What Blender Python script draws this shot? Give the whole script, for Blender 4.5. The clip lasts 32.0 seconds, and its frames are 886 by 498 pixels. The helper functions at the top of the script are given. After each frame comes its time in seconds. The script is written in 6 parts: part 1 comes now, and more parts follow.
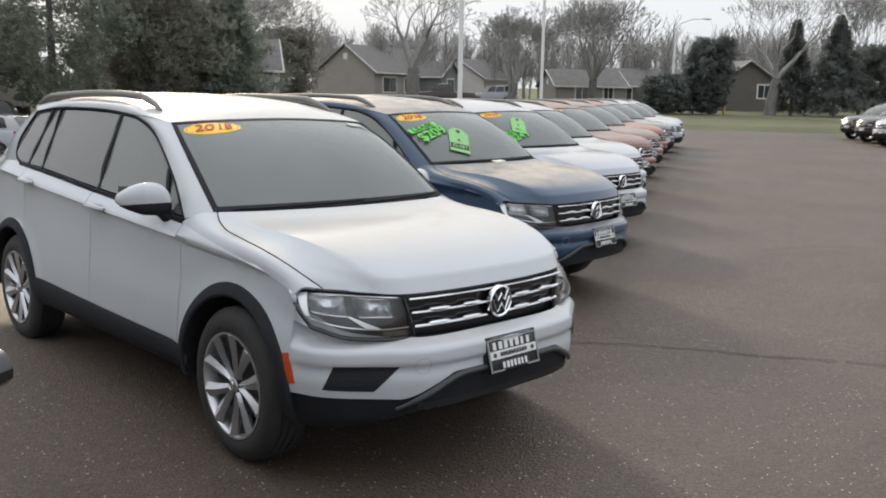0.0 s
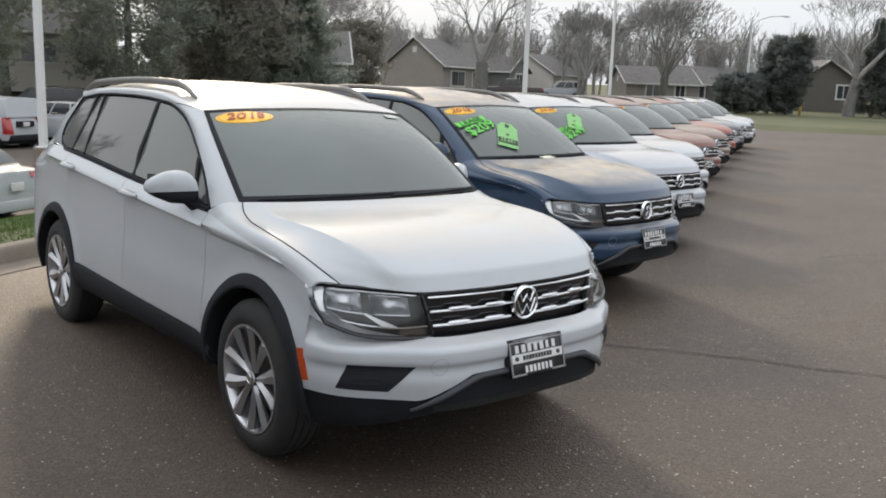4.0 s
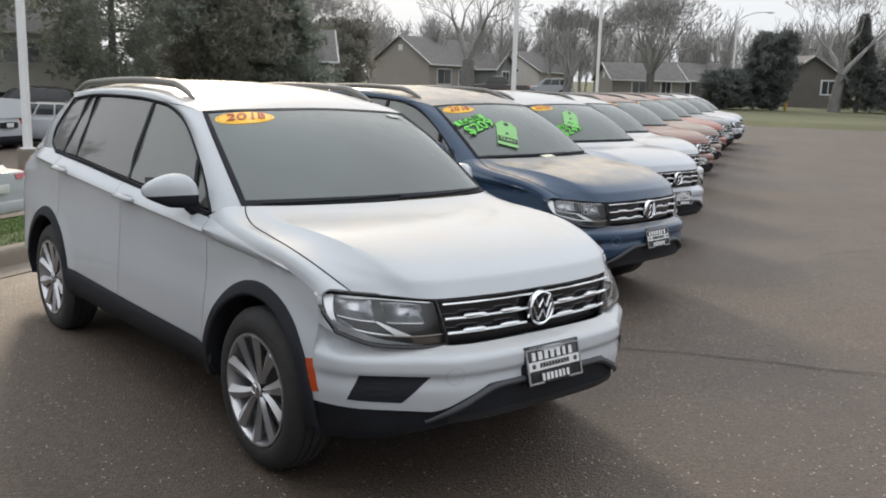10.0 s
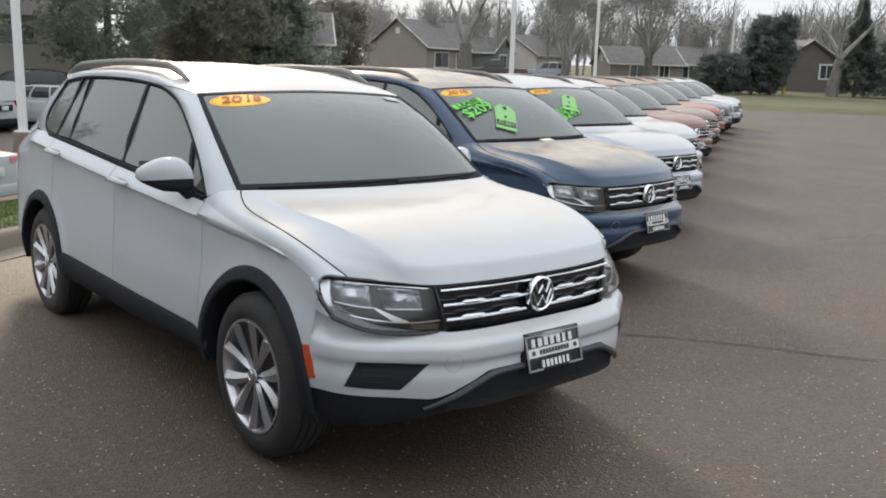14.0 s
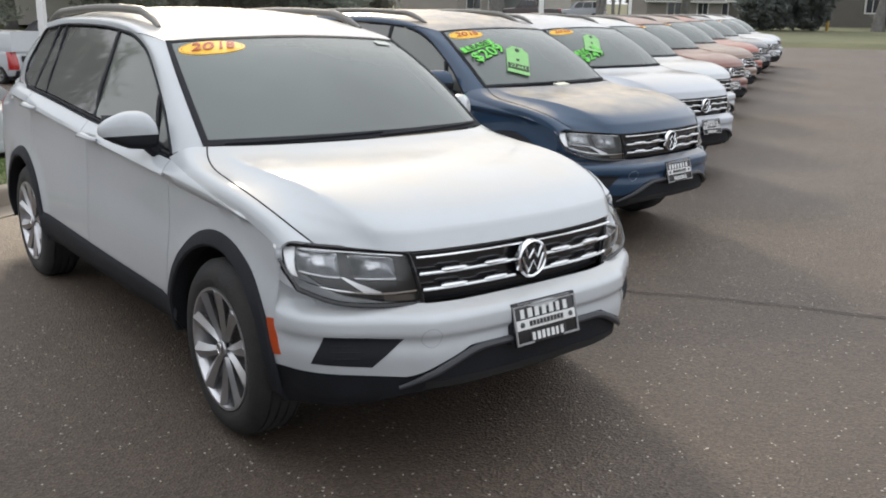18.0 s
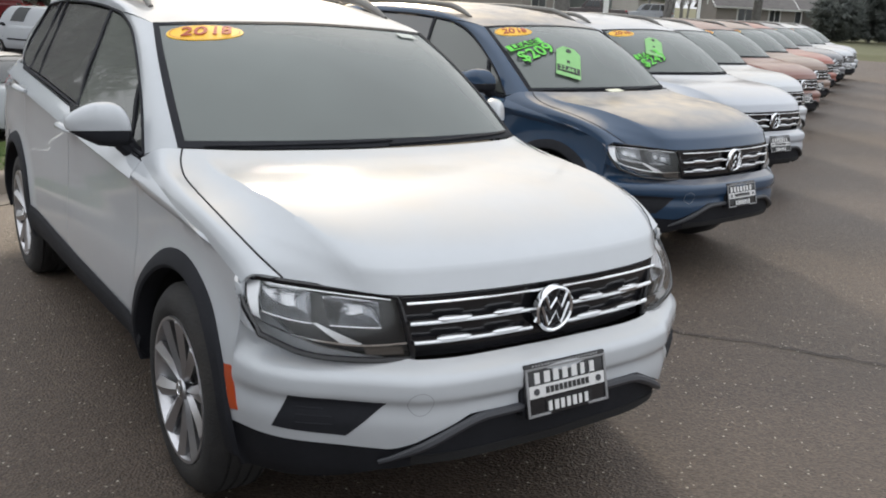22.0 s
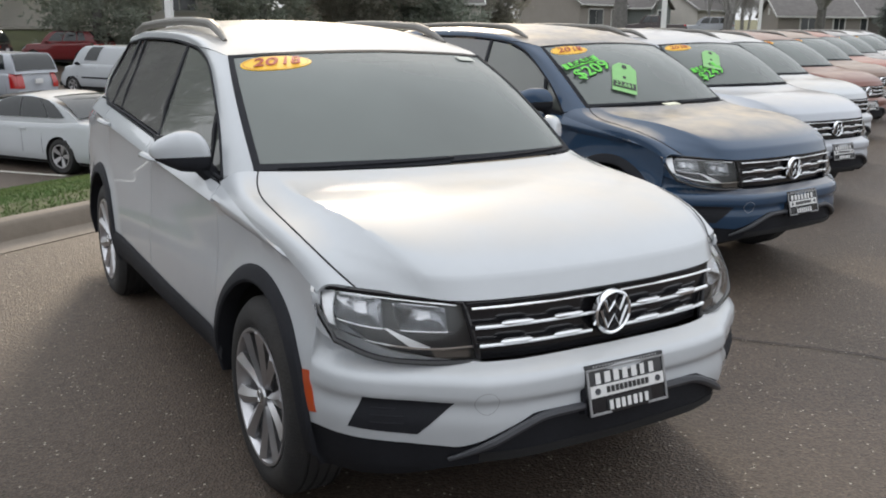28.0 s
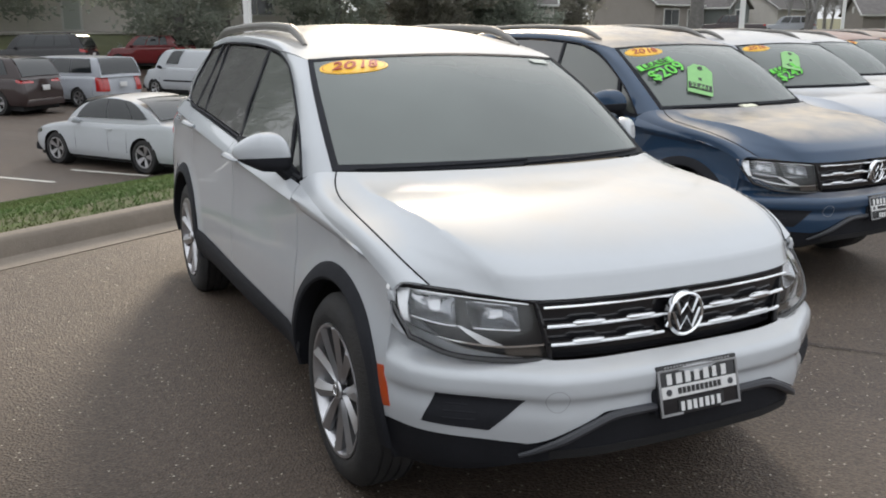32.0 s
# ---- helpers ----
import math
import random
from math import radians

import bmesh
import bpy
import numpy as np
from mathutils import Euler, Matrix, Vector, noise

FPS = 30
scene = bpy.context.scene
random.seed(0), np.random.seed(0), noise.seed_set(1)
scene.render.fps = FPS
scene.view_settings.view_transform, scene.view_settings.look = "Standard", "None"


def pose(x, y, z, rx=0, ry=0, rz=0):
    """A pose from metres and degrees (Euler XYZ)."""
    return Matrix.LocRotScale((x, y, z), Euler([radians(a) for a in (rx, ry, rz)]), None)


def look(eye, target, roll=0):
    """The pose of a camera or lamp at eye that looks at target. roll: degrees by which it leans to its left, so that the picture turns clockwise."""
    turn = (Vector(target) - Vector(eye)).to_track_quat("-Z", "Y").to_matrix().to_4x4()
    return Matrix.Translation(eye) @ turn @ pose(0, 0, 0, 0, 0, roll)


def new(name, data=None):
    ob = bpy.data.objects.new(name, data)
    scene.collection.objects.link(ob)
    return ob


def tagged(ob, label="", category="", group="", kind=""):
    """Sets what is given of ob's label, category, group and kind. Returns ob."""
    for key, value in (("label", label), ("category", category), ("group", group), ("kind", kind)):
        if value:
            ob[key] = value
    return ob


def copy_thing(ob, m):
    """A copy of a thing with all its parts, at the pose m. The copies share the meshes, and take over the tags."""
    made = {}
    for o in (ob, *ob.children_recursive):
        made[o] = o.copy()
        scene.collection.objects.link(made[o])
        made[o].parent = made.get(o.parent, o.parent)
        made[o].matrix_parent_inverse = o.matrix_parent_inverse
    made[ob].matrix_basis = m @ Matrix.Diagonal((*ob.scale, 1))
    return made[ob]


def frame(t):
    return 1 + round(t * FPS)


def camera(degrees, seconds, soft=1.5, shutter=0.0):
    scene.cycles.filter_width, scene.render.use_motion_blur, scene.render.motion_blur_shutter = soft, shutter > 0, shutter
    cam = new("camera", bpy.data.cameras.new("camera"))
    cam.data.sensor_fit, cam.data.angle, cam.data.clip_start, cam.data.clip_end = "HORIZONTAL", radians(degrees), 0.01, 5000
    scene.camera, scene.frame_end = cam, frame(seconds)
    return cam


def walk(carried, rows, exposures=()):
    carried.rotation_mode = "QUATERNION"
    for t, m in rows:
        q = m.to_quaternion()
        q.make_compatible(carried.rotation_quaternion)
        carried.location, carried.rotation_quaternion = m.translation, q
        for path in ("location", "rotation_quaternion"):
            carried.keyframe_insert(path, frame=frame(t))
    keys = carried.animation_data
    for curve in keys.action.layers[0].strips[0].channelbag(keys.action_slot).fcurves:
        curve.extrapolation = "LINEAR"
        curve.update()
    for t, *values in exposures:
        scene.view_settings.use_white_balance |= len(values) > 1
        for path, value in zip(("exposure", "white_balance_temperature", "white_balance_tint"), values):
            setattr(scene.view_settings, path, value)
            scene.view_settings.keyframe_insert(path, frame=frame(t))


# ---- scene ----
cam = camera(52.9, 32.0, 1.9)
PATH = [
    (0, (0.1204, 0.0445, 1.6919), (1.4987, 1.4518, 1.3457), 1.04),
    (0.5, (0.1195, 0.0535, 1.6888), (1.5158, 1.4427, 1.3417), 1.24),
    (1, (0.1186, 0.0604, 1.6868), (1.5156, 1.4464, 1.3298), 1.44),
    (1.5, (0.1108, 0.0614, 1.6878), (1.5009, 1.4545, 1.3317), 1.44),
    (2, (0.1235, 0.0653, 1.6849), (1.5043, 1.4681, 1.3309), 1.54),
    (2.5, (0.1712, 0.0669, 1.6911), (1.5245, 1.4941, 1.3279), 1.65),
    (3, (0.2570, 0.0526, 1.6916), (1.5750, 1.5124, 1.3284), 1.55),
    (3.5, (0.3194, 0.0246, 1.6881), (1.5980, 1.5199, 1.3286), 1.66),
    (5.5, (0.3636, 0.0767, 1.6754), (1.6282, 1.5810, 1.3039), 2.46),
    (6, (0.3621, 0.1984, 1.6877), (1.7147, 1.6308, 1.3434), 3.86),
    (6.5, (0.3524, 0.2359, 1.6769), (1.6869, 1.6843, 1.3286), 4.06),
    (7, (0.3503, 0.2268, 1.6809), (1.6404, 1.7137, 1.3277), 3.46),
    (7.5, (0.3375, 0.1982, 1.6829), (1.6166, 1.6961, 1.3366), 3.26),
    (8, (0.3462, 0.1931, 1.6830), (1.6261, 1.6888, 1.3297), 2.76),
    (8.5, (0.3589, 0.2079, 1.6801), (1.6375, 1.7023, 1.3166), 2.66),
    (9, (0.3550, 0.2069, 1.6811), (1.6332, 1.6999, 1.3107), 2.26),
    (9.5, (0.3511, 0.2009, 1.6860), (1.6373, 1.6870, 1.3156), 1.86),
    (10, (0.3501, 0.1989, 1.6820), (1.6413, 1.6820, 1.3167), 1.66),
    (10.5, (0.3510, 0.1969, 1.6811), (1.6351, 1.6868, 1.3188), 1.66),
    (11, (0.3520, 0.1969, 1.6821), (1.6290, 1.6907, 1.3108), 1.76),
    (11.5, (0.3482, 0.1961, 1.6771), (1.6236, 1.6863, 1.2867), 2.26),
    (12, (0.3541, 0.1961, 1.6781), (1.6329, 1.6797, 1.2736), 2.46),
    (12.5, (0.3483, 0.2061, 1.6800), (1.6376, 1.6801, 1.2737), 2.66),
    (13, (0.3620, 0.2218, 1.6771), (1.6598, 1.6883, 1.2706), 2.36),
    (13.5, (0.3845, 0.2492, 1.6762), (1.6810, 1.7174, 1.2718), 1.96),
    (15.5, (0.3521, 0.2010, 1.6781), (1.6371, 1.6817, 1.2829), 1.66),
    (16, (0.3775, 0.2097, 1.6733), (1.6507, 1.6926, 1.2490), 1.56),
    (16.5, (0.4518, 0.2093, 1.6708), (1.7109, 1.6959, 1.2184), 1.16),
    (17, (0.5914, 0.1837, 1.6775), (1.8249, 1.6925, 1.2279), 0.27),
    (17.5, (0.6809, 0.2189, 1.6693), (1.8971, 1.7265, 1.1713), 0.00),
    (18, (0.7680, 0.3753, 1.6696), (1.9826, 1.8761, 1.1474), 0.71),
    (18.5, (0.8238, 0.4776, 1.6727), (2.0144, 1.9984, 1.1535), 1.42),
    (19, (0.9923, 0.5077, 1.6581), (2.0553, 2.1197, 1.1369), 0.90),
    (19.5, (1.1152, 0.4708, 1.6612), (2.0730, 2.1549, 1.1649), 0.19),
    (20, (1.1857, 0.4693, 1.6596), (2.1646, 2.1374, 1.1503), -1.11),
    (20.5, (1.2105, 0.5360, 1.6595), (2.2442, 2.1585, 1.1128), -0.89),
    (21, (1.2237, 0.6814, 1.6412), (2.3381, 2.2360, 1.0571), 2.26),
    (21.5, (1.2178, 0.7678, 1.6299), (2.4094, 2.2723, 1.0672), 4.46),
    (22, (1.2635, 0.7674, 1.6524), (2.3839, 2.3352, 1.1172), 3.12),
    (22.5, (1.3532, 0.7495, 1.6493), (2.3646, 2.3989, 1.1428), 2.71),
    (23, (1.4159, 0.7146, 1.6479), (2.3300, 2.4245, 1.1572), 2.42),
    (23.5, (1.4392, 0.6961, 1.6571), (2.3403, 2.4120, 1.1634), 0.02),
    (24, (1.3518, 0.7030, 1.6703), (2.3468, 2.3687, 1.1851), -1.50),
    (24.5, (1.2256, 0.6812, 1.6694), (2.2617, 2.3215, 1.1832), 0.10),
    (26.5, (1.1798, 0.6314, 1.6553), (2.2268, 2.2626, 1.1622), 1.00),
    (27, (1.1778, 0.6314, 1.6622), (2.2217, 2.2664, 1.1752), 1.00),
    (27.5, (1.1788, 0.6382, 1.6554), (2.2030, 2.2849, 1.1661), 0.80),
    (28, (1.1768, 0.6352, 1.6544), (2.1846, 2.2911, 1.1623), 0.60),
    (28.5, (1.1925, 0.6470, 1.6555), (2.1913, 2.3059, 1.1553), 0.70),
    (29, (1.2757, 0.6664, 1.6551), (2.2238, 2.3577, 1.1646), 1.11),
    (29.5, (1.3767, 0.6914, 1.6509), (2.2479, 2.4267, 1.1714), 1.74),
    (30, (1.4258, 0.6838, 1.6470), (2.2450, 2.4463, 1.1751), 1.18),
    (30.5, (1.4248, 0.6688, 1.6490), (2.2342, 2.4325, 1.1651), -0.02),
    (31, (1.3614, 0.6542, 1.6518), (2.1901, 2.4133, 1.1841), -0.75),
    (31.5, (1.2227, 0.6194, 1.6660), (2.0825, 2.3665, 1.2097), -0.68),
    (32, (1.1397, 0.5914, 1.6614), (2.0107, 2.3241, 1.1721), 0.12),
]
# the clip's camera opens a little on the way
EXPOSURES = ((0, 0.20), (7, 0.22), (13, 0.26), (17, 0.38), (20, 0.34), (23, 0.26), (32, 0.24))
walk(cam, [(t, look(eye, target, roll)) for t, eye, target, roll in PATH], EXPOSURES)

# ---- world, sun ----
SUN_DIR = Vector((0.36, 0.80, 0.34)).normalized()
world = bpy.data.worlds.new("overcast_sky")
scene.world = world
world.use_nodes = True
wn, wl = world.node_tree.nodes, world.node_tree.links
wn.clear()
sky = wn.new("ShaderNodeTexSky")
sky.sky_type = "NISHITA"
sky.sun_disc = False
sky.sun_elevation = math.asin(SUN_DIR.z)
sky.sun_rotation = math.atan2(SUN_DIR.x, SUN_DIR.y)
sky.air_density, sky.dust_density, sky.ozone_density = 1.0, 6.0, 1.0
haze = wn.new("ShaderNodeMixRGB")
haze.inputs[0].default_value = 0.95
haze.inputs[2].default_value = (8.2, 8.5, 8.9, 1)
wl.new(sky.outputs[0], haze.inputs[1])
back = wn.new("ShaderNodeBackground")
back.inputs[1].default_value = 0.150
# an overcast sky is brighter overhead than at the horizon
aim = wn.new("ShaderNodeTexCoord")
axes = wn.new("ShaderNodeSeparateXYZ")
wl.new(aim.outputs["Generated"], axes.inputs[0])
climb = wn.new("ShaderNodeMapRange")
climb.inputs["From Min"].default_value, climb.inputs["From Max"].default_value = 0.0, 1.0
climb.inputs["To Min"].default_value, climb.inputs["To Max"].default_value = 0.57, 1.22
wl.new(axes.outputs[2], climb.inputs[0])
dome = wn.new("ShaderNodeMixRGB")
dome.blend_type, dome.inputs[0].default_value = "MULTIPLY", 1
wl.new(haze.outputs[0], dome.inputs[1])
wl.new(climb.outputs[0], dome.inputs[2])
wl.new(dome.outputs[0], back.inputs[0])
wout = wn.new("ShaderNodeOutputWorld")
wl.new(back.outputs[0], wout.inputs[0])

sun_data = bpy.data.lights.new("sun", "SUN")
sun_data.energy, sun_data.angle, sun_data.color = 2.2, radians(11), (1.0, 0.83, 0.62)
sun = new("sun", sun_data)
sun.matrix_world = look(SUN_DIR * 50, (0, 0, 0))

# ---- materials ----
MATS = {}


def material(name, color, rough=0.6, metal=0.0, coat=0.0, vary=0.0, scale=8.0, bump=0.0, bump_scale=60.0, dirt=None, dirt_amount=0.0, dirt_scale=2.0, per_object=0.0, spec=0.5, alpha=1.0, transmission=0.0):
    """A node material: base colour broken by noise at two scales, optional dirt and fine bump."""
    if name in MATS:
        return MATS[name]
    m = bpy.data.materials.new(name)
    m.use_nodes = True
    nt = m.node_tree
    b = nt.nodes["Principled BSDF"]
    b.inputs["Roughness"].default_value = rough
    b.inputs["Metallic"].default_value = metal
    b.inputs["Coat Weight"].default_value = coat
    b.inputs["Coat Roughness"].default_value = 0.04
    b.inputs["Specular IOR Level"].default_value = spec
    b.inputs["Alpha"].default_value = alpha
    b.inputs["Transmission Weight"].default_value = transmission
    col = nt.nodes.new("ShaderNodeRGB")
    col.outputs[0].default_value = (*color, 1)
    last = col.outputs[0]
    tc = nt.nodes.new("ShaderNodeTexCoord")
    if vary:
        for sc, amount in ((scale, vary), (scale * 7.3, vary * 0.6)):
            n = nt.nodes.new("ShaderNodeTexNoise")
            n.inputs["Scale"].default_value, n.inputs["Detail"].default_value = sc, 5
            nt.links.new(tc.outputs["Object"], n.inputs["Vector"])
            r = nt.nodes.new("ShaderNodeMapRange")
            r.inputs["From Min"].default_value, r.inputs["From Max"].default_value = 0.25, 0.75
            r.inputs["To Min"].default_value, r.inputs["To Max"].default_value = 1 - amount, 1 + amount
            nt.links.new(n.outputs[0], r.inputs[0])
            mul = nt.nodes.new("ShaderNodeMixRGB")
            mul.blend_type, mul.inputs[0].default_value = "MULTIPLY", 1
            nt.links.new(last, mul.inputs[1])
            nt.links.new(r.outputs[0], mul.inputs[2])
            last = mul.outputs[0]
    if per_object:
        oi = nt.nodes.new("ShaderNodeObjectInfo")
        r = nt.nodes.new("ShaderNodeMapRange")
        r.inputs["To Min"].default_value, r.inputs["To Max"].default_value = 1 - per_object, 1 + per_object
        nt.links.new(oi.outputs["Random"], r.inputs[0])
        mul = nt.nodes.new("ShaderNodeMixRGB")
        mul.blend_type, mul.inputs[0].default_value = "MULTIPLY", 1
        nt.links.new(last, mul.inputs[1])
        nt.links.new(r.outputs[0], mul.inputs[2])
        last = mul.outputs[0]
    if dirt:
        n = nt.nodes.new("ShaderNodeTexNoise")
        n.inputs["Scale"].default_value, n.inputs["Detail"].default_value = dirt_scale, 6
        nt.links.new(tc.outputs["Object"], n.inputs["Vector"])
        r = nt.nodes.new("ShaderNodeMapRange")
        r.inputs["From Min"].default_value, r.inputs["From Max"].default_value = 0.42, 0.72
        r.inputs["To Max"].default_value = dirt_amount
        nt.links.new(n.outputs[0], r.inputs[0])
        mix = nt.nodes.new("ShaderNodeMixRGB")
        mix.inputs[2].default_value = (*dirt, 1)
        nt.links.new(r.outputs[0], mix.inputs[0])
        nt.links.new(last, mix.inputs[1])
        last = mix.outputs[0]
        rr = nt.nodes.new("ShaderNodeMath")
        rr.operation = "MULTIPLY_ADD"
        rr.inputs[1].default_value, rr.inputs[2].default_value = 0.35, rough
        nt.links.new(r.outputs[0], rr.inputs[0])
        nt.links.new(rr.outputs[0], b.inputs["Roughness"])
    nt.links.new(last, b.inputs["Base Color"])
    if bump:
        n = nt.nodes.new("ShaderNodeTexNoise")
        n.inputs["Scale"].default_value, n.inputs["Detail"].default_value = bump_scale, 4
        nt.links.new(tc.outputs["Object"], n.inputs["Vector"])
        bp = nt.nodes.new("ShaderNodeBump")
        bp.inputs["Strength"].default_value, bp.inputs["Distance"].default_value = bump, 0.02
        nt.links.new(n.outputs[0], bp.inputs["Height"])
        nt.links.new(bp.outputs[0], b.inputs["Normal"])
    MATS[name] = m
    return m


def paint(name, color, metal=0.0, pale_tint=0.55, coat=1.0):
    """Car paint under a clear coat; faces that look up take a pale tan tint, broken by noise."""
    m = material(name, color, rough=0.5, metal=metal, coat=coat, vary=0.02, scale=3.0, spec=0.2)
    nt = m.node_tree
    b = nt.nodes["Principled BSDF"]
    link = b.inputs["Base Color"].links[0]
    source = link.from_socket
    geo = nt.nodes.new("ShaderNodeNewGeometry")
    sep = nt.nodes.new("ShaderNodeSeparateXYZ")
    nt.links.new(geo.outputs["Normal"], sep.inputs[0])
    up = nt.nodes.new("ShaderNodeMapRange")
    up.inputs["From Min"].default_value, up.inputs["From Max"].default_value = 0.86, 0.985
    up.inputs["To Max"].default_value = pale_tint
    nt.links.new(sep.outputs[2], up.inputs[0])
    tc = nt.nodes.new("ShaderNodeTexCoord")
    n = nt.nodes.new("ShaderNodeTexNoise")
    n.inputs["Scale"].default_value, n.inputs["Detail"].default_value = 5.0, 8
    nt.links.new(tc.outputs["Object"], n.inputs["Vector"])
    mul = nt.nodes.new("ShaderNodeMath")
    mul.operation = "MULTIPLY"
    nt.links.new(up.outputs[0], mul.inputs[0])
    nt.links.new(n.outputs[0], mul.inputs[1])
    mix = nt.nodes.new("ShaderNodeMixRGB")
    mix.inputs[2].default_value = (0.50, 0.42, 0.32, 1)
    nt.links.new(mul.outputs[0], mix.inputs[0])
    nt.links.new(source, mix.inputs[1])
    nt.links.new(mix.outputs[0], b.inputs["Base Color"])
    rr = nt.nodes.new("ShaderNodeMath")
    rr.operation = "MULTIPLY_ADD"
    rr.inputs[1].default_value, rr.inputs[2].default_value = 0.25, 0.02
    nt.links.new(mul.outputs[0], rr.inputs[0])
    nt.links.new(rr.outputs[0], b.inputs["Coat Roughness"])
    veil = nt.nodes.new("ShaderNodeMath")
    veil.operation = "MULTIPLY_ADD"
    veil.inputs[1].default_value, veil.inputs[2].default_value = -0.9 * coat, coat
    veil.use_clamp = True
    nt.links.new(mul.outputs[0], veil.inputs[0])
    nt.links.new(veil.outputs[0], b.inputs["Coat Weight"])
    return m


def glass(name, tint, clear, ior=1.65, film=(0.02, 0.13), pale_tint=(0.46, 0.54, 0.52)):
    """Thin automotive glass: a mix of a see-through tint and a sharp reflection."""
    m = bpy.data.materials.new(name)
    m.use_nodes = True
    nt = m.node_tree
    nt.nodes.clear()
    out = nt.nodes.new("ShaderNodeOutputMaterial")
    tr = nt.nodes.new("ShaderNodeBsdfTransparent")
    tr.inputs[0].default_value = (*[c * clear for c in tint], 1)
    gl = nt.nodes.new("ShaderNodeBsdfGlossy")
    gl.inputs["Color"].default_value = (1, 1, 1, 1)
    gl.inputs["Roughness"].default_value = 0.03
    fr = nt.nodes.new("ShaderNodeFresnel")
    fr.inputs[0].default_value = ior
    mix = nt.nodes.new("ShaderNodeMixShader")
    nt.links.new(fr.outputs[0], mix.inputs[0])
    nt.links.new(tr.outputs[0], mix.inputs[1])
    nt.links.new(gl.outputs[0], mix.inputs[2])
    # a pale film: thin dust, and sky reflection put into its colour
    df = nt.nodes.new("ShaderNodeBsdfDiffuse")
    df.inputs[0].default_value = (*pale_tint, 1)
    tc = nt.nodes.new("ShaderNodeTexCoord")
    n = nt.nodes.new("ShaderNodeTexNoise")
    n.inputs["Scale"].default_value, n.inputs["Detail"].default_value = 1.6, 2
    nt.links.new(tc.outputs["Object"], n.inputs["Vector"])
    r = nt.nodes.new("ShaderNodeMapRange")
    r.inputs["To Min"].default_value, r.inputs["To Max"].default_value = film
    nt.links.new(n.outputs[0], r.inputs[0])
    mix2 = nt.nodes.new("ShaderNodeMixShader")
    nt.links.new(r.outputs[0], mix2.inputs[0])
    nt.links.new(mix.outputs[0], mix2.inputs[1])
    nt.links.new(df.outputs[0], mix2.inputs[2])
    nt.links.new(mix2.outputs[0], out.inputs[0])
    MATS[name] = m
    return m


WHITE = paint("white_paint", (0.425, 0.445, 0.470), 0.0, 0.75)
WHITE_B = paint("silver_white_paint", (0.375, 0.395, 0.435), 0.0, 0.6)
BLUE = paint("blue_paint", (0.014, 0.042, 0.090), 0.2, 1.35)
COPPER = paint("copper_red_paint", (0.18, 0.075, 0.057), 0.2, 0.6, 0.55)
TAUPE = paint("taupe_paint", (0.20, 0.13, 0.10), 0.2, 0.6, 0.55)
ORANGE = paint("orange_red_paint", (0.26, 0.062, 0.036), 0.1, 0.6, 0.55)
GREY = paint("grey_paint", (0.10, 0.10, 0.115), 0.2)
BLACK = paint("black_paint", (0.012, 0.012, 0.014), 0.0, 0.08)
MAROON = paint("maroon_paint", (0.16, 0.018, 0.02), 0.1)
DARKBROWN = paint("dark_brown_paint", (0.035, 0.022, 0.022), 0.1)
PLASTIC = material("black_plastic", (0.015, 0.016, 0.020), rough=0.72, spec=0.2, vary=0.15, scale=9, bump=0.15, bump_scale=300)
GLOSSBLACK = material("gloss_black_plastic", (0.012, 0.012, 0.014), rough=0.15)
SKID = material("grey_skid_plastic", (0.036, 0.038, 0.045), rough=0.45, vary=0.1, scale=12)
CHROME = material("chrome", (0.82, 0.83, 0.85), rough=0.12, metal=1.0)
RIM = material("silver_alloy", (0.50, 0.50, 0.52), rough=0.30, metal=0.85, vary=0.06, scale=10)
RIMDARK = material("dark_alloy_pocket", (0.03, 0.03, 0.032), rough=0.5)
RUBBER = material("tyre_rubber", (0.019, 0.019, 0.020), rough=0.8, vary=0.2, scale=20, bump=0.3, bump_scale=120, dirt=(0.07, 0.06, 0.05), dirt_amount=0.25, dirt_scale=6)
UNDER = material("underbody_black", (0.01, 0.01, 0.011), rough=0.9)
LINER = material("wheel_well_felt", (0.012, 0.012, 0.013), rough=0.95)
INTERIOR = material("interior_grey_trim", (0.075, 0.075, 0.078), rough=0.75, vary=0.12, scale=10)
SEATCLOTH = material("seat_cloth", (0.09, 0.088, 0.085), rough=0.9, vary=0.15, scale=30)
HEADLINER = material("headliner", (0.42, 0.40, 0.37), rough=0.95)
AMBER = material("amber_reflector", (0.42, 0.065, 0.018), rough=0.2, coat=1.0)
REDLAMP = material("red_lamp_plastic", (0.35, 0.012, 0.012), rough=0.15, coat=1.0)
REFLECTOR = material("lamp_reflector", (0.46, 0.47, 0.49), rough=0.14, metal=1.0)
LAMPDARK = material("lamp_housing_black", (0.022, 0.023, 0.027), rough=0.3)
YELLOW = material("yellow_sticker", (0.80, 0.47, 0.03), rough=0.45, vary=0.05, scale=20)
STICKRED = material("red_sticker_ink", (0.36, 0.055, 0.02), rough=0.5)
GREEN = material("fluorescent_green_film", (0.11, 0.56, 0.05), rough=0.45, vary=0.06, scale=20)
GREENPALE = material("pale_green_tag", (0.22, 0.46, 0.17), rough=0.6, vary=0.06, scale=20)
INKBLACK = material("black_ink", (0.012, 0.012, 0.012), rough=0.5)
PLATEWHITE = material("plate_white", (0.60, 0.60, 0.60), rough=0.4)
PLATEBLACK = material("plate_black", (0.015, 0.015, 0.016), rough=0.35)
PALE_PAPER = material("pale_paper", (0.44, 0.47, 0.44), rough=0.7)
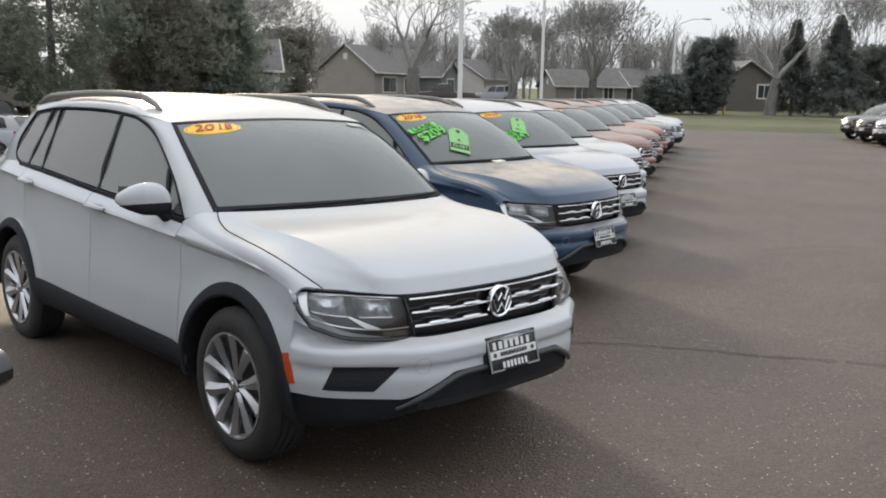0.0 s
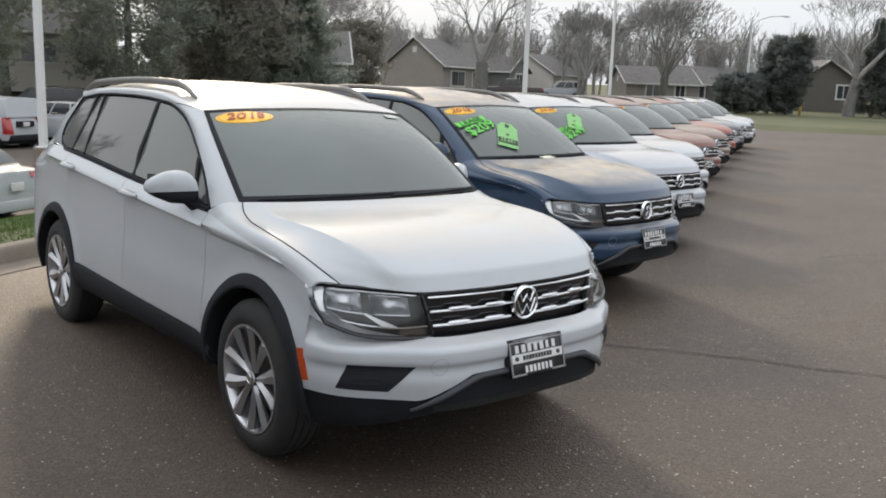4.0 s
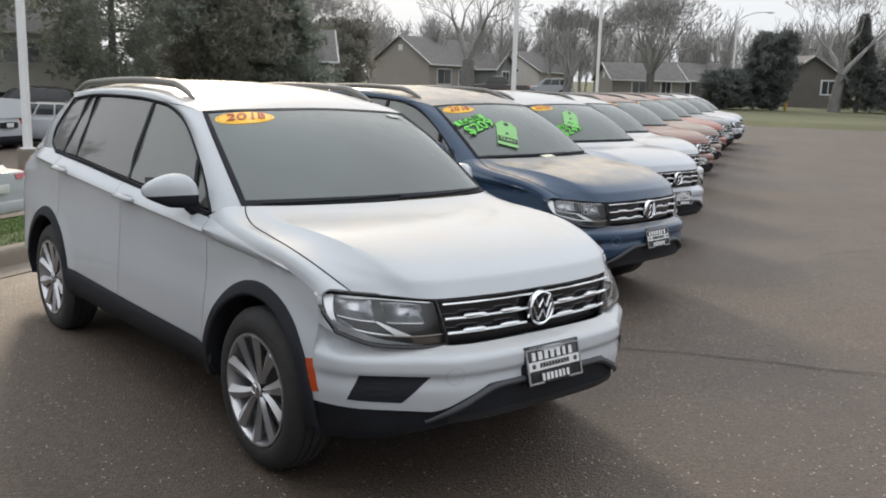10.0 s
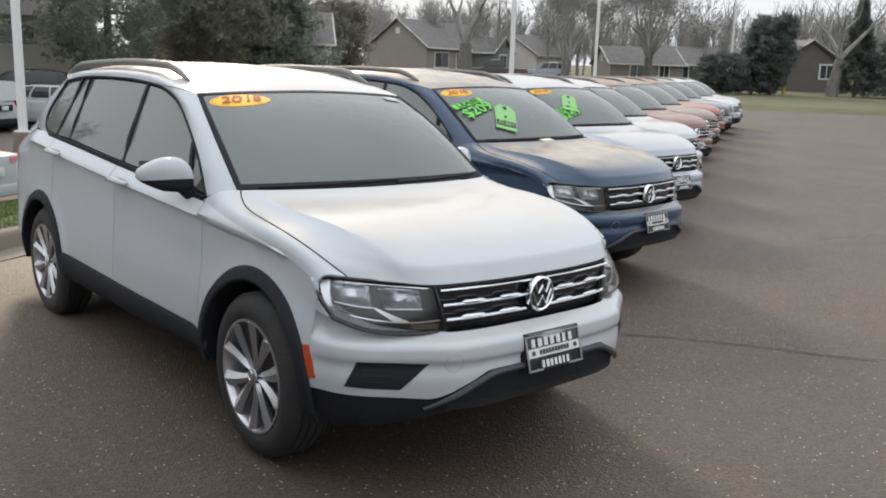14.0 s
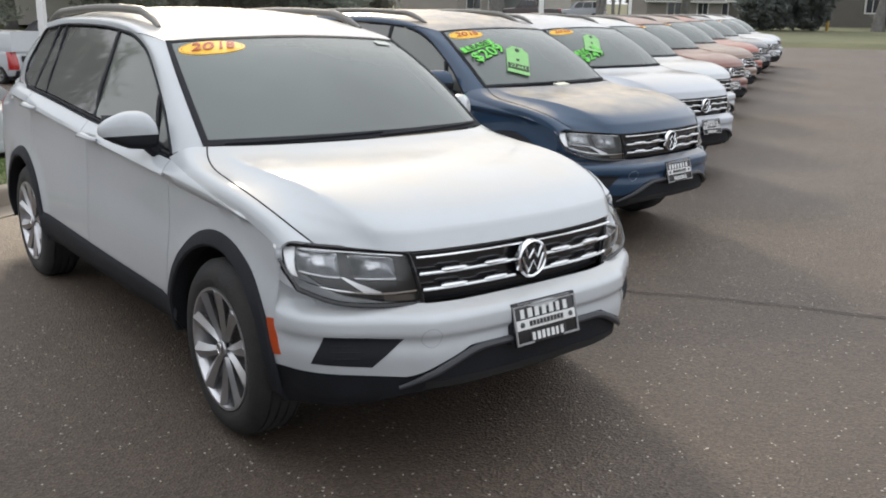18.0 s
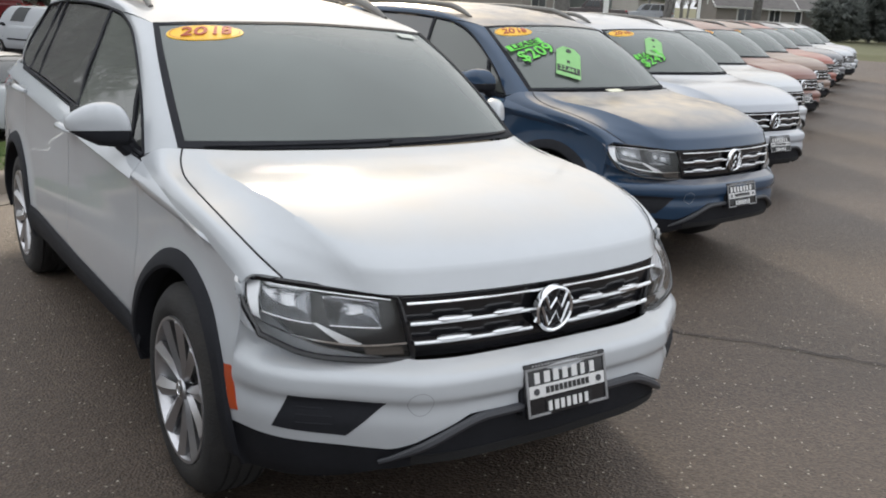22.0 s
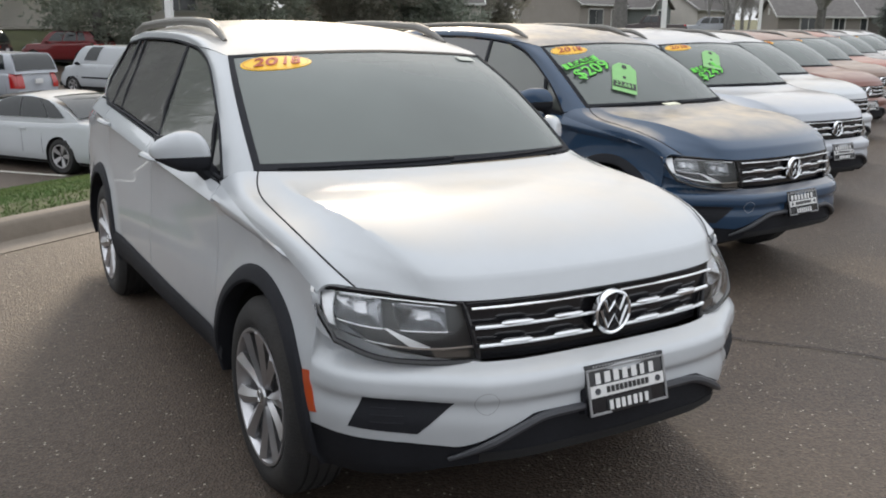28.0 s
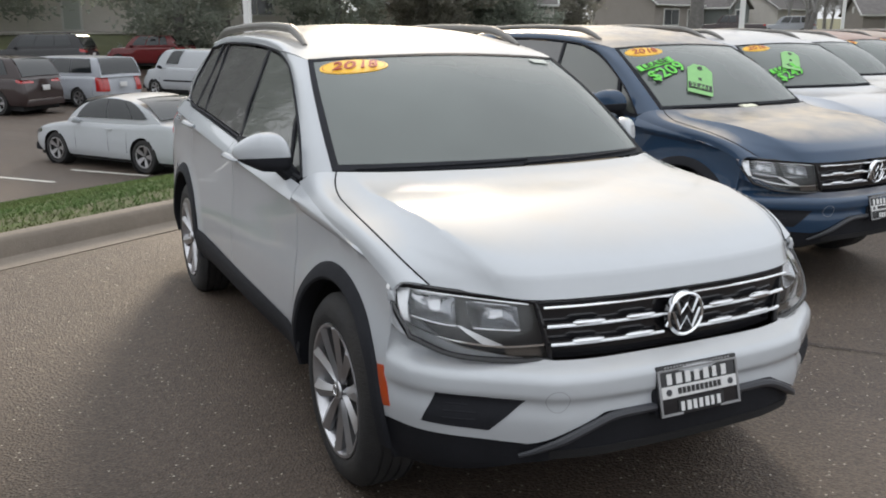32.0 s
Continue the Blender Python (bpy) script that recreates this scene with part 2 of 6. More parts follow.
# the films' pale colours carry part of the sky's reflection
GLASS_FRONT = glass("windshield_glass", (0.88, 0.95, 0.92), 0.22, 1.80, (0.19, 0.40), (0.29, 0.33, 0.312))
GLASS_SIDE = glass("side_glass", (0.82, 0.92, 0.88), 0.30, 2.0, (0.28, 0.34), (0.33, 0.345, 0.32))
GLASS_DARK = glass("privacy_glass", (0.75, 0.8, 0.82), 0.08, 2.0, (0.30, 0.34), (0.265, 0.262, 0.255))
GLASS_LAMP = glass("lamp_lens", (0.97, 0.97, 0.97), 0.95, 1.5, (0.0, 0.02))

# ---- mesh helpers ----


def spline(*keys):
    """Smooth value over a line of (place, value) keys, with no overshoot."""
    xs = [k[0] for k in keys]
    ys = [k[1] for k in keys]
    n = len(xs)
    d = [(ys[i + 1] - ys[i]) / (xs[i + 1] - xs[i]) for i in range(n - 1)]
    m = [d[0]] + [0 if d[i - 1] * d[i] <= 0 else 2 * d[i - 1] * d[i] / (d[i - 1] + d[i]) for i in range(1, n - 1)] + [d[-1]]

    def at(x):
        if x <= xs[0]:
            return ys[0] + m[0] * (x - xs[0]) * 0
        if x >= xs[-1]:
            return ys[-1]
        i = next(k for k in range(n - 1) if x <= xs[k + 1])
        h = xs[i + 1] - xs[i]
        t = (x - xs[i]) / h
        return (ys[i] * (2 * t ** 3 - 3 * t * t + 1) + m[i] * h * (t ** 3 - 2 * t * t + t)
                + ys[i + 1] * (3 * t * t - 2 * t ** 3) + m[i + 1] * h * (t ** 3 - t * t))
    return at


def smooth(a, b, x):
    t = min(1.0, max(0.0, (x - a) / (b - a)))
    return t * t * (3 - 2 * t)


def line3(*pts):
    """A smooth curve through points, by chord length, over 0 to 1."""
    p = [Vector(q) for q in pts]
    if len(p) == 2:
        return lambda t: p[0].lerp(p[1], t)
    s = [0.0]
    for a, b in zip(p, p[1:]):
        s.append(s[-1] + (b - a).length)
    f = [spline(*[(s[i], q[k]) for i, q in enumerate(p)]) for k in range(3)]

    def catmull(t):
        x = t * s[-1]
        i = 0
        while i < len(p) - 2 and x > s[i + 1]:
            i += 1
        u = (x - s[i]) / (s[i + 1] - s[i])
        p0 = p[i - 1] if i else p[0] * 2 - p[1]
        p3 = p[i + 2] if i + 2 < len(p) else p[-1] * 2 - p[-2]
        a, b = p[i], p[i + 1]
        return 0.5 * (2 * a + (b - p0) * u + (2 * p0 - 5 * a + 4 * b - p3) * u * u + (3 * a - p0 - 3 * b + p3) * u ** 3)
    return catmull


def grid(fn, nu, nv, keep=None):
    """A sheet of quads: fn(u, v) over 0 to 1; keep says which cell centres stay."""
    bm = bmesh.new()
    vs = [[bm.verts.new(fn(i / nu, j / nv)) for j in range(nv + 1)] for i in range(nu + 1)]
    for i in range(nu):
        for j in range(nv):
            if keep is None or keep((vs[i][j].co + vs[i + 1][j + 1].co) / 2):
                try:
                    bm.faces.new((vs[i][j], vs[i + 1][j], vs[i + 1][j + 1], vs[i][j + 1]))
                except ValueError:
                    pass
    bmesh.ops.delete(bm, geom=[v for v in bm.verts if not v.link_faces], context="VERTS")
    return bm


def coons(c0, c1, d0, d1, bulge=None):
    """A patch between four curves: c0, c1 run along u at v = 0, 1; d0, d1 along v at u = 0, 1."""
    a, b, c, d = c0(0), c0(1), c1(0), c1(1)

    def at(u, v):
        p = c0(u) * (1 - v) + c1(u) * v + d0(v) * (1 - u) + d1(v) * u - (a * ((1 - u) * (1 - v)) + b * (u * (1 - v)) + c * ((1 - u) * v) + d * (u * v))
        return p + bulge(u, v) if bulge else p
    return at


def mirrored(fn):
    def at(*a):
        p = fn(*a)
        return Vector((-p.x, p.y, p.z))
    return at


def solid(bm, thick, outward=None):
    """Gives a sheet thickness behind it; faces are first turned to look outward."""
    if outward is not None:
        bm.normal_update()
        flip = sum((f.normal.dot(outward(f.calc_center_median())) for f in bm.faces)) < 0
        if flip:
            bmesh.ops.reverse_faces(bm, faces=bm.faces[:])
    bm.normal_update()
    if thick:
        top = list(bm.faces)
        border = [e for e in bm.edges if e.is_boundary]
        back_of = {v: bm.verts.new(v.co - v.normal * thick) for v in list(bm.verts)}
        for f in top:
            bm.faces.new([back_of[v] for v in reversed(f.verts)])
        for e in border:
            f = e.link_faces[0]
            vs = list(f.verts)
            i = vs.index(e.verts[0])
            a, b = (e.verts[0], e.verts[1]) if vs[(i + 1) % len(vs)] == e.verts[1] else (e.verts[1], e.verts[0])
            try:
                bm.faces.new((b, a, back_of[a], back_of[b]))
            except ValueError:
                pass
    bm.normal_update()
    return bm


def box(x0, y0, z0, x1, y1, z1, bevel=0.0, bm=None, m=None):
    own = bmesh.new()
    bmesh.ops.create_cube(own, size=1)
    for v in own.verts:
        v.co = Vector(((x0 + x1) / 2 + v.co.x * (x1 - x0), (y0 + y1) / 2 + v.co.y * (y1 - y0), (z0 + z1) / 2 + v.co.z * (z1 - z0)))
    if bevel:
        bmesh.ops.bevel(own, geom=own.edges[:], offset=bevel, segments=2, affect="EDGES", profile=0.6)
    if m:
        own.transform(m)
    return merge(bm, own)


def merge(bm, own):
    if bm is None:
        return own
    index = {v: bm.verts.new(v.co) for v in own.verts}
    for f in own.faces:
        try:
            bm.faces.new([index[v] for v in f.verts])
        except ValueError:
            pass
    own.free()
    return bm


def tube(points, radius, sides=8, bm=None, closed=False, flat=1.0):
    """A pipe along points; radius a number or one per point; flat squeezes it in height."""
    own = bmesh.new()
    pts = [Vector(p) for p in points]
    n = len(pts)
    rings = []
    side = None
    for i, p in enumerate(pts):
        d = (pts[(i + 1) % n] - pts[i - 1]) if closed else (pts[min(i + 1, n - 1)] - pts[max(i - 1, 0)])
        d.normalize()
        if side is None:
            side = d.cross(Vector((0, 0, 1)) if abs(d.z) < 0.9 else Vector((1, 0, 0))).normalized()
        side = (side - d * side.dot(d)).normalized()
        up = side.cross(d)
        r = radius[i] if isinstance(radius, (list, tuple)) else radius
        rings.append([own.verts.new(p + side * (math.cos(2 * math.pi * k / sides) * r) + up * (math.sin(2 * math.pi * k / sides) * r * flat)) for k in range(sides)])
    for i in range(n if closed else n - 1):
        a, b = rings[i], rings[(i + 1) % n]
        for k in range(sides):
            own.faces.new((a[k], a[(k + 1) % sides], b[(k + 1) % sides], b[k]))
    if not closed:
        own.faces.new(list(reversed(rings[0])))
        own.faces.new(rings[-1])
    own.normal_update()
    return merge(bm, own)


def lathe(profile, sides=48, bm=None, m=None, cap=False):
    """A turned form about the x axis: profile of (x, radius)."""
    own = bmesh.new()
    rings = [[own.verts.new((x, r * math.cos(2 * math.pi * k / sides), r * math.sin(2 * math.pi * k / sides))) for k in range(sides)] for x, r in profile]
    for a, b in zip(rings, rings[1:]):
        for k in range(sides):
            own.faces.new((a[k], a[(k + 1) % sides], b[(k + 1) % sides], b[k]))
    if cap:
        own.faces.new(rings[0])
        own.faces.new(rings[-1])
    if m:
        own.transform(m)
    return merge(bm, own)


def part(name, bm, mat, parent=None, label="", sharp=35, smooth_shade=True):
    """Links a bmesh as one mesh object under a thing or a part."""
    me = bpy.data.meshes.new(name)
    bmesh.ops.recalc_face_normals(bm, faces=bm.faces[:]) if len(bm.faces) < 400000 and smooth_shade != "keep" else None
    bm.to_mesh(me)
    bm.free()
    me.materials.append(mat)
    if smooth_shade:
        for p in me.polygons:
            p.use_smooth = True
        me.set_sharp_from_angle(angle=radians(sharp))
    ob = new(name, me)
    ob.parent = parent
    if label:
        ob["label"] = label
    return ob


def thing(name, label, category, group="", m=None):
    ob = tagged(new(name), label, category, group)
    ob.empty_display_size = 0.2
    if m is not None:
        ob.matrix_basis = m
    return ob


def letters(name, text, size, mat, parent, m, label="", thick=0.0012, shear=0.0, squeeze=1.0):
    """Raised lettering in the built-in font, as a mesh."""
    cu = bpy.data.curves.new(name, "FONT")
    cu.body, cu.size, cu.extrude, cu.align_x, cu.align_y, cu.shear = text, size, thick, "CENTER", "CENTER", shear
    cu.offset = 0.012 * size
    cu.resolution_u = 3
    ob = bpy.data.objects.new(name, cu)
    scene.collection.objects.link(ob)
    dg = bpy.context.evaluated_depsgraph_get()
    me = bpy.data.meshes.new_from_object(ob.evaluated_get(dg))
    bpy.data.objects.remove(ob)
    me.transform(m @ Matrix.Diagonal((squeeze, 1, 1, 1)))
    me.materials.clear()
    me.materials.append(mat)
    out = new(name, me)
    out.parent = parent
    if label:
        out["label"] = label
    return out

# ---- ground ----
ROW = Vector((0.870, 0.493, 0))
BACK = Vector((-0.493, 0.870, 0))
LOW_Z = -1.1


def rb(r, b, z=0.0):
    """A place by metres along the row and metres back from the driveway."""
    p = ROW * r + BACK * b
    return Vector((p.x, p.y, z))


def asphalt_material():
    m = material("asphalt", (0.062, 0.045, 0.034), rough=0.60, vary=0.20, scale=0.5, dirt=(0.120, 0.090, 0.063), dirt_amount=0.40, dirt_scale=0.16)
    nt = m.node_tree
    b = nt.nodes["Principled BSDF"]
    source = b.inputs["Base Color"].links[0].from_socket
    tc = nt.nodes.new("ShaderNodeTexCoord")
    v = nt.nodes.new("ShaderNodeTexVoronoi")
    v.inputs["Scale"].default_value = 95
    nt.links.new(tc.outputs["Object"], v.inputs["Vector"])
    ramp = nt.nodes.new("ShaderNodeMapRange")
    ramp.inputs["From Min"].default_value, ramp.inputs["From Max"].default_value = 0.0, 1.0
    ramp.inputs["To Min"].default_value, ramp.inputs["To Max"].default_value = 0.62, 1.55
    sep = nt.nodes.new("ShaderNodeSeparateColor")
    nt.links.new(v.outputs["Color"], sep.inputs[0])
    nt.links.new(sep.outputs[0], ramp.inputs[0])
    mul = nt.nodes.new("ShaderNodeMixRGB")
    mul.blend_type, mul.inputs[0].default_value = "MULTIPLY", 1
    nt.links.new(source, mul.inputs[1])
    nt.links.new(ramp.outputs[0], mul.inputs[2])
    # single pale stones
    v2 = nt.nodes.new("ShaderNodeTexVoronoi")
    v2.inputs["Scale"].default_value = 60
    nt.links.new(tc.outputs["Object"], v2.inputs["Vector"])
    sep2 = nt.nodes.new("ShaderNodeSeparateColor")
    nt.links.new(v2.outputs["Color"], sep2.inputs[0])
    gt = nt.nodes.new("ShaderNodeMapRange")
    gt.inputs["From Min"].default_value, gt.inputs["From Max"].default_value = 0.93, 0.96
    nt.links.new(sep2.outputs[1], gt.inputs[0])
    near = nt.nodes.new("ShaderNodeMapRange")
    near.inputs["From Min"].default_value, near.inputs["From Max"].default_value = 0.35, 0.25
    nt.links.new(v2.outputs["Distance"], near.inputs[0])
    both = nt.nodes.new("ShaderNodeMath")
    both.operation = "MULTIPLY"
    nt.links.new(gt.outputs[0], both.inputs[0])
    nt.links.new(near.outputs[0], both.inputs[1])
    mix = nt.nodes.new("ShaderNodeMixRGB")
    mix.inputs[2].default_value = (0.42, 0.38, 0.33, 1)
    nt.links.new(both.outputs[0], mix.inputs[0])
    nt.links.new(mul.outputs[0], mix.inputs[1])
    nt.links.new(mix.outputs[0], b.inputs["Base Color"])
    bump = nt.nodes.new("ShaderNodeBump")
    bump.inputs["Strength"].default_value, bump.inputs["Distance"].default_value = 0.9, 0.006
    nt.links.new(v.outputs["Distance"], bump.inputs["Height"])
    nt.links.new(bump.outputs[0], b.inputs["Normal"])
    return m


ASPHALT = asphalt_material()
CONCRETE = material("concrete", (0.195, 0.166, 0.137), rough=0.9, vary=0.12, scale=3, bump=0.25, bump_scale=90, dirt=(0.20, 0.175, 0.14), dirt_amount=0.6, dirt_scale=1.4)
SOIL = material("lawn_soil", (0.060, 0.085, 0.022), rough=0.95, vary=0.3, scale=1.5, dirt=(0.11, 0.10, 0.05), dirt_amount=0.5, dirt_scale=0.5)
GRASS = material("grass_blades", (0.062, 0.112, 0.024), rough=0.8, vary=0.3, scale=2.0, dirt=(0.17, 0.16, 0.06), dirt_amount=0.5, dirt_scale=0.7)
DRYGRASS = material("winter_lawn", (0.075, 0.082, 0.036), rough=0.95, vary=0.25, scale=0.3, dirt=(0.11, 0.10, 0.055), dirt_amount=0.6, dirt_scale=0.08)
LINEPAINT = material("line_paint", (0.55, 0.53, 0.48), rough=0.8, vary=0.15, scale=8)
TAR = material("crack_tar", (0.03, 0.027, 0.024), rough=0.9)

FAR_B = 58.0


BANK = ((-400, 0), (5.8, 0), (6.20, -0.03), (6.285, 0.12), (6.31, 0.145), (7.0, 0.10), (14.3, -1.26), (16, -1.26), (21, -1.22), (30, -1.22), (33, -1.16), (39.5, -0.70), (41.5, -0.60), (44, 0.45), (48, 1.15), (60, 1.35), (110, 1.7), (1500, 6))


def lawn_z(b, r=0.0):
    """Height of the ground by its way back from the row: upper lot, bank, lower lot, gardens; it evens out and rises far along the row."""
    z = BANK[-1][1]
    for (a, za), (c, zc) in zip(BANK, BANK[1:]):
        if b <= c:
            z = za + (zc - za) * max(0, b - a) / (c - a)
            break
    k = smooth(40, 66, r)
    dip = -0.10 * smooth(5, 16, r) * (1 - smooth(6.0, 9.0, b))
    far = 0.26 * smooth(51.4, 54, r) + 0.009 * max(0, r - 53)
    return (z if b > 5.8 else 0) * (1 - k) + far + dip


def sheet(bs, rs, lift=0.0):
    bm = bmesh.new()
    vs = [[bm.verts.new(rb(r, b, lawn_z(b, r) + lift)) for b in bs] for r in rs]
    for i in range(len(rs) - 1):
        for j in range(len(bs) - 1):
            bm.faces.new((vs[i][j], vs[i + 1][j], vs[i + 1][j + 1], vs[i][j + 1]))
    return bm


RS = [-600, -120, -60, -30, -12, -4, 0, 4, 6, 8, 10, 12, 14, 16, 20, 30, 40, 46, 51.4, 52, 52.7, 53.4, 54, 58, 62, 66, 70, 80, 100, 140, 700]
ground = part("ground", sheet([-900, -200, -60, -30, -12, -5, 0, 5.80, 6.20, 6.285, 6.31, 7.0, 8.5, 10, 12, 14.3, 16, 21, 24, 26.7, 33, 40, 44, 48, 60, 80, 110, 300, 1400], RS, -0.02), DRYGRASS, None, "winter lawn and open ground", smooth_shade=False)
tagged(ground, "brownish winter lawn and open ground", "ground", "", "structure")
lot = part("parking_lot", sheet([-90, -60, -30, -12, -5, 0, 5.80], [-60, -30, -12, -4, 0, 4, 6, 8, 10, 12, 14, 16, 20, 30, 40, 46, 51.5]), ASPHALT, None, smooth_shade=False)
tagged(lot, "worn grey-brown asphalt of the upper lot", "asphalt", "", "structure")
low = part("parking_lot", sheet([14.3, 16, 21, 24, 26.7, 33, 40], [-60, -30, -12, -4, 0, 8, 20, 30, 40], 0.004), ASPHALT, None, smooth_shade=False)
tagged(low, "grey-brown asphalt of the lower lot", "asphalt", "", "structure")
MATS["street_concrete"] = material("street_concrete", (0.30, 0.28, 0.25), rough=0.9, vary=0.1, scale=0.6)

# kerb with gutter, cast in lengths
JOINTS = [-23.6 + 3.05 * k for k in range(24)]
kerb = tagged(thing("kerb", "weathered concrete kerb and gutter beside the grass", "kerb"), kind="structure")
KERB_SECTION = ((5.80, -0.05), (5.80, 0.004), (6.06, -0.006), (6.085, 0.010), (6.115, 0.115), (6.135, 0.142), (6.16, 0.152), (6.27, 0.152), (6.285, 0.14), (6.285, -0.05))


def kerb_piece(length):
    bm = bmesh.new()
    rings = [[bm.verts.new(ROW * r + BACK * b + Vector((0, 0, z))) for b, z in KERB_SECTION] for r in (0.006, length / 3, 2 * length / 3, length - 0.006)]
    for a, c in zip(rings, rings[1:]):
        for k in range(len(KERB_SECTION) - 1):
            bm.faces.new((a[k], a[k + 1], c[k + 1], c[k]))
    bm.faces.new(list(reversed(rings[0])))
    bm.faces.new(rings[-1])
    return bm


first = part("kerb_stone", kerb_piece(3.05), CONCRETE, kerb)
first.location = ROW * JOINTS[0]
for r in JOINTS[1:]:
    ob = first.copy()
    scene.collection.objects.link(ob)
    ob.location = ROW * r

# ---- the compact suv of the row: x across, y to the rear from the front axle, z up ----
WHEEL_R, BASE_L = 0.356, 2.79
plan_half = spline((-0.50, 0.862), (-0.2, 0.872), (0.2, 0.878), (0.7, 0.886), (1.4, 0.896), (2.3, 0.898), (2.8, 0.888), (3.1, 0.880), (3.4, 0.862), (3.64, 0.805), (3.8, 0.70))
section = spline((0.18, -0.07), (0.33, -0.022), (0.48, 0.0), (0.62, -0.004), (0.80, -0.024), (0.940, -0.027), (0.954, -0.025), (0.968, 0.001), (0.977, -0.003), (1.055, -0.064), (1.085, -0.082), (1.20, -0.112), (1.35, -0.160), (1.50, -0.222), (1.60, -0.275))
soft_section = spline((0.18, -0.07), (0.33, -0.022), (0.48, 0.0), (0.62, -0.004), (0.80, -0.024), (0.938, -0.026), (0.968, -0.002), (0.985, -0.006), (1.055, -0.064), (1.085, -0.082), (1.20, -0.112), (1.35, -0.160), (1.50, -0.222), (1.60, -0.275))
belt = spline((0.3, 1.045), (0.51, 1.056), (1.0, 1.088), (1.585, 1.126), (2.35, 1.178), (2.8, 1.202), (3.2, 1.216))


def side_x(y, z):
    zz = z - (0.035 + 0.06 * (y - 0.9)) * smooth(0.62, 0.9, z) * (1 - smooth(1.2, 1.42, z))
    crisp = smooth(0.30, 0.62, y)
    w = plan_half(y) + section(zz) * crisp + soft_section(zz) * (1 - crisp) - 0.135 * smooth(2.95, 3.45, y) * smooth(1.02, 1.22, z)
    for axle in (0.0, BASE_L):
        r = math.hypot(y - axle, z - WHEEL_R)
        w += 0.016 * (1 - smooth(0.42, 0.58, r)) * (1 - smooth(0.75, 0.92, z))
    return w


def on_side(y, z, out=0.0):
    return Vector((side_x(y, z) + out, y, z))


def arch_snap(bm, axle, radius):
    """Draws the torn edge of a panel onto the round of the wheel opening."""
    for v in bm.verts:
        if any(e.is_boundary for e in v.link_edges):
            dy, dz = v.co.y - axle, v.co.z - WHEEL_R
            r = math.hypot(dy, dz)
            if 0 < r < radius + 0.035 and r > radius - 0.02:
                y, z = axle + dy / r * radius, WHEEL_R + dz / r * radius
                v.co = Vector((math.copysign(side_x(y, z), v.co.x), y, z))


def both_sides(name, make, mat, parent, label="", **kw):
    """The same part on the right and on the left of the car."""
    made = []
    for s in (-1, 1):
        bm = make()
        if s < 0:
            for v in bm.verts:
                v.co.x = -v.co.x
            bmesh.ops.reverse_faces(bm, faces=bm.faces[:])
        made.append(part(name, bm, mat, parent, label, **kw))
    return made


def panel(y0, y1, z0, z1, ny=40, nz=28, arches=(), gap=0.003):
    """A sheet of the car's side between two seams, with the wheel openings taken out; z0, z1 over y."""
    def fn(u, v):
        y = y0 + gap + (y1 - y0 - 2 * gap) * u
        zc = 1.015 + 0.06 * (y - 0.9)
        lo, hi = z0(y), z1(y)
        zc = min(zc, hi - 0.01)
        z = lo + (zc - lo) * v / 0.75 if v <= 0.75 else zc + (hi - zc) * (v - 0.75) / 0.25
        return on_side(y, z)
    bm = grid(fn, ny, nz, (lambda c: all(math.hypot(c.y - a, c.z - WHEEL_R) > 0.452 for a in arches)))
    for a in arches:
        arch_snap(bm, a, 0.452)
    return solid(bm, 0.012, lambda c: Vector((1, 0, 0)))


# front fascia in plan: how far forward the bumper stands at each half width
bumper_y = spline((0.0, -0.906), (0.30, -0.894), (0.48, -0.856), (0.565, -0.800), (0.66, -0.732), (0.78, -0.640), (0.84, -0.560), (0.876, -0.455))
FRONT_HALF = 0.876


def bumper_curve(t):
    """The bumper's plan from the middle (0) to the wheel opening (1)."""
    x = FRONT_HALF * math.sin(t * math.pi / 2) if t < 1 else FRONT_HALF
    return x, bumper_y(x)


bumper_in = spline((0.20, 0.10), (0.28, 0.07), (0.34, 0.035), (0.43, 0.012), (0.50, 0.004), (0.555, 0.012), (0.582, 0.0), (0.622, 0.003), (0.636, 0.012), (0.655, 0.048), (0.672, 0.082))


def on_bumper(t, z, out=0.0):
    x, y = bumper_curve(t)
    x2, y2 = bumper_curve(max(0, t - 0.01))
    x3, y3 = bumper_curve(min(1, t + 0.01))
    n = Vector((-(y3 - y2), x3 - x2, 0)).normalized() if t > 0.005 else Vector((0, -1, 0))
    if n.y > 0 and t < 0.9:
        n = -n
    if n.x < 0:
        n = -n
    d = out - bumper_in(z)
    p = Vector((x, y, z)) + n * d
    return p.lerp(on_side(-0.449, z, out), smooth(0.80, 1.0, t))


def t_at(x):
    return math.asin(min(1, x / FRONT_HALF)) / (math.pi / 2)


def bumper_at(y, z, out=0.0):
    """The place on the bumper's flank at a given way back."""
    lo, hi = 0.5, 1.0
    for _ in range(24):
        mid = (lo + hi) / 2
        lo, hi = (mid, hi) if on_bumper(mid, z).y < y else (lo, mid)
    return on_bumper(lo, z, out) if y < -0.452 else on_side(y, z, out)


def front_patch(corners, n=10, out=0.0, thick=0.01, flat_top=False):
    """A quad on the bumper between corners (x, z): lower outer, lower inner, upper inner, upper outer."""
    a, b, c, d = corners

    def fn(u, v):
        x = (a[0] * (1 - u) + b[0] * u) * (1 - v) + (d[0] * (1 - u) + c[0] * u) * v
        z = (a[1] * (1 - u) + b[1] * u) * (1 - v) + (d[1] * (1 - u) + c[1] * u) * v
        return on_bumper(t_at(x), z, out)
    return solid(grid(fn, n, n), thick, lambda q: Vector((0.3, -1, 0)))


grille_y = spline((0.0, -0.812), (0.2, -0.806), (0.36, -0.790), (0.495, -0.762))


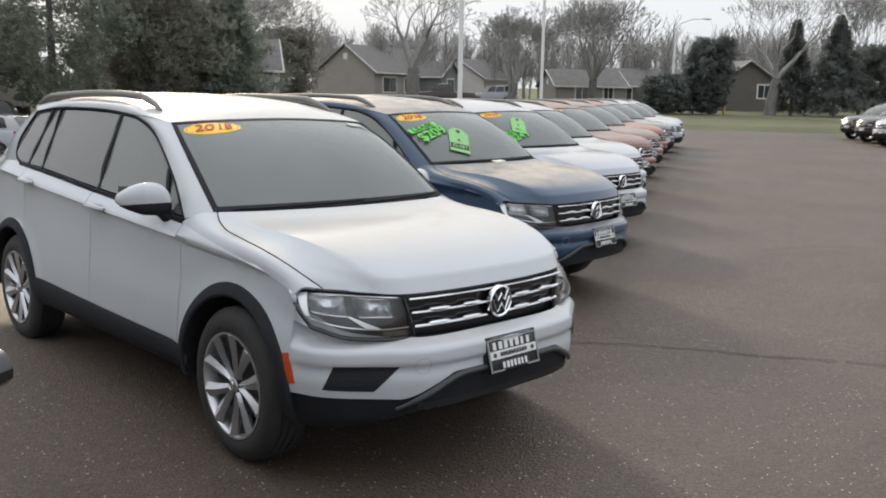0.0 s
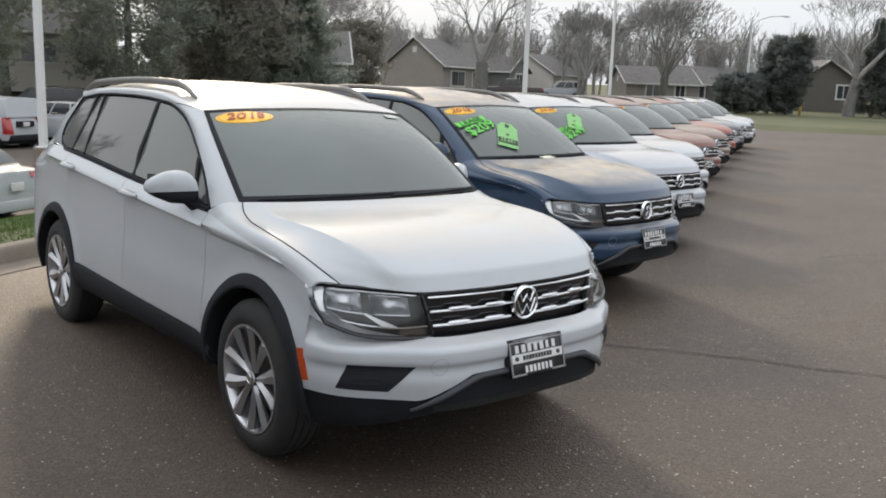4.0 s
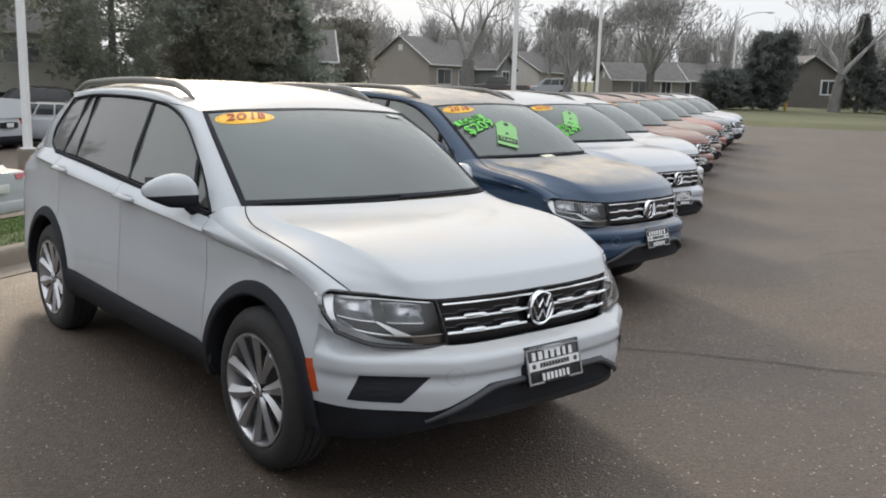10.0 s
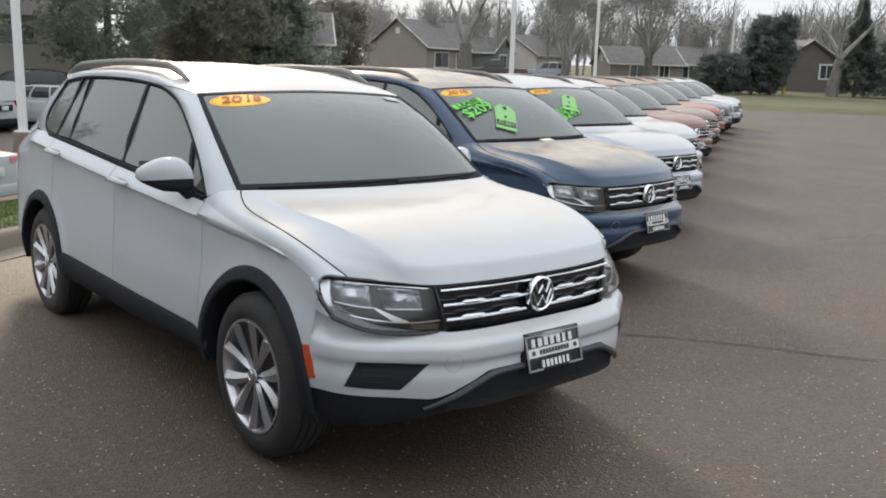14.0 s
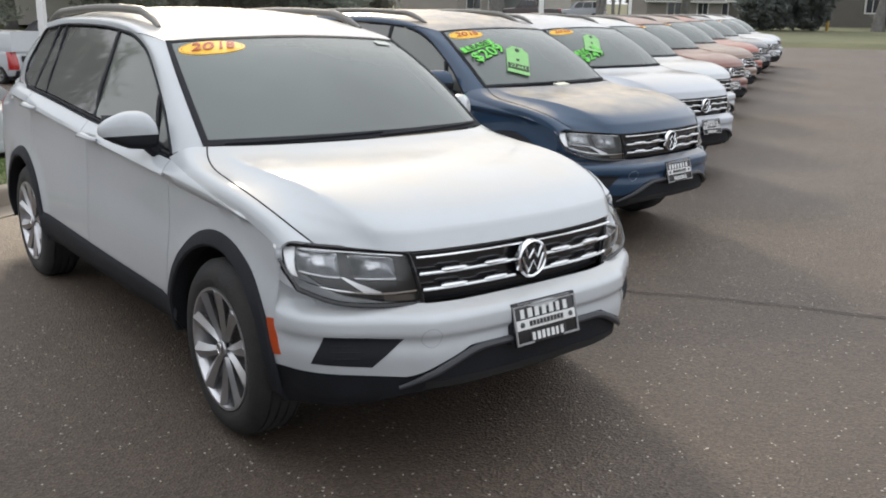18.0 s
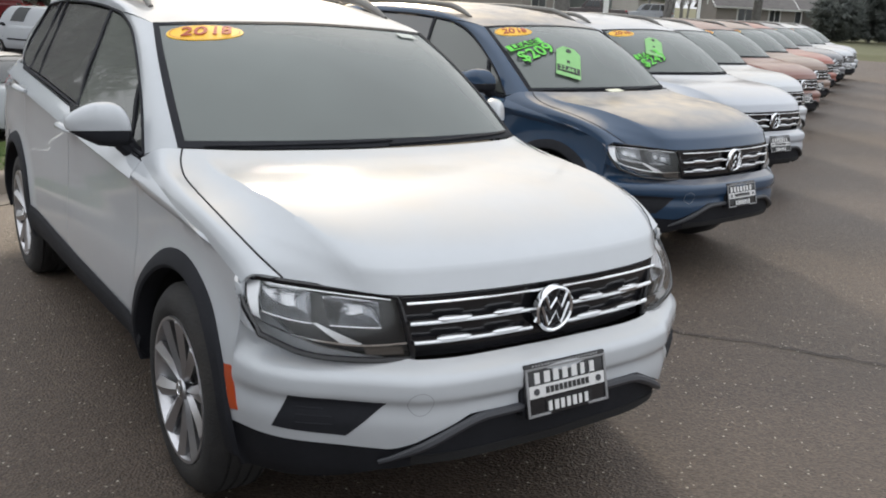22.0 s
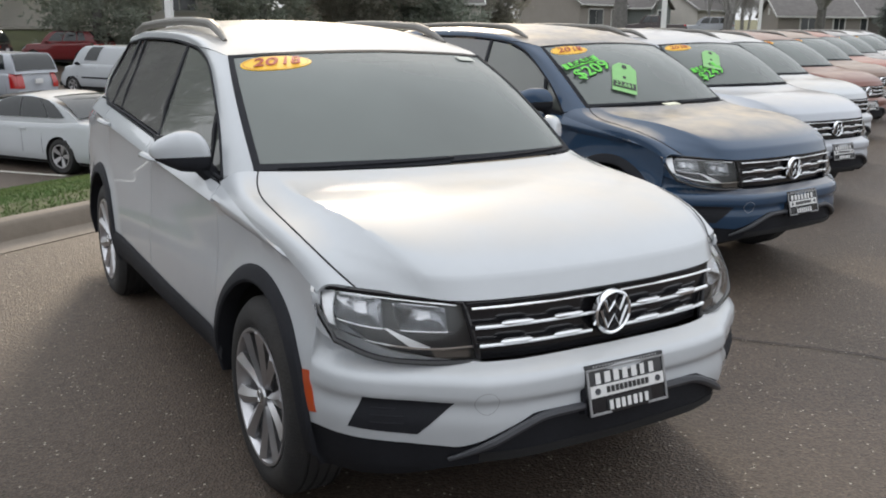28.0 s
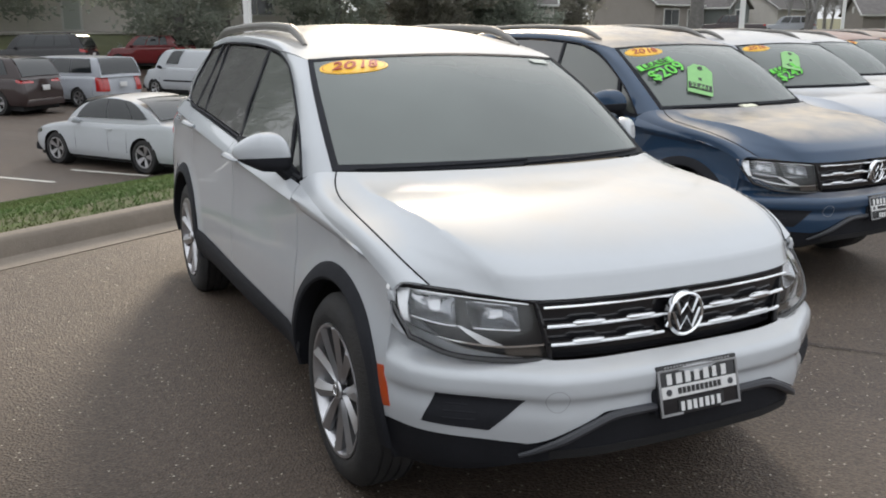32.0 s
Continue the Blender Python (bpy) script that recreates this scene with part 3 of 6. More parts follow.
def wheel(parent, x, y, face):
    """Tyre with tread grooves, rim with ten paired blades, hub cap and brake disc; face: +1 looks to +x."""
    holder = new("wheel")
    holder.parent = parent
    holder.matrix_basis = Matrix.Translation((x, y, WHEEL_R)) @ (Matrix.Identity(4) if face > 0 else Matrix.Rotation(math.pi, 4, "Z"))
    hw = 0.108
    prof = [(-hw + 0.012, 0.240), (-hw, 0.28), (-hw + 0.006, 0.322), (-hw + 0.026, 0.346)]
    for g in range(4):
        c = -0.06 + g * 0.04
        prof += [(c - 0.006, 0.356), (c - 0.004, 0.349), (c + 0.004, 0.349), (c + 0.006, 0.356)]
    prof += [(hw - 0.026, 0.346), (hw - 0.006, 0.324), (hw + 0.002, 0.302), (hw + 0.005, 0.280), (hw + 0.001, 0.256), (hw - 0.012, 0.240)]
    part("tyre", lathe(prof, 64), RUBBER, holder, "black rubber tyre with worn dusty tread")
    part("rim", lathe([(hw - 0.010, 0.248), (hw + 0.002, 0.246), (hw + 0.001, 0.236), (hw - 0.018, 0.226), (0.02, 0.214), (-hw, 0.222)], 64), RIM, holder, "silver alloy rim")
    part("brake_disc", lathe([(0.005, 0.0), (0.005, 0.165), (-0.012, 0.165), (-0.012, 0.0)], 32), RIMDARK, holder)
    for k in range(10):
        pair, side = divmod(k, 2)
        a0 = pair * 2 * math.pi / 5 + (0.21 if side else -0.21)
        a1 = pair * 2 * math.pi / 5 + (0.33 if side else -0.33)

        def blade(u, v, a0=a0, a1=a1):
            r = 0.035 + 0.202 * u
            a = a0 + (a1 - a0) * u
            half = 0.013 + 0.024 * u
            ang = a + (v - 0.5) * 2 * half / max(r, 0.06)
            ridge = 1 - abs(2 * v - 1)
            x = hw - 0.030 + 0.022 * u + 0.014 * ridge
            return Vector((x, r * math.cos(ang), r * math.sin(ang)))
        part("spoke", solid(grid(blade, 6, 4), 0.022, lambda c: Vector((1, 0, 0))), RIM, holder, sharp=25)
    part("hub_cap", lathe([(hw - 0.016, 0.034), (hw - 0.008, 0.032), (hw - 0.004, 0.022), (hw - 0.004, 0.0)], 24), RIM, holder)
    part("hub_emblem", lathe([(hw - 0.003, 0.024), (hw - 0.001, 0.022), (hw - 0.001, 0.018), (hw - 0.003, 0.017)], 24), CHROME, holder)
    return holder


def quad_strip(points, width, up, thick):
    """A flat band along points, width across 'up', with thickness."""
    pts = [Vector(p) for p in points]

    def fn(u, v):
        i = min(int(u * (len(pts) - 1) + 1e-6), len(pts) - 2)
        f = u * (len(pts) - 1) - i
        return pts[i].lerp(pts[i + 1], f) + Vector(up) * (width * (v - 0.5))
    return solid(grid(fn, len(pts) - 1, 2), thick, lambda c: Vector((c.x, c.y - 1.2, 0.2)))


PLATEFRAME = material("grey_plate_frame", (0.22, 0.22, 0.225), rough=0.4, vary=0.08, scale=20)
SATIN = material("satin_silver_trim", (0.74, 0.75, 0.77), rough=0.38, metal=0.6)


def suv(paint_mat, label, m=None, stickers=0, group="display row of compact suvs"):
    car = thing("compact_suv", label, "car", group)
    # --- sides ---
    sill = lambda y: 0.447 + 0.021 * (y - 0.4)
    top = lambda y: belt(y) - 0.016
    fend_top = spline((-0.47, 0.845), (-0.3, 0.905), (-0.1, 0.950), (0.1, 0.982), (0.32, 1.014), (0.51, 1.045))
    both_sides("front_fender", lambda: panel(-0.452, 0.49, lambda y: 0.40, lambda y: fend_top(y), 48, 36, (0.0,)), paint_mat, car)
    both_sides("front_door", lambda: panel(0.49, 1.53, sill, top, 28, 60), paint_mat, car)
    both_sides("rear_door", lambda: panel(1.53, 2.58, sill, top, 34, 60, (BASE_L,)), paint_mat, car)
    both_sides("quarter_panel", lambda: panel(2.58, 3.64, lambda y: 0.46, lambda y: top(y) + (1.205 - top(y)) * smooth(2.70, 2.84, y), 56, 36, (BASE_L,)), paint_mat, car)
    # --- dark core that closes the seams, and the floor ---
    def core_side():
        def fn(u, v):
            y = -0.44 + 4.05 * u
            z = 0.46 + (min(fend_top(y) if y < 0.5 else top(y), 1.17) - 0.02 - 0.46) * v
            return on_side(y, z, -0.025)
        return solid(grid(fn, 60, 10, lambda c: all(math.hypot(c.y - a, c.z - WHEEL_R) > 0.462 for a in (0, BASE_L))), 0.01, lambda c: Vector((1, 0, 0)))
    both_sides("inner_panel", core_side, UNDER, car)
    part("floor_pan", box(-0.74, 0.42, 0.285, 0.74, 2.36, 0.40, 0.03, box(-0.56, -0.70, 0.30, 0.56, 3.45, 0.42, 0.03)), UNDER, car)
    # --- wheel wells and arch cladding ---
    for a in (0.0, BASE_L):
        def well(a=a):
            def fn(u, v):
                ang = -0.04 + (math.pi + 0.08) * u
                return Vector((0.52 + 0.34 * v, a + 0.43 * math.cos(ang), WHEEL_R + 0.43 * math.sin(ang)))
            bm = grid(fn, 28, 3)
            fan = grid(lambda u, v: Vector((0.53, a + 0.43 * v * math.cos(-0.04 + (math.pi + 0.08) * u), WHEEL_R + 0.43 * v * math.sin(-0.04 + (math.pi + 0.08) * u))), 28, 2)
            return merge(bm, fan)
        both_sides("wheel_well", well, LINER, car)

        def lip(a=a):
            def fn(u, v):
                ang = -0.10 + (math.pi + 0.16) * u
                prof = [(0.408, -0.05), (0.410, 0.010), (0.420, 0.016), (0.462, 0.012), (0.474, 0.001)]
                k = min(int(v * 4), 3)
                f = v * 4 - k
                r = prof[k][0] * (1 - f) + prof[k + 1][0] * f
                o = prof[k][1] * (1 - f) + prof[k + 1][1] * f
                y, z = a + r * math.cos(ang), WHEEL_R + r * math.sin(ang)
                return on_side(y, max(z, 0.312), o)
            return grid(fn, 40, 4)
        both_sides("arch_cladding", lip, PLASTIC, car, "black plastic wheel arch cladding")
    for yy, zz in ((0.0, 0), (BASE_L, 0)):
        for s in (-1, 1):
            wheel(car, s * 0.774, yy, s)
    for ya in (0.0, BASE_L):
        part("axle", lathe([(-0.75, 0.05), (0.75, 0.05)], 10, None, Matrix.Translation((0, ya, WHEEL_R))), UNDER, car)

    # --- sill cladding ---
    def sill_fn(u, v):
        y = 0.38 + 2.00 * u
        topz = sill(y) + 0.012 - 0.045 * smooth(0.48, 0.41, y)
        prof = [(0.300, -0.10), (0.318, -0.012), (0.37, 0.014), (topz - 0.03, 0.014), (topz, 0.003)]
        k = min(int(v * 4), 3)
        f = v * 4 - k
        z = prof[k][0] * (1 - f) + prof[k + 1][0] * f
        return on_side(y, z, prof[k][1] * (1 - f) + prof[k + 1][1] * f)
    both_sides("sill_cladding", lambda: grid(sill_fn, 24, 8), PLASTIC, car, "black plastic sill cladding")

    # --- greenhouse outlines on the side surface ---
    dlo_front = line3(*[on_side(y, z) for y, z in ((0.51, 1.060), (0.70, 1.232), (1.0, 1.420), (1.18, 1.495), (1.38, 1.537))])
    dlo_top = line3(*[on_side(y, z) for y, z in ((1.38, 1.537), (1.75, 1.560), (2.15, 1.566), (2.55, 1.560), (2.88, 1.530))])
    dlo_rear = line3(*[on_side(y, z) for y, z in ((2.88, 1.530), (2.965, 1.42), (2.965, 1.325), (2.88, 1.236), (2.735, 1.196))])
    ws_edge = line3((0.748, 0.360, 1.103), (0.722, 0.56, 1.248), (0.684, 0.78, 1.392), (0.637, 0.985, 1.508))
    roof_edge = line3((0.637, 0.985, 1.508), (0.610, 1.17, 1.552), (0.592, 1.5, 1.592), (0.580, 2.1, 1.610), (0.565, 2.7, 1.600), (0.535, 3.17, 1.570))

    # pillars and cant rail
    both_sides("a_pillar", lambda: solid(grid(coons(ws_edge, dlo_front, line3((0.748, 0.360, 1.103), (0.785, 0.43, 1.08), on_side(0.51, 1.060)), line3((0.637, 0.985, 1.508), (0.655, 1.17, 1.525), on_side(1.38, 1.537)), lambda u, v: Vector((0.012, -0.006, 0.006)) * math.sin(math.pi * v)), 16, 8), 0.02, lambda c: Vector((1, -1, 0.3))), paint_mat, car)
    roof_tail = line3((0.637, 0.985, 1.508), (0.655, 1.17, 1.525), on_side(1.38, 1.537))
    cant_end = line3((0.535, 3.17, 1.570), (0.59, 3.04, 1.556), on_side(2.88, 1.530))
    both_sides("cant_rail", lambda: solid(grid(coons(roof_edge, dlo_top, roof_tail, cant_end, lambda u, v: Vector((0.012, 0, 0.012)) * math.sin(math.pi * v)), 30, 8), 0.02, lambda c: Vector((1, 0, 0.6))), paint_mat, car)
    d_back = line3((0.535, 3.17, 1.570), (0.585, 3.36, 1.43), (0.625, 3.50, 1.31), on_side(3.64, 1.20))
    both_sides("d_pillar", lambda: solid(grid(coons(d_back, dlo_rear, cant_end, line3(on_side(3.64, 1.20), on_side(3.2, 1.205), on_side(2.735, 1.196)), lambda u, v: Vector((0.02, 0, 0)) * math.sin(math.pi * v) * math.sin(math.pi * u)), 20, 14), 0.02, lambda c: Vector((1, 0.4, 0.2))), paint_mat, car)
    # fender top between the hood cut and the side
    hood_cut = line3((0.742, -0.516, 0.872), (0.778, -0.44, 0.918), (0.802, -0.33, 0.962), (0.812, -0.18, 0.998), (0.806, 0.0, 1.022), (0.792, 0.16, 1.042), (0.768, 0.27, 1.072), (0.740, 0.335, 1.104))
    side_top = line3(*[on_side(y, fend_top(y)) for y in (-0.449, -0.25, 0.0, 0.2, 0.34, 0.51)])
    both_sides("fender_top", lambda: solid(grid(coons(hood_cut, side_top, line3((0.742, -0.516, 0.872), (0.805, -0.468, 0.872), on_side(-0.449, fend_top(-0.449))), line3((0.740, 0.335, 1.104), (0.785, 0.42, 1.083), on_side(0.51, 1.045)), lambda u, v: Vector((0.010, -0.006 * (1 - u), 0.009)) * math.sin(math.pi * v)), 24, 10), 0.012, lambda c: Vector((0.5, 0, 1))), paint_mat, car)

    # --- hood ---
    lip = line3((-0.739, -0.516, 0.872), (-0.62, -0.640, 0.862), (-0.495, -0.738, 0.854), (-0.25, -0.796, 0.856), (0, -0.812, 0.858), (0.25, -0.796, 0.856), (0.495, -0.738, 0.854), (0.62, -0.640, 0.862), (0.739, -0.516, 0.872))
    cowl = line3((-0.737, 0.335, 1.100), (-0.55, 0.195, 1.108), (-0.25, 0.110, 1.112), (0, 0.095, 1.113), (0.25, 0.110, 1.112), (0.55, 0.195, 1.108), (0.737, 0.335, 1.100))

    def hood_bulge(u, v):
        x = abs(2 * u - 1)
        c = 0.70 + 0.20 * v
        late = v / (1 + 6 * max(0.0, x - c) / (1 - c))
        rise = 0.040 * late / 0.04902 if late < 0.04902 else spline((0.049, 0.040), (0.20, 0.046), (0.45, 0.042), (0.75, 0.026), (1, 0.0))(v)
        k = (1 - max(0.0, x - c) / (1 - c)) ** 2.4
        crown = 0.008 * (1 - (x / c) ** 2) if x < c else 0.0
        return Vector((0, 0, rise * k + crown * math.sin(math.pi * min(1, v))))
    hood_fn = coons(lip, cowl, mirrored(hood_cut), hood_cut, hood_bulge)
    
    def hood_sheet(q, v):
        """The crease runs along one line of the mesh."""
        w = v ** 1.35
        c, a = 0.70 + 0.20 * w, 2 * q - 1
        s = abs(a)
        s = s / 0.70 * c if s < 0.70 else c + (s - 0.70) / 0.30 * (1 - c)
        return hood_fn(0.5 + math.copysign(s, a) / 2, w)
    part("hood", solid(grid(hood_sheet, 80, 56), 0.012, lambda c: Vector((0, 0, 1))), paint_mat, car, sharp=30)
    for s in (-1, 1):
        part("hood_gutter", tube([Vector((s * hood_cut(i / 30).x, hood_cut(i / 30).y, hood_cut(i / 30).z - 0.0005)) for i in range(31)], 0.0034, 6), LINER, car)
    part("engine_bay", box(-0.60, -0.58, 0.40, 0.60, 0.30, 0.82, 0.02), UNDER, car)
    part("cowl_panel", solid(grid(coons(cowl, line3((-0.748, 0.372, 1.09), (-0.55, 0.242, 1.100), (0, 0.140, 1.104), (0.55, 0.242, 1.100), (0.748, 0.372, 1.09)), line3((-0.737, 0.335, 1.100), (-0.748, 0.372, 1.09)), line3((0.737, 0.335, 1.100), (0.748, 0.372, 1.09)), lambda u, v: Vector((0, 0, -0.016))), 30, 2), 0.02, lambda c: Vector((0, 0, 1))), PLASTIC, car)

    # --- windshield, roof ---
    ws_low = line3((-0.746, 0.362, 1.100), (-0.55, 0.236, 1.108), (-0.25, 0.152, 1.112), (0, 0.136, 1.113), (0.25, 0.152, 1.112), (0.55, 0.236, 1.108), (0.746, 0.362, 1.100))
    ws_top = line3((-0.635, 0.987, 1.508), (-0.42, 0.935, 1.523), (0, 0.895, 1.535), (0.42, 0.935, 1.523), (0.635, 0.987, 1.508))
    ws_bulge = lambda u, v: Vector((0, -0.030, 0.030)) * (math.sin(math.pi * v) * (1 - abs(2 * u - 1) ** 3))
    ws_fn = coons(ws_low, ws_top, mirrored(ws_edge), ws_edge, ws_bulge)
    shield = part("windshield", grid(lambda u, v: ws_fn(0.004 + 0.992 * u, v), 96, 64), GLASS_FRONT, car, "dusty tinted windshield, grey sky reflection partly put into its film")
    shield.visible_shadow = False
    nrm = Vector((0, -0.62, 0.78))
    for name, fn in (("frit_band", lambda u, v: ws_fn(u, 0.045 * v)), ("frit_band", lambda u, v: ws_fn(u, 1 - 0.030 * v))):
        part(name, solid(grid(lambda u, v, fn=fn: fn(u, v) + nrm * 0.003, 30, 2), 0.004, lambda c: nrm), PLASTIC, shield)
    for s in (0, 1):
        part("frit_band", solid(grid(lambda u, v, s=s: ws_fn(s + (1 - 2 * s) * 0.018 * v, u) + nrm * 0.004, 16, 2), 0.004, lambda c: nrm), PLASTIC, shield)
    roof_back = line3((-0.535, 3.17, 1.570), (-0.3, 3.27, 1.585), (0, 3.30, 1.590), (0.3, 3.27, 1.585), (0.535, 3.17, 1.570))
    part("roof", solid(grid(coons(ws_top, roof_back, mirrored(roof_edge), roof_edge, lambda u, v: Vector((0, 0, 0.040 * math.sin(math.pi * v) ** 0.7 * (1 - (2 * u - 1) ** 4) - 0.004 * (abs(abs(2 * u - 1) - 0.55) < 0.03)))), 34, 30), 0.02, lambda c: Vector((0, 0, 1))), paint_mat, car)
    part("headliner", grid(coons(ws_top, roof_back, mirrored(roof_edge), roof_edge, lambda u, v: Vector((0, 0, -0.045 + 0.03 * math.sin(math.pi * v)))), 10, 10), HEADLINER, car)
    def rail():
        n = 22
        bm = None
        pts, rad = [], []
        for i in range(n + 1):
            u = i / n
            lift = min(1, math.sin(math.pi * u) * 2.6) ** 0.8
            p = Vector((0.575 - 0.035 * math.cos(math.pi * (u - 0.5)), 1.21 + 1.90 * u, 1.573 + 0.042 * math.sin(math.pi * min(1, u * 0.9 + 0.1)) + 0.062 * lift - 0.018))
            pts.append(p)
            rad.append(0.010 + 0.012 * smooth(0, 0.08, u) * smooth(1, 0.92, u))
        bm = tube(pts, rad, 10, None, flat=1.0)
        return bm
    both_sides("roof_rail", rail, material("satin_rail", (0.16, 0.155, 0.145), rough=0.45, metal=0.4), car, "dark satin roof rail")
    part("antenna_fin", box(-0.016, 2.95, 1.60, 0.016, 3.10, 1.655, 0.012), GLOSSBLACK, car)

    # --- side windows: seal and glass ---
    ys, zs = [0.55 + 0.1 * i for i in range(24)], [1.12 + 0.04 * j for j in range(11)]
    rows = np.array([[1, y, y * y, z, z * z, y * z] for y in ys for z in zs])
    bow = np.linalg.lstsq(rows, np.array([side_x(y, z) for y in ys for z in zs]), rcond=None)[0]
    pane_x = lambda y, z: float(np.dot(bow, (1, y, y * y, z, z * z, y * z))) - 0.006

    def window(y0f, y1f, name, mat, lab=""):
        """A side pane between two slanted lines, given as (y, z) fractions along the lower and upper edge."""
        def fn(u, v):
            yl = y0f[0] + (y1f[0] - y0f[0]) * u
            yu = y0f[1] + (y1f[1] - y0f[1]) * u
            b_z = up_line(yu) - 0.016
            y, z = yl + (yu - yl) * v, (low_line(yl) + 0.012) * (1 - v) + b_z * v
            return on_side(y, z, -0.004)
        def sheet(u, v):
            q = fn(u, v)
            q.x = pane_x(q.y, q.z)
            return q
        return both_sides(name, lambda: grid(sheet, 24, 18), mat, car, lab)
    up_line = spline((0.51, 1.060), (0.70, 1.232), (1.0, 1.420), (1.18, 1.495), (1.38, 1.537), (1.75, 1.560), (2.15, 1.566), (2.55, 1.560), (2.88, 1.530), (2.965, 1.42))
    low_line = spline((0.51, 1.056), (1.0, 1.088), (1.585, 1.126), (2.35, 1.178), (2.735, 1.196), (2.88, 1.236), (2.965, 1.325))
    for ob in window((0.735, 0.80), (1.480, 1.533), "front_window", GLASS_SIDE, "pale front door window with a light reflection"):
        ob.visible_shadow = False
    for ob in window((0.55, 0.60), (0.685, 0.76), "quarter_light", GLASS_SIDE):
        ob.visible_shadow = False
    window((1.504, 1.557), (2.344, 2.464), "rear_window", GLASS_DARK, "dark tinted rear door window")
    window((2.356, 2.476), (2.588, 2.598), "door_quarter_window", GLASS_DARK, "dark tinted fixed pane of the rear door")
    window((2.612, 2.622), (2.90, 2.875), "cargo_window", GLASS_DARK, "dark tinted cargo window")
    def seal(fn_list, w):
        bm = None
        for c in fn_list:
            pts = [c(i / 24) for i in range(25)]
            bm = tube(pts, w, 6, bm)
        return bm
    both_sides("window_seal", lambda: seal([dlo_front, dlo_top, dlo_rear, line3(*[on_side(y, low_line(y)) for y in (0.51, 0.9, 1.5, 2.1, 2.5, 2.735)])], 0.0075), PLASTIC, car)
    for yl, yu, w in ((1.492, 1.545, 0.017), (2.35, 2.47, 0.010), (2.60, 2.61, 0.017), (0.71, 0.78, 0.014)):
        def bar(yl=yl, yu=yu, w=w):
            def fn(u, v):
                y = yl + (yu - yl) * v + (u - 0.5) * 2 * w
                z = low_line(yl) * (1 - v) + (up_line(yu) - 0.004) * v
                return on_side(y, z, 0.003)
            return solid(grid(fn, 2, 10), 0.01, lambda c: Vector((1, 0, 0)))
        both_sides("window_pillar", bar, PLASTIC, car)
    both_sides("belt_trim", lambda: tube([on_side(y, belt(y) - 0.010, 0.003) for y in [0.53 + 0.1 * i for i in range(23)]], 0.0045, 6), PLASTIC, car)

    # --- door handles, mirrors, fuel flap ---
    for yh in (1.385, 2.44):
        zh = 1.006 + 0.061 * (yh - 0.9)
        both_sides("door_handle", lambda yh=yh, zh=zh: tube([on_side(yh - 0.11 + 0.22 * i / 8, zh + 0.012 * math.sin(math.pi * i / 8), 0.006 + 0.034 * math.sin(math.pi * i / 8) ** 0.5) for i in range(9)], [0.010 + 0.008 * math.sin(math.pi * i / 8) for i in range(9)], 8), paint_mat, car)
        # on white paint the recess's shade is put into the cup's grey
        both_sides("handle_cup", lambda yh=yh, zh=zh: solid(grid(lambda u, v: on_side(yh - 0.07 + 0.14 * u, zh - 0.03 + 0.05 * v, 0.0015), 6, 4), 0.004, lambda c: Vector((1, 0, 0))), material("handle_shadow_cup", (0.30, 0.31, 0.32), rough=0.4) if paint_mat in (WHITE, WHITE_B) else paint_mat, car)

    def housing(z0, z1):
        bm = bmesh.new()
        bmesh.ops.create_uvsphere(bm, u_segments=28, v_segments=18, radius=1)
        for v in bm.verts:
            x, y, z = v.co
            squarish = lambda q: math.copysign(abs(q) ** 0.72, q)
            taper = 1.0 - 0.32 * x
            nx = 0.930 + 0.097 * (squarish(x) if x < 0 else x ** 1.1)
            ny = 0.735 + (0.080 if y < 0 else 0.05) * squarish(y) * taper + 0.088 * x
            nz = 1.124 + (0.112 * squarish(z) * (1.04 - 0.56 * max(0, (x + 0.6) / 1.6) ** 1.25) if z > 0 else 0.060 * squarish(z) * (1.0 - 0.35 * max(0, x))) + 0.010 * x
            v.co = Vector((nx, ny, nz))
        geom = bm.verts[:] + bm.edges[:] + bm.faces[:]
        if z0 is not None:
            bmesh.ops.bisect_plane(bm, geom=geom, plane_co=(0, 0, z0), plane_no=(0, 0.12, 1), clear_inner=True)
        else:
            bmesh.ops.bisect_plane(bm, geom=geom, plane_co=(0, 0, z1), plane_no=(0, 0.12, 1), clear_outer=True)
        return bm
    both_sides("mirror_cap", lambda: housing(1.206, None), paint_mat, car, "painted mirror cap")
    both_sides("mirror_base", lambda: housing(None, 1.204), PLASTIC, car, "black mirror housing")
    both_sides("mirror_foot", lambda: tube([(0.800, 0.655, 1.035), (0.832, 0.650, 1.058), (0.868, 0.672, 1.100)], [0.050, 0.044, 0.046], 10, None, flat=0.8), PLASTIC, car)
    both_sides("mirror_glass", lambda: solid(grid(lambda u, v: Vector((0.855 + 0.14 * u, 0.735 + 0.115 * u, 1.10 + 0.10 * v)), 2, 2), 0.004, lambda c: Vector((0, 1, 0))), CHROME, car)

    # --- front bumper skin ---
    def skin_low(x):
        return 0.525 if x < 0.33 else (0.525 - (x - 0.33) / 0.218 * 0.100 if x < 0.548 else 0.425 + (x - 0.548) / 0.33 * 0.018)
    def skin(u, v):
        t = u
        x, _ = bumper_curve(t)
        z0 = skin_low(x)
        top_z = spline((0, 0.671), (0.42, 0.670), (0.58, 0.674), (0.71, 0.690), (0.80, 0.722), (0.876, 0.790))(x)
        return on_bumper(t, z0 + (top_z - z0) * v)
    both_sides("bumper_skin", lambda: solid(grid(skin, 48, 26), 0.01, lambda c: Vector((0.5, -1, 0))), paint_mat, car)
    low_edge = spline((0, 0.376), (0.45, 0.372), (0.57, 0.345), (0.70, 0.300), (0.876, 0.285))

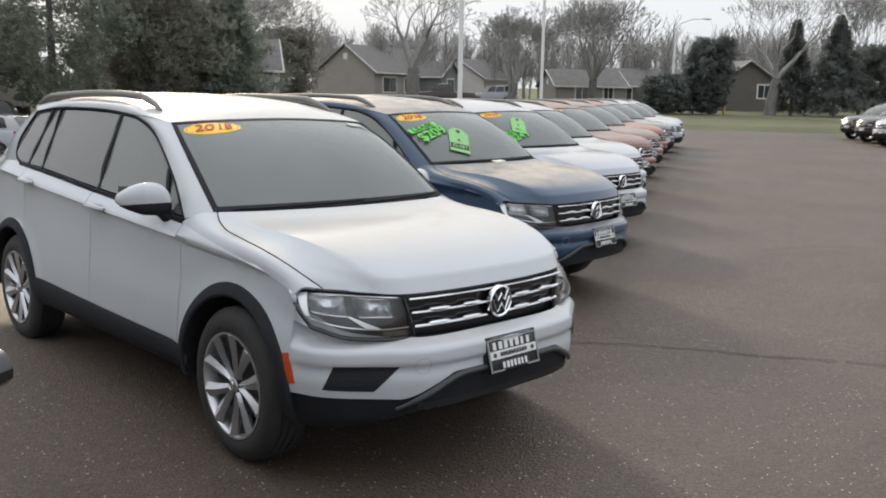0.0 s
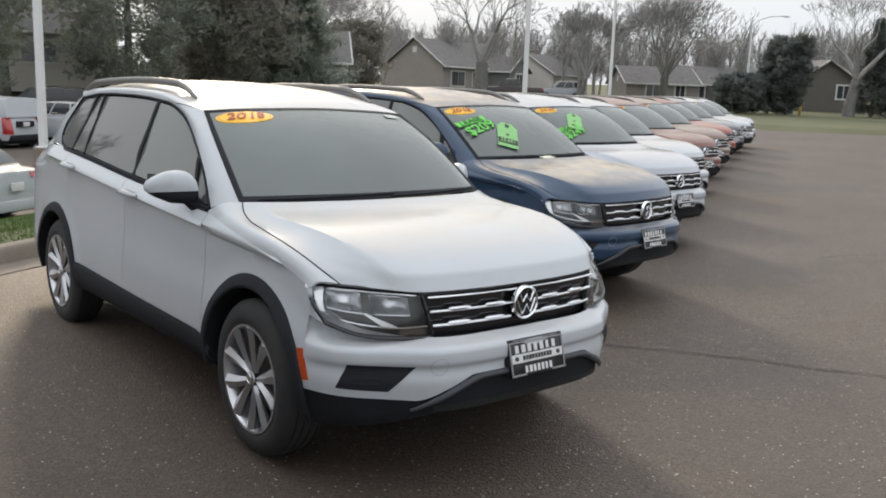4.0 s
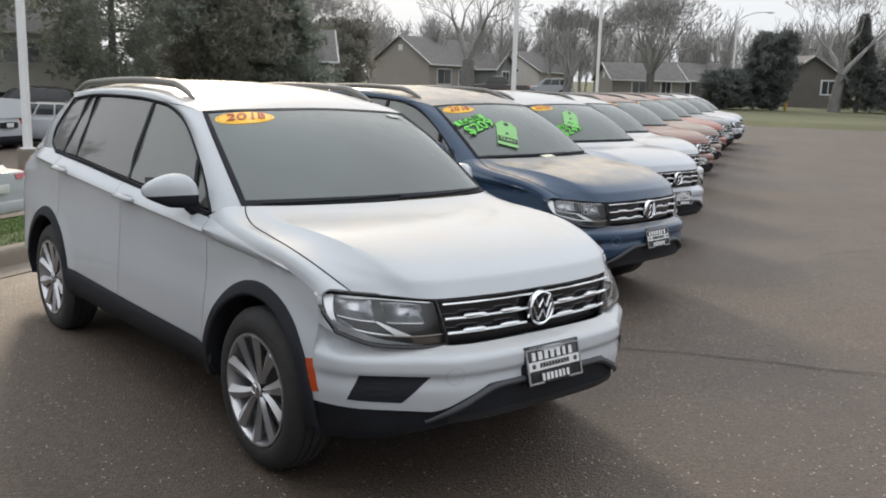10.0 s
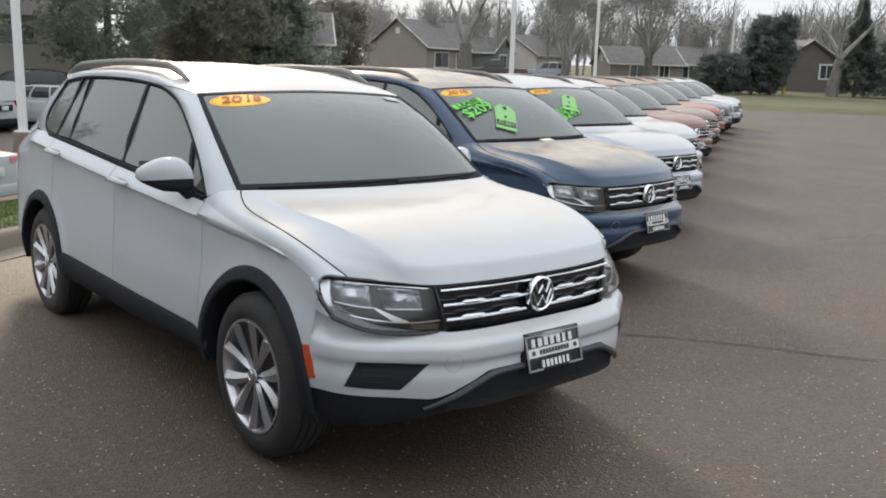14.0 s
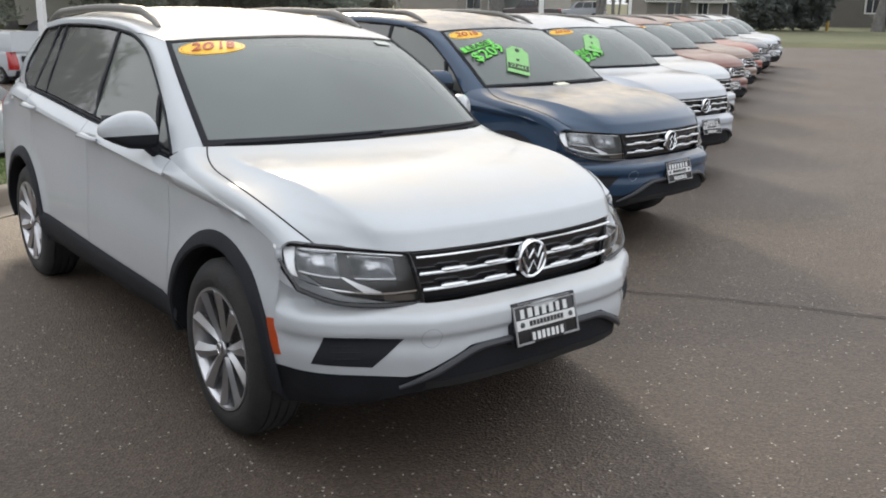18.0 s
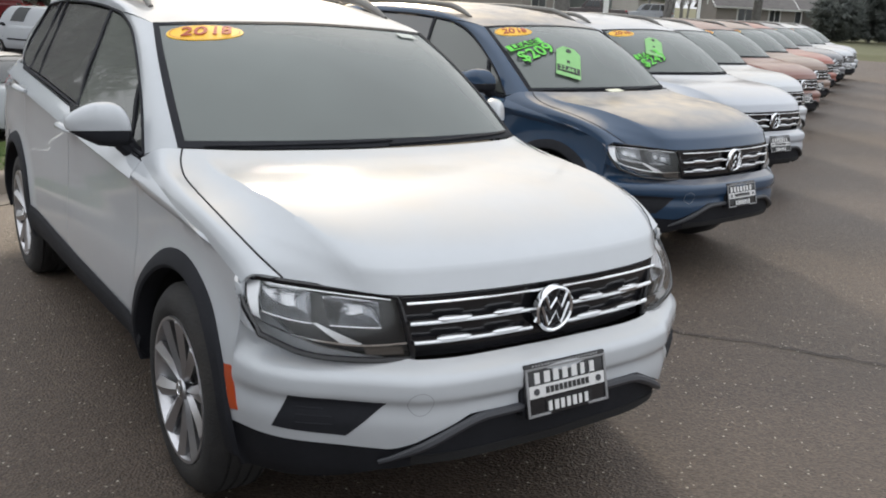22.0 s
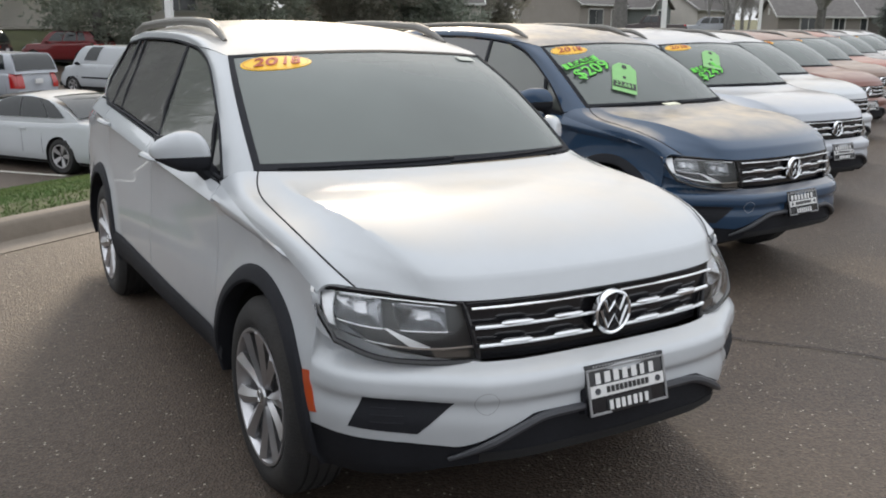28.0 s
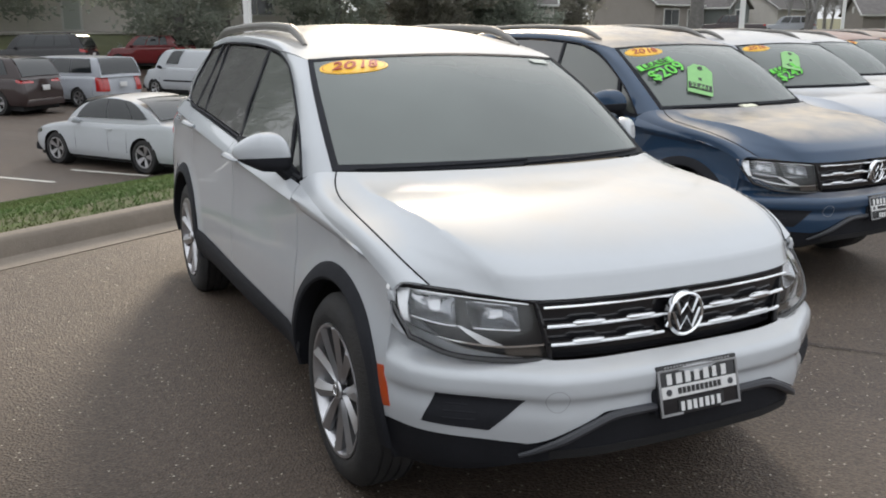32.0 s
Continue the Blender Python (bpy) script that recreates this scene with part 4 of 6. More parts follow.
    def lower(u, v):
        x, _ = bumper_curve(u)
        z1 = skin_low(x) + 0.004
        return on_bumper(u, low_edge(x) + (z1 - low_edge(x)) * v, -0.010)
    both_sides("lower_bumper", lambda: solid(grid(lower, 40, 10), 0.012, lambda c: Vector((0.5, -1, 0))), PLASTIC, car, "black plastic lower bumper")
    # grey skid edge: along the middle, then down to the corner
    path = [(0.0, 0.516), (0.2, 0.515), (0.30, 0.512), (0.36, 0.494), (0.46, 0.444), (0.54, 0.402), (0.575, 0.384)]
    sk = [on_bumper(t_at(x), z, 0.006) for x, z in path]
    both_sides("skid_edge", lambda: tube([line3(*sk)(i / 30) for i in range(31)], [0.014 - 0.007 * smooth(22, 30, i) for i in range(31)], 8), SKID, car, "grey skid plate edge")
    part("skid_plate", solid(grid(lambda u, v: on_bumper(t_at(abs(2 * u - 1) * 0.5), 0.372 + 0.03 * v, -0.006) * 1.0 if u >= 0.5 else mirrored(on_bumper)(t_at(abs(2 * u - 1) * 0.5), 0.372 + 0.03 * v, -0.006), 24, 4), 0.01, lambda c: Vector((0, -1, 0))), UNDER, car)
    # fog inlets, side markers, tow cap
    both_sides("fog_inlet", lambda: front_patch(((0.814, 0.473), (0.651, 0.463), (0.562, 0.566), (0.782, 0.572)), 10, 0.002, 0.01), PLASTIC, car, "black blanked fog lamp inlet")
    for k in range(3):
        both_sides("inlet_rib", lambda k=k: tube([on_bumper(t_at(0.765 - 0.02 * i), 0.495 + 0.022 * k, 0.001) for i in range(5 - k // 2)], 0.003, 6), PLASTIC, car)
    both_sides("side_marker", lambda: solid(grid(lambda u, v: bumper_at(-0.486 + 0.036 * u + 0.040 * v, 0.484 - 0.006 * u + 0.124 * v, 0.0035), 3, 8), 0.008, lambda c: Vector((1, -0.2, 0))), AMBER, car, "amber side marker reflector")
    def ring(cx, cz, r0, r1):
        return grid(lambda u, v: on_bumper(t_at(cx + (r0 + (r1 - r0) * v) * math.cos(2 * math.pi * u)), cz + (r0 + (r1 - r0) * v) * math.sin(2 * math.pi * u), 0.0012), 32, 1)
    bm = ring(0.48, 0.567, 0.0335, 0.0355)
    for v in bm.verts:
        v.co.x = -v.co.x
    part("tow_cap_seam", bm, material("seam_grey", (0.25, 0.26, 0.27), rough=0.6), car)

    # --- grille ---
    part("grille_panel", solid(grid(lambda u, v: Vector(((2 * u - 1) * (0.450 + 0.044 * v), grille_y(abs(2 * u - 1) * 0.494) + 0.020, 0.664 + (0.192 - 0.004 * abs(2 * u - 1)) * v)), 30, 6), 0.02, lambda c: Vector((0, -1, 0))), GLOSSBLACK, car, "gloss black grille")
    for z, r, reach in ((0.834, 0.0045, 0.486), (0.776, 0.0068, 0.474), (0.718, 0.0068, 0.460)):
        for s in (-1, 1):
            x0 = 0.068 if z < 0.83 else 0.0
            pts = [Vector((s * (x0 + (reach - x0) * i / 12), grille_y(x0 + (reach - x0) * i / 12) - 0.001, z)) for i in range(13)]
            slat = part("grille_slat", tube(pts, r, 8), CHROME, car, "chrome grille slat")
            if z < 0.83:
                for a in (0.165, 0.345):
                    p = [Vector((s * x, grille_y(x) - 0.004, z + 0.008)) for x in (a - 0.055, a - 0.035, a + 0.035, a + 0.05)]
                    part("slat_lug", tube(p, [0.004, 0.0095, 0.0095, 0.004], 8), CHROME, slat)
    badge = part("badge", lathe([(0.0, 0.0), (0.004, 0.050), (0.010, 0.052), (0.014, 0.058), (0.012, 0.063), (0.0, 0.066)], 40, None, Matrix.Translation((0, -0.815, 0.772)) @ Matrix.Rotation(-math.pi / 2, 4, "Z") @ Matrix.Scale(1.14, 4)), GLOSSBLACK, car, "round chrome badge")
    part("badge_ring", lathe([(0.006, 0.052), (0.016, 0.0535), (0.020, 0.058), (0.016, 0.063), (0.002, 0.066)], 40, None, Matrix.Translation((0, -0.815, 0.772)) @ Matrix.Rotation(-math.pi / 2, 4, "Z") @ Matrix.Scale(1.14, 4)), CHROME, badge)
    for pts in (((-0.036, 0.040), (-0.020, 0.004), (0.0, 0.030), (0.020, 0.004), (0.036, 0.040)), ((-0.046, 0.014), (-0.022, -0.042), (0.0, -0.004), (0.022, -0.042), (0.046, 0.014))):
        part("badge_bar", tube([(x * 1.14, -0.832, 0.772 + z * 1.14) for x, z in pts], 0.0070, 6), CHROME, badge)

    # --- headlights ---
    h_top = line3((0.830, -0.412, 0.868), (0.735, -0.525, 0.864), (0.60, -0.650, 0.855), (0.497, -0.733, 0.846))
    h_low = line3((0.822, -0.545, 0.728), (0.73, -0.642, 0.688), (0.59, -0.718, 0.672), (0.453, -0.765, 0.668))
    h_out = line3((0.822, -0.545, 0.728), (0.842, -0.470, 0.800), (0.830, -0.412, 0.868))
    h_in = line3((0.453, -0.765, 0.668), (0.476, -0.752, 0.760), (0.497, -0.733, 0.846))
    lamp_fn = coons(h_low, h_top, h_out, h_in, lambda u, v: Vector((0.012, -0.016, 0)) * math.sin(math.pi * v) * math.sin(math.pi * u))
    into = Vector((-0.55, 0.83, 0))
    for s in (-1, 1):
        put = (lambda f: f) if s > 0 else mirrored
        lamp = part("headlight", solid(grid(put(lambda u, v: lamp_fn(u, v) + into * 0.064), 22, 12), 0.01, lambda c: Vector((0.6 * s, -1, 0))), LAMPDARK, car, "halogen headlight with two reflectors under a clear lens")
        part("lens", grid(put(lambda u, v: lamp_fn(u, v)), 22, 12), GLASS_LAMP, lamp, "clear lamp lens").visible_shadow = False
        rim_pts = [lamp_fn(i / 16, 0) for i in range(17)] + [lamp_fn(1, i / 8) for i in range(1, 9)] + [lamp_fn(1 - i / 16, 1) for i in range(1, 17)] + [lamp_fn(0, 1 - i / 8) for i in range(1, 8)]
        part("lamp_rim", tube([put(lambda q: q)(p) if s > 0 else Vector((-p.x, p.y, p.z)) for p in rim_pts], 0.009, 6, None, True), GLOSSBLACK, lamp)
        look_out = lambda c: Vector((0.6 * s, -1, 0))
        for u0, u1, v0, v1 in ((0.115, 0.46, 0.50, 0.90), (0.53, 0.86, 0.50, 0.87)):
            def bowl(u, v, u0=u0, u1=u1, v0=v0, v1=v1):
                lean = 0.10 * (1 - v) * (u1 - u0) * (0.5 - u)
                p = lamp_fn(u0 + (u1 - u0) * u + lean, v0 + (v1 - v0) * v)
                d = (1 - abs(2 * u - 1) ** 3) * (1 - abs(2 * v - 1) ** 3)
                return p + into * (0.008 + 0.042 * d - 0.006 * abs(math.sin(3 * math.pi * u)) * d)
            part("reflector", solid(grid(put(bowl), 30, 12), 0.003, look_out), REFLECTOR, lamp, "bright reflector bowl", sharp=15)
            edge = [put(lambda u, v: bowl(u, v) - into * 0.004)(i / 12, 0.0) for i in range(13)]
            part("bowl_edge", tube(edge, 0.0022, 6), CHROME, lamp)
            bulb = lathe([(-0.02, 0.008), (0.006, 0.008), (0.012, 0.004), (0.013, 0.0)], 12, None, Matrix.Translation(put(bowl)(0.36, 0.5)) @ Matrix.Rotation(-math.pi / 2 + 0.5 * s, 4, "Z"))
            part("bulb", bulb, CHROME, lamp)

        def strip(u, v):
            base = spline((0, 0.275), (0.35, 0.235), (0.66, 0.205), (0.70, 0.205), (1, 0.235))(u)
            return lamp_fn(0.07 + 0.92 * u, base + 0.032 * v) + into * 0.005
        part("lamp_strip", solid(grid(put(strip), 26, 1), 0.006, look_out), CHROME, lamp)

        def kink(u, v):
            """The bright arm that climbs from the strip to the gap between the bowls."""
            return lamp_fn(0.70 - 0.23 * u - (0.11 * (1 - u) + 0.025) * v, 0.235 + 0.27 * u) + into * 0.010
        part("lamp_arm", solid(grid(put(kink), 8, 3), 0.006, look_out), SATIN, lamp)
        part("lamp_brow", solid(grid(put(lambda u, v: lamp_fn(0.05 + 0.90 * u, 0.925 + 0.030 * v) + into * 0.006), 16, 1), 0.006, look_out), CHROME, lamp)
        part("lamp_corner", solid(grid(put(lambda u, v: lamp_fn(0.035 + 0.012 * v + (0.05 + 0.05 * v) * u, 0.34 + 0.60 * v) + into * 0.006), 3, 8), 0.006, look_out), SATIN, lamp)
        part("turn_lamp", solid(grid(put(lambda u, v: lamp_fn(0.70 + 0.24 * u, 0.06 + 0.12 * v) + into * 0.012), 8, 3), 0.006, look_out), material("clear_amber", (0.10, 0.085, 0.075), rough=0.25), lamp)

    def lamp_side():
        edge = lambda t: on_side(-0.449, 0.745 + 0.100 * t)
        return solid(grid(lambda u, v: h_out(u) * (1 - v) + edge(u) * v + Vector((0.01, -0.012, 0)) * math.sin(math.pi * v), 10, 6), 0.01, lambda c: Vector((0.7, -0.7, 0)))
    both_sides("lamp_surround", lamp_side, paint_mat, car)

    # --- dealer plate ---
    lean = Matrix.Translation((0, -0.912, 0.562)) @ Matrix.Rotation(radians(-15), 4, "X")
    flat = lambda x0, z0, x1, z1, y0, y1, bevel=0.0: box(x0, y0, z0, x1, y1, z1, bevel, None, lean)
    plate = part("dealer_plate", flat(-0.160, -0.079, 0.160, 0.079, -0.004, 0.010, 0.005), GLOSSBLACK, car, "black and white dealer plate in a grey frame")
    part("plate_bracket", flat(-0.165, -0.070, 0.165, 0.084, 0.012, 0.075, 0.008), PLASTIC, plate)
    for x0, z0, x1, z1 in ((-0.158, -0.077, -0.150, 0.060), (0.150, -0.077, 0.158, 0.060), (-0.150, -0.077, -0.075, -0.069), (0.075, -0.077, 0.150, -0.069), (-0.158, 0.060, 0.158, 0.066)):
        part("plate_frame", flat(x0, z0, x1, z1, -0.008, -0.003, 0.0015), PLATEFRAME, plate)
    part("plate_band", flat(-0.148, -0.022, 0.148, 0.014, -0.0066, -0.0035), PLATEWHITE, plate)
    for k, w in enumerate((0.026, 0.031, 0.028, 0.027, 0.029, 0.022, 0.026)):
        part("plate_mark", flat(-0.125 + 0.036 * k, 0.019, -0.125 + 0.036 * k + w * 0.72, 0.052, -0.007, -0.0035), PLATEWHITE, plate)
        part("plate_mark", flat(-0.082 + 0.0238 * k, -0.066, -0.082 + 0.0238 * k + w * 0.5, -0.038, -0.010, -0.0065), PLATEWHITE, plate)
    part("plate_tab", flat(-0.090, -0.072, 0.090, -0.032, -0.0075, -0.0035), GLOSSBLACK, plate)
    for k in range(10):
        part("plate_mark", flat(-0.086 + 0.0174 * k, -0.013, -0.086 + 0.0174 * k + 0.012, 0.006, -0.009, -0.006), PLATEBLACK, plate)
    for k in range(22):
        part("plate_mark", flat(-0.130 + 0.0120 * k, 0.069, -0.130 + 0.0120 * k + 0.0075, 0.0745, -0.0055, -0.0035), PLATEFRAME, plate)
    for s in (-1, 1):
        part("plate_dot", lathe([(0.0, 0.0), (0.0, 0.010), (0.003, 0.010), (0.003, 0.0)], 16, None, lean @ Matrix.Translation((s * 0.122, -0.0065, -0.004)) @ Matrix.Rotation(-math.pi / 2, 4, "Z")), SKID, plate)

    # --- wipers, interior ---
    for x0, x1, y0 in ((-0.66, 0.00, 0.0), (-0.02, 0.66, 0.02)):
        pts = []
        for i in range(9):
            u = (x0 + (x1 - x0) * i / 8 + 0.748) / 1.496
            pts.append(ws_fn(u, 0.006 + 0.022 * i / 8) + nrm * 0.008)
        part("wiper", tube(pts, 0.0045, 6), PLASTIC, car)
    part("dashboard", solid(grid(lambda u, v: Vector(((2 * u - 1) * 0.70, 0.20 + 0.50 * v + 0.10 * (1 - (2 * u - 1) ** 2) * (v - 1), 1.055 - 0.015 * v + 0.02 * math.sin(math.pi * v) + 0.035 * smooth(0.6, 0.9, v) * (abs(2 * u - 1.45) < 0.28))), 24, 8), 0.10, lambda c: Vector((0, 0, 1))), INTERIOR, car)
    wheel_pts = [Vector((0.36 + 0.185 * math.cos(a), 0.86 - 0.07 * math.sin(a), 1.02 + 0.165 * math.sin(a))) for a in [2 * math.pi * i / 28 for i in range(28)]]
    steer = part("steering_wheel", tube(wheel_pts, 0.016, 8, None, True), INTERIOR, car)
    part("steering_hub", box(0.27, 0.835, 0.97, 0.45, 0.875, 1.06, 0.02), INTERIOR, steer)
    for sx, sy in ((-0.37, 1.30), (0.37, 1.30), (-0.40, 2.15), (0.0, 2.15), (0.40, 2.15)):
        w = 0.25 if sy < 2 else 0.19
        tilt = Matrix.Translation((sx, sy + 0.18, 0.62)) @ Matrix.Rotation(radians(-14), 4, "X")
        seat = part("seat", box(-w, -0.55, -0.08, w, 0.02, 0.10, 0.05, None, Matrix.Translation((sx, sy + 0.15, 0.55))), SEATCLOTH, car)
        part("seat_back", box(-w, -0.06, 0.0, w, 0.07, 0.58, 0.055, None, tilt), SEATCLOTH, seat)
        part("headrest", box(-0.13, -0.05, 0.61, 0.13, 0.05, 0.79, 0.045, None, tilt), SEATCLOTH, seat)
    part("rear_view_mirror", box(-0.12, 0.90, 1.385, 0.12, 0.93, 1.45, 0.012), GLOSSBLACK, car)
    part("sensor_pod", box(-0.06, 0.90, 1.44, 0.06, 0.99, 1.50, 0.015), GLOSSBLACK, car)
    both_sides("sun_visor", lambda: box(0.12, 1.02, 1.475, 0.48, 1.17, 1.50, 0.008), INTERIOR, car)

    # --- tail ---
    tail_l = line3(*[on_side(3.64, z) for z in (0.44, 0.6, 0.8, 1.0, 1.20)])
    tail_fn = coons(mirrored(tail_l), tail_l, line3(mirrored(on_side)(3.64, 0.44), (-0.4, 3.78, 0.44), (0, 3.80, 0.44), (0.4, 3.78, 0.44), on_side(3.64, 0.44)), line3(mirrored(on_side)(3.64, 1.2), (-0.4, 3.74, 1.20), (0, 3.76, 1.20), (0.4, 3.74, 1.20), on_side(3.64, 1.20)))
    part("tailgate", solid(grid(tail_fn, 12, 16), 0.02, lambda c: Vector((0, 1, 0))), paint_mat, car)
    part("rear_glass", grid(coons(line3(mirrored(on_side)(3.64, 1.2), (-0.4, 3.74, 1.20), (0, 3.76, 1.20), (0.4, 3.74, 1.20), on_side(3.64, 1.20)), roof_back, mirrored(d_back_rev(d_back)), d_back_rev(d_back)), 16, 8), GLASS_DARK, car)
    both_sides("tail_light", lambda: solid(grid(lambda u, v: on_side(3.52 + 0.115 * u, 0.96 + 0.14 * v + 0.02 * u, 0.003), 8, 6), 0.02, lambda c: Vector((1, 0.2, 0))), REDLAMP, car, "red tail light")
    part("rear_bumper", box(-0.74, 3.56, 0.25, 0.74, 3.80, 0.47, 0.04), PLASTIC, car)

    # --- window stickers ---
    year_sticker(ws_fn, car)
    if m is not None:
        car.matrix_basis = m
    return car, ws_fn


def d_back_rev(c):
    return lambda t: c(1 - t)


def on_glass(ws_fn, u, v):
    """A pose lying on the windshield at (u, v): x across, y up the glass, z outward."""
    p = ws_fn(u, v)
    ex = (ws_fn(u + 0.02, v) - ws_fn(u - 0.02, v)).normalized()
    ey = (ws_fn(u, v + 0.02) - ws_fn(u, v - 0.02)).normalized()
    ez = ex.cross(ey).normalized()
    ey = ez.cross(ex)
    return Matrix(((ex.x, ey.x, ez.x, p.x), (ex.y, ey.y, ez.y, p.y), (ex.z, ey.z, ez.z, p.z), (0, 0, 0, 1)))


def ellipse(a, b, z, thick=0.002, n=40):
    bm = bmesh.new()
    lo = [bm.verts.new((a * math.cos(2 * math.pi * k / n), b * math.sin(2 * math.pi * k / n), z)) for k in range(n)]
    hi = [bm.verts.new((v.co.x, v.co.y, z + thick)) for v in lo]
    bm.faces.new(hi)
    for k in range(n):
        bm.faces.new((lo[k], lo[(k + 1) % n], hi[(k + 1) % n], hi[k]))
    return bm


def year_sticker(ws_fn, car):
    u0, v0 = 0.150, 0.868
    m = on_glass(ws_fn, u0, v0)
    su = (ws_fn(u0 + 0.02, v0) - ws_fn(u0 - 0.02, v0)).length / 0.04
    sv = (ws_fn(u0, v0 + 0.02) - ws_fn(u0, v0 - 0.02)).length / 0.04
    out = m.to_3x3() @ Vector((0, 0, 1))

    def stuck(x, y, z):
        return ws_fn(u0 + x / su, v0 + y / sv) + out * z
    bm = bmesh.new()
    rings = [[bm.verts.new(stuck(0.186 * r * math.cos(2 * math.pi * k / 48), 0.070 * r * math.sin(2 * math.pi * k / 48), z)) for k in range(48)] for r, z in ((1.0, 0.0), (1.0, 0.003), (0.75, 0.003), (0.5, 0.003), (0.25, 0.003))]
    for a, b in zip(rings, rings[1:]):
        for k in range(48):
            bm.faces.new((a[k], a[(k + 1) % 48], b[(k + 1) % 48], b[k]))
    bm.faces.new(rings[-1])
    st = part("year_sticker", bm, YELLOW, car, "yellow oval year sticker")
    rim = grid(lambda u, v: stuck(0.186 * (0.90 + 0.025 * v) * math.cos(2 * math.pi * u), 0.070 * (0.90 + 0.025 * v) * math.sin(2 * math.pi * u), 0.0045), 48, 1)
    part("sticker_border", rim, STICKRED, st, "thin red border line")
    num = letters("year_number", "2018", 0.108, STICKRED, st, Matrix.Identity(4), "red slanted number", shear=0.30, squeeze=1.12)
    for v in num.data.vertices:
        v.co = stuck(v.co.x, v.co.y, 0.0085 + v.co.z)

# ---- plainer vehicles that stand further off ----
DARKGLASS = material("dark_car_glass", (0.016, 0.019, 0.021), rough=0.10, coat=0.2, spec=0.6)


def simple_wheel(parent, x, y, r, face, spokes=5):
    holder = new("wheel")
    holder.parent = parent
    holder.matrix_basis = Matrix.Translation((x, y, r)) @ (Matrix.Identity(4) if face > 0 else Matrix.Rotation(math.pi, 4, "Z"))
    part("tyre", lathe([(-0.10, r * 0.66), (-0.10, r * 0.93), (-0.06, r), (0.06, r), (0.095, r * 0.94), (0.10, r * 0.76), (0.085, r * 0.70), (0.07, r * 0.66)], 32), RUBBER, holder)
    part("rim", lathe([(0.088, r * 0.70), (0.094, r * 0.68), (0.07, r * 0.63), (-0.05, r * 0.60), (-0.05, 0.0)], 32), RIMDARK, holder)
    part("rim_lip", lathe([(0.086, r * 0.69), (0.098, r * 0.675), (0.098, r * 0.62), (0.080, r * 0.60)], 32), RIM, holder)
    for k in range(spokes):
        a = 2 * math.pi * k / spokes

        def blade(u, v, a=a):
            q = r * (0.06 + 0.62 * u)
            ang = a + (v - 0.5) * (0.20 / spokes + 0.22 / spokes * u) * 2 / max(q, 0.06) * 0.62
            return Vector((0.060 + 0.03 * u, q * math.cos(ang), q * math.sin(ang)))
        part("spoke", solid(grid(blade, 3, 2), 0.02, lambda c: Vector((1, 0, 0))), RIM, holder)
    return holder


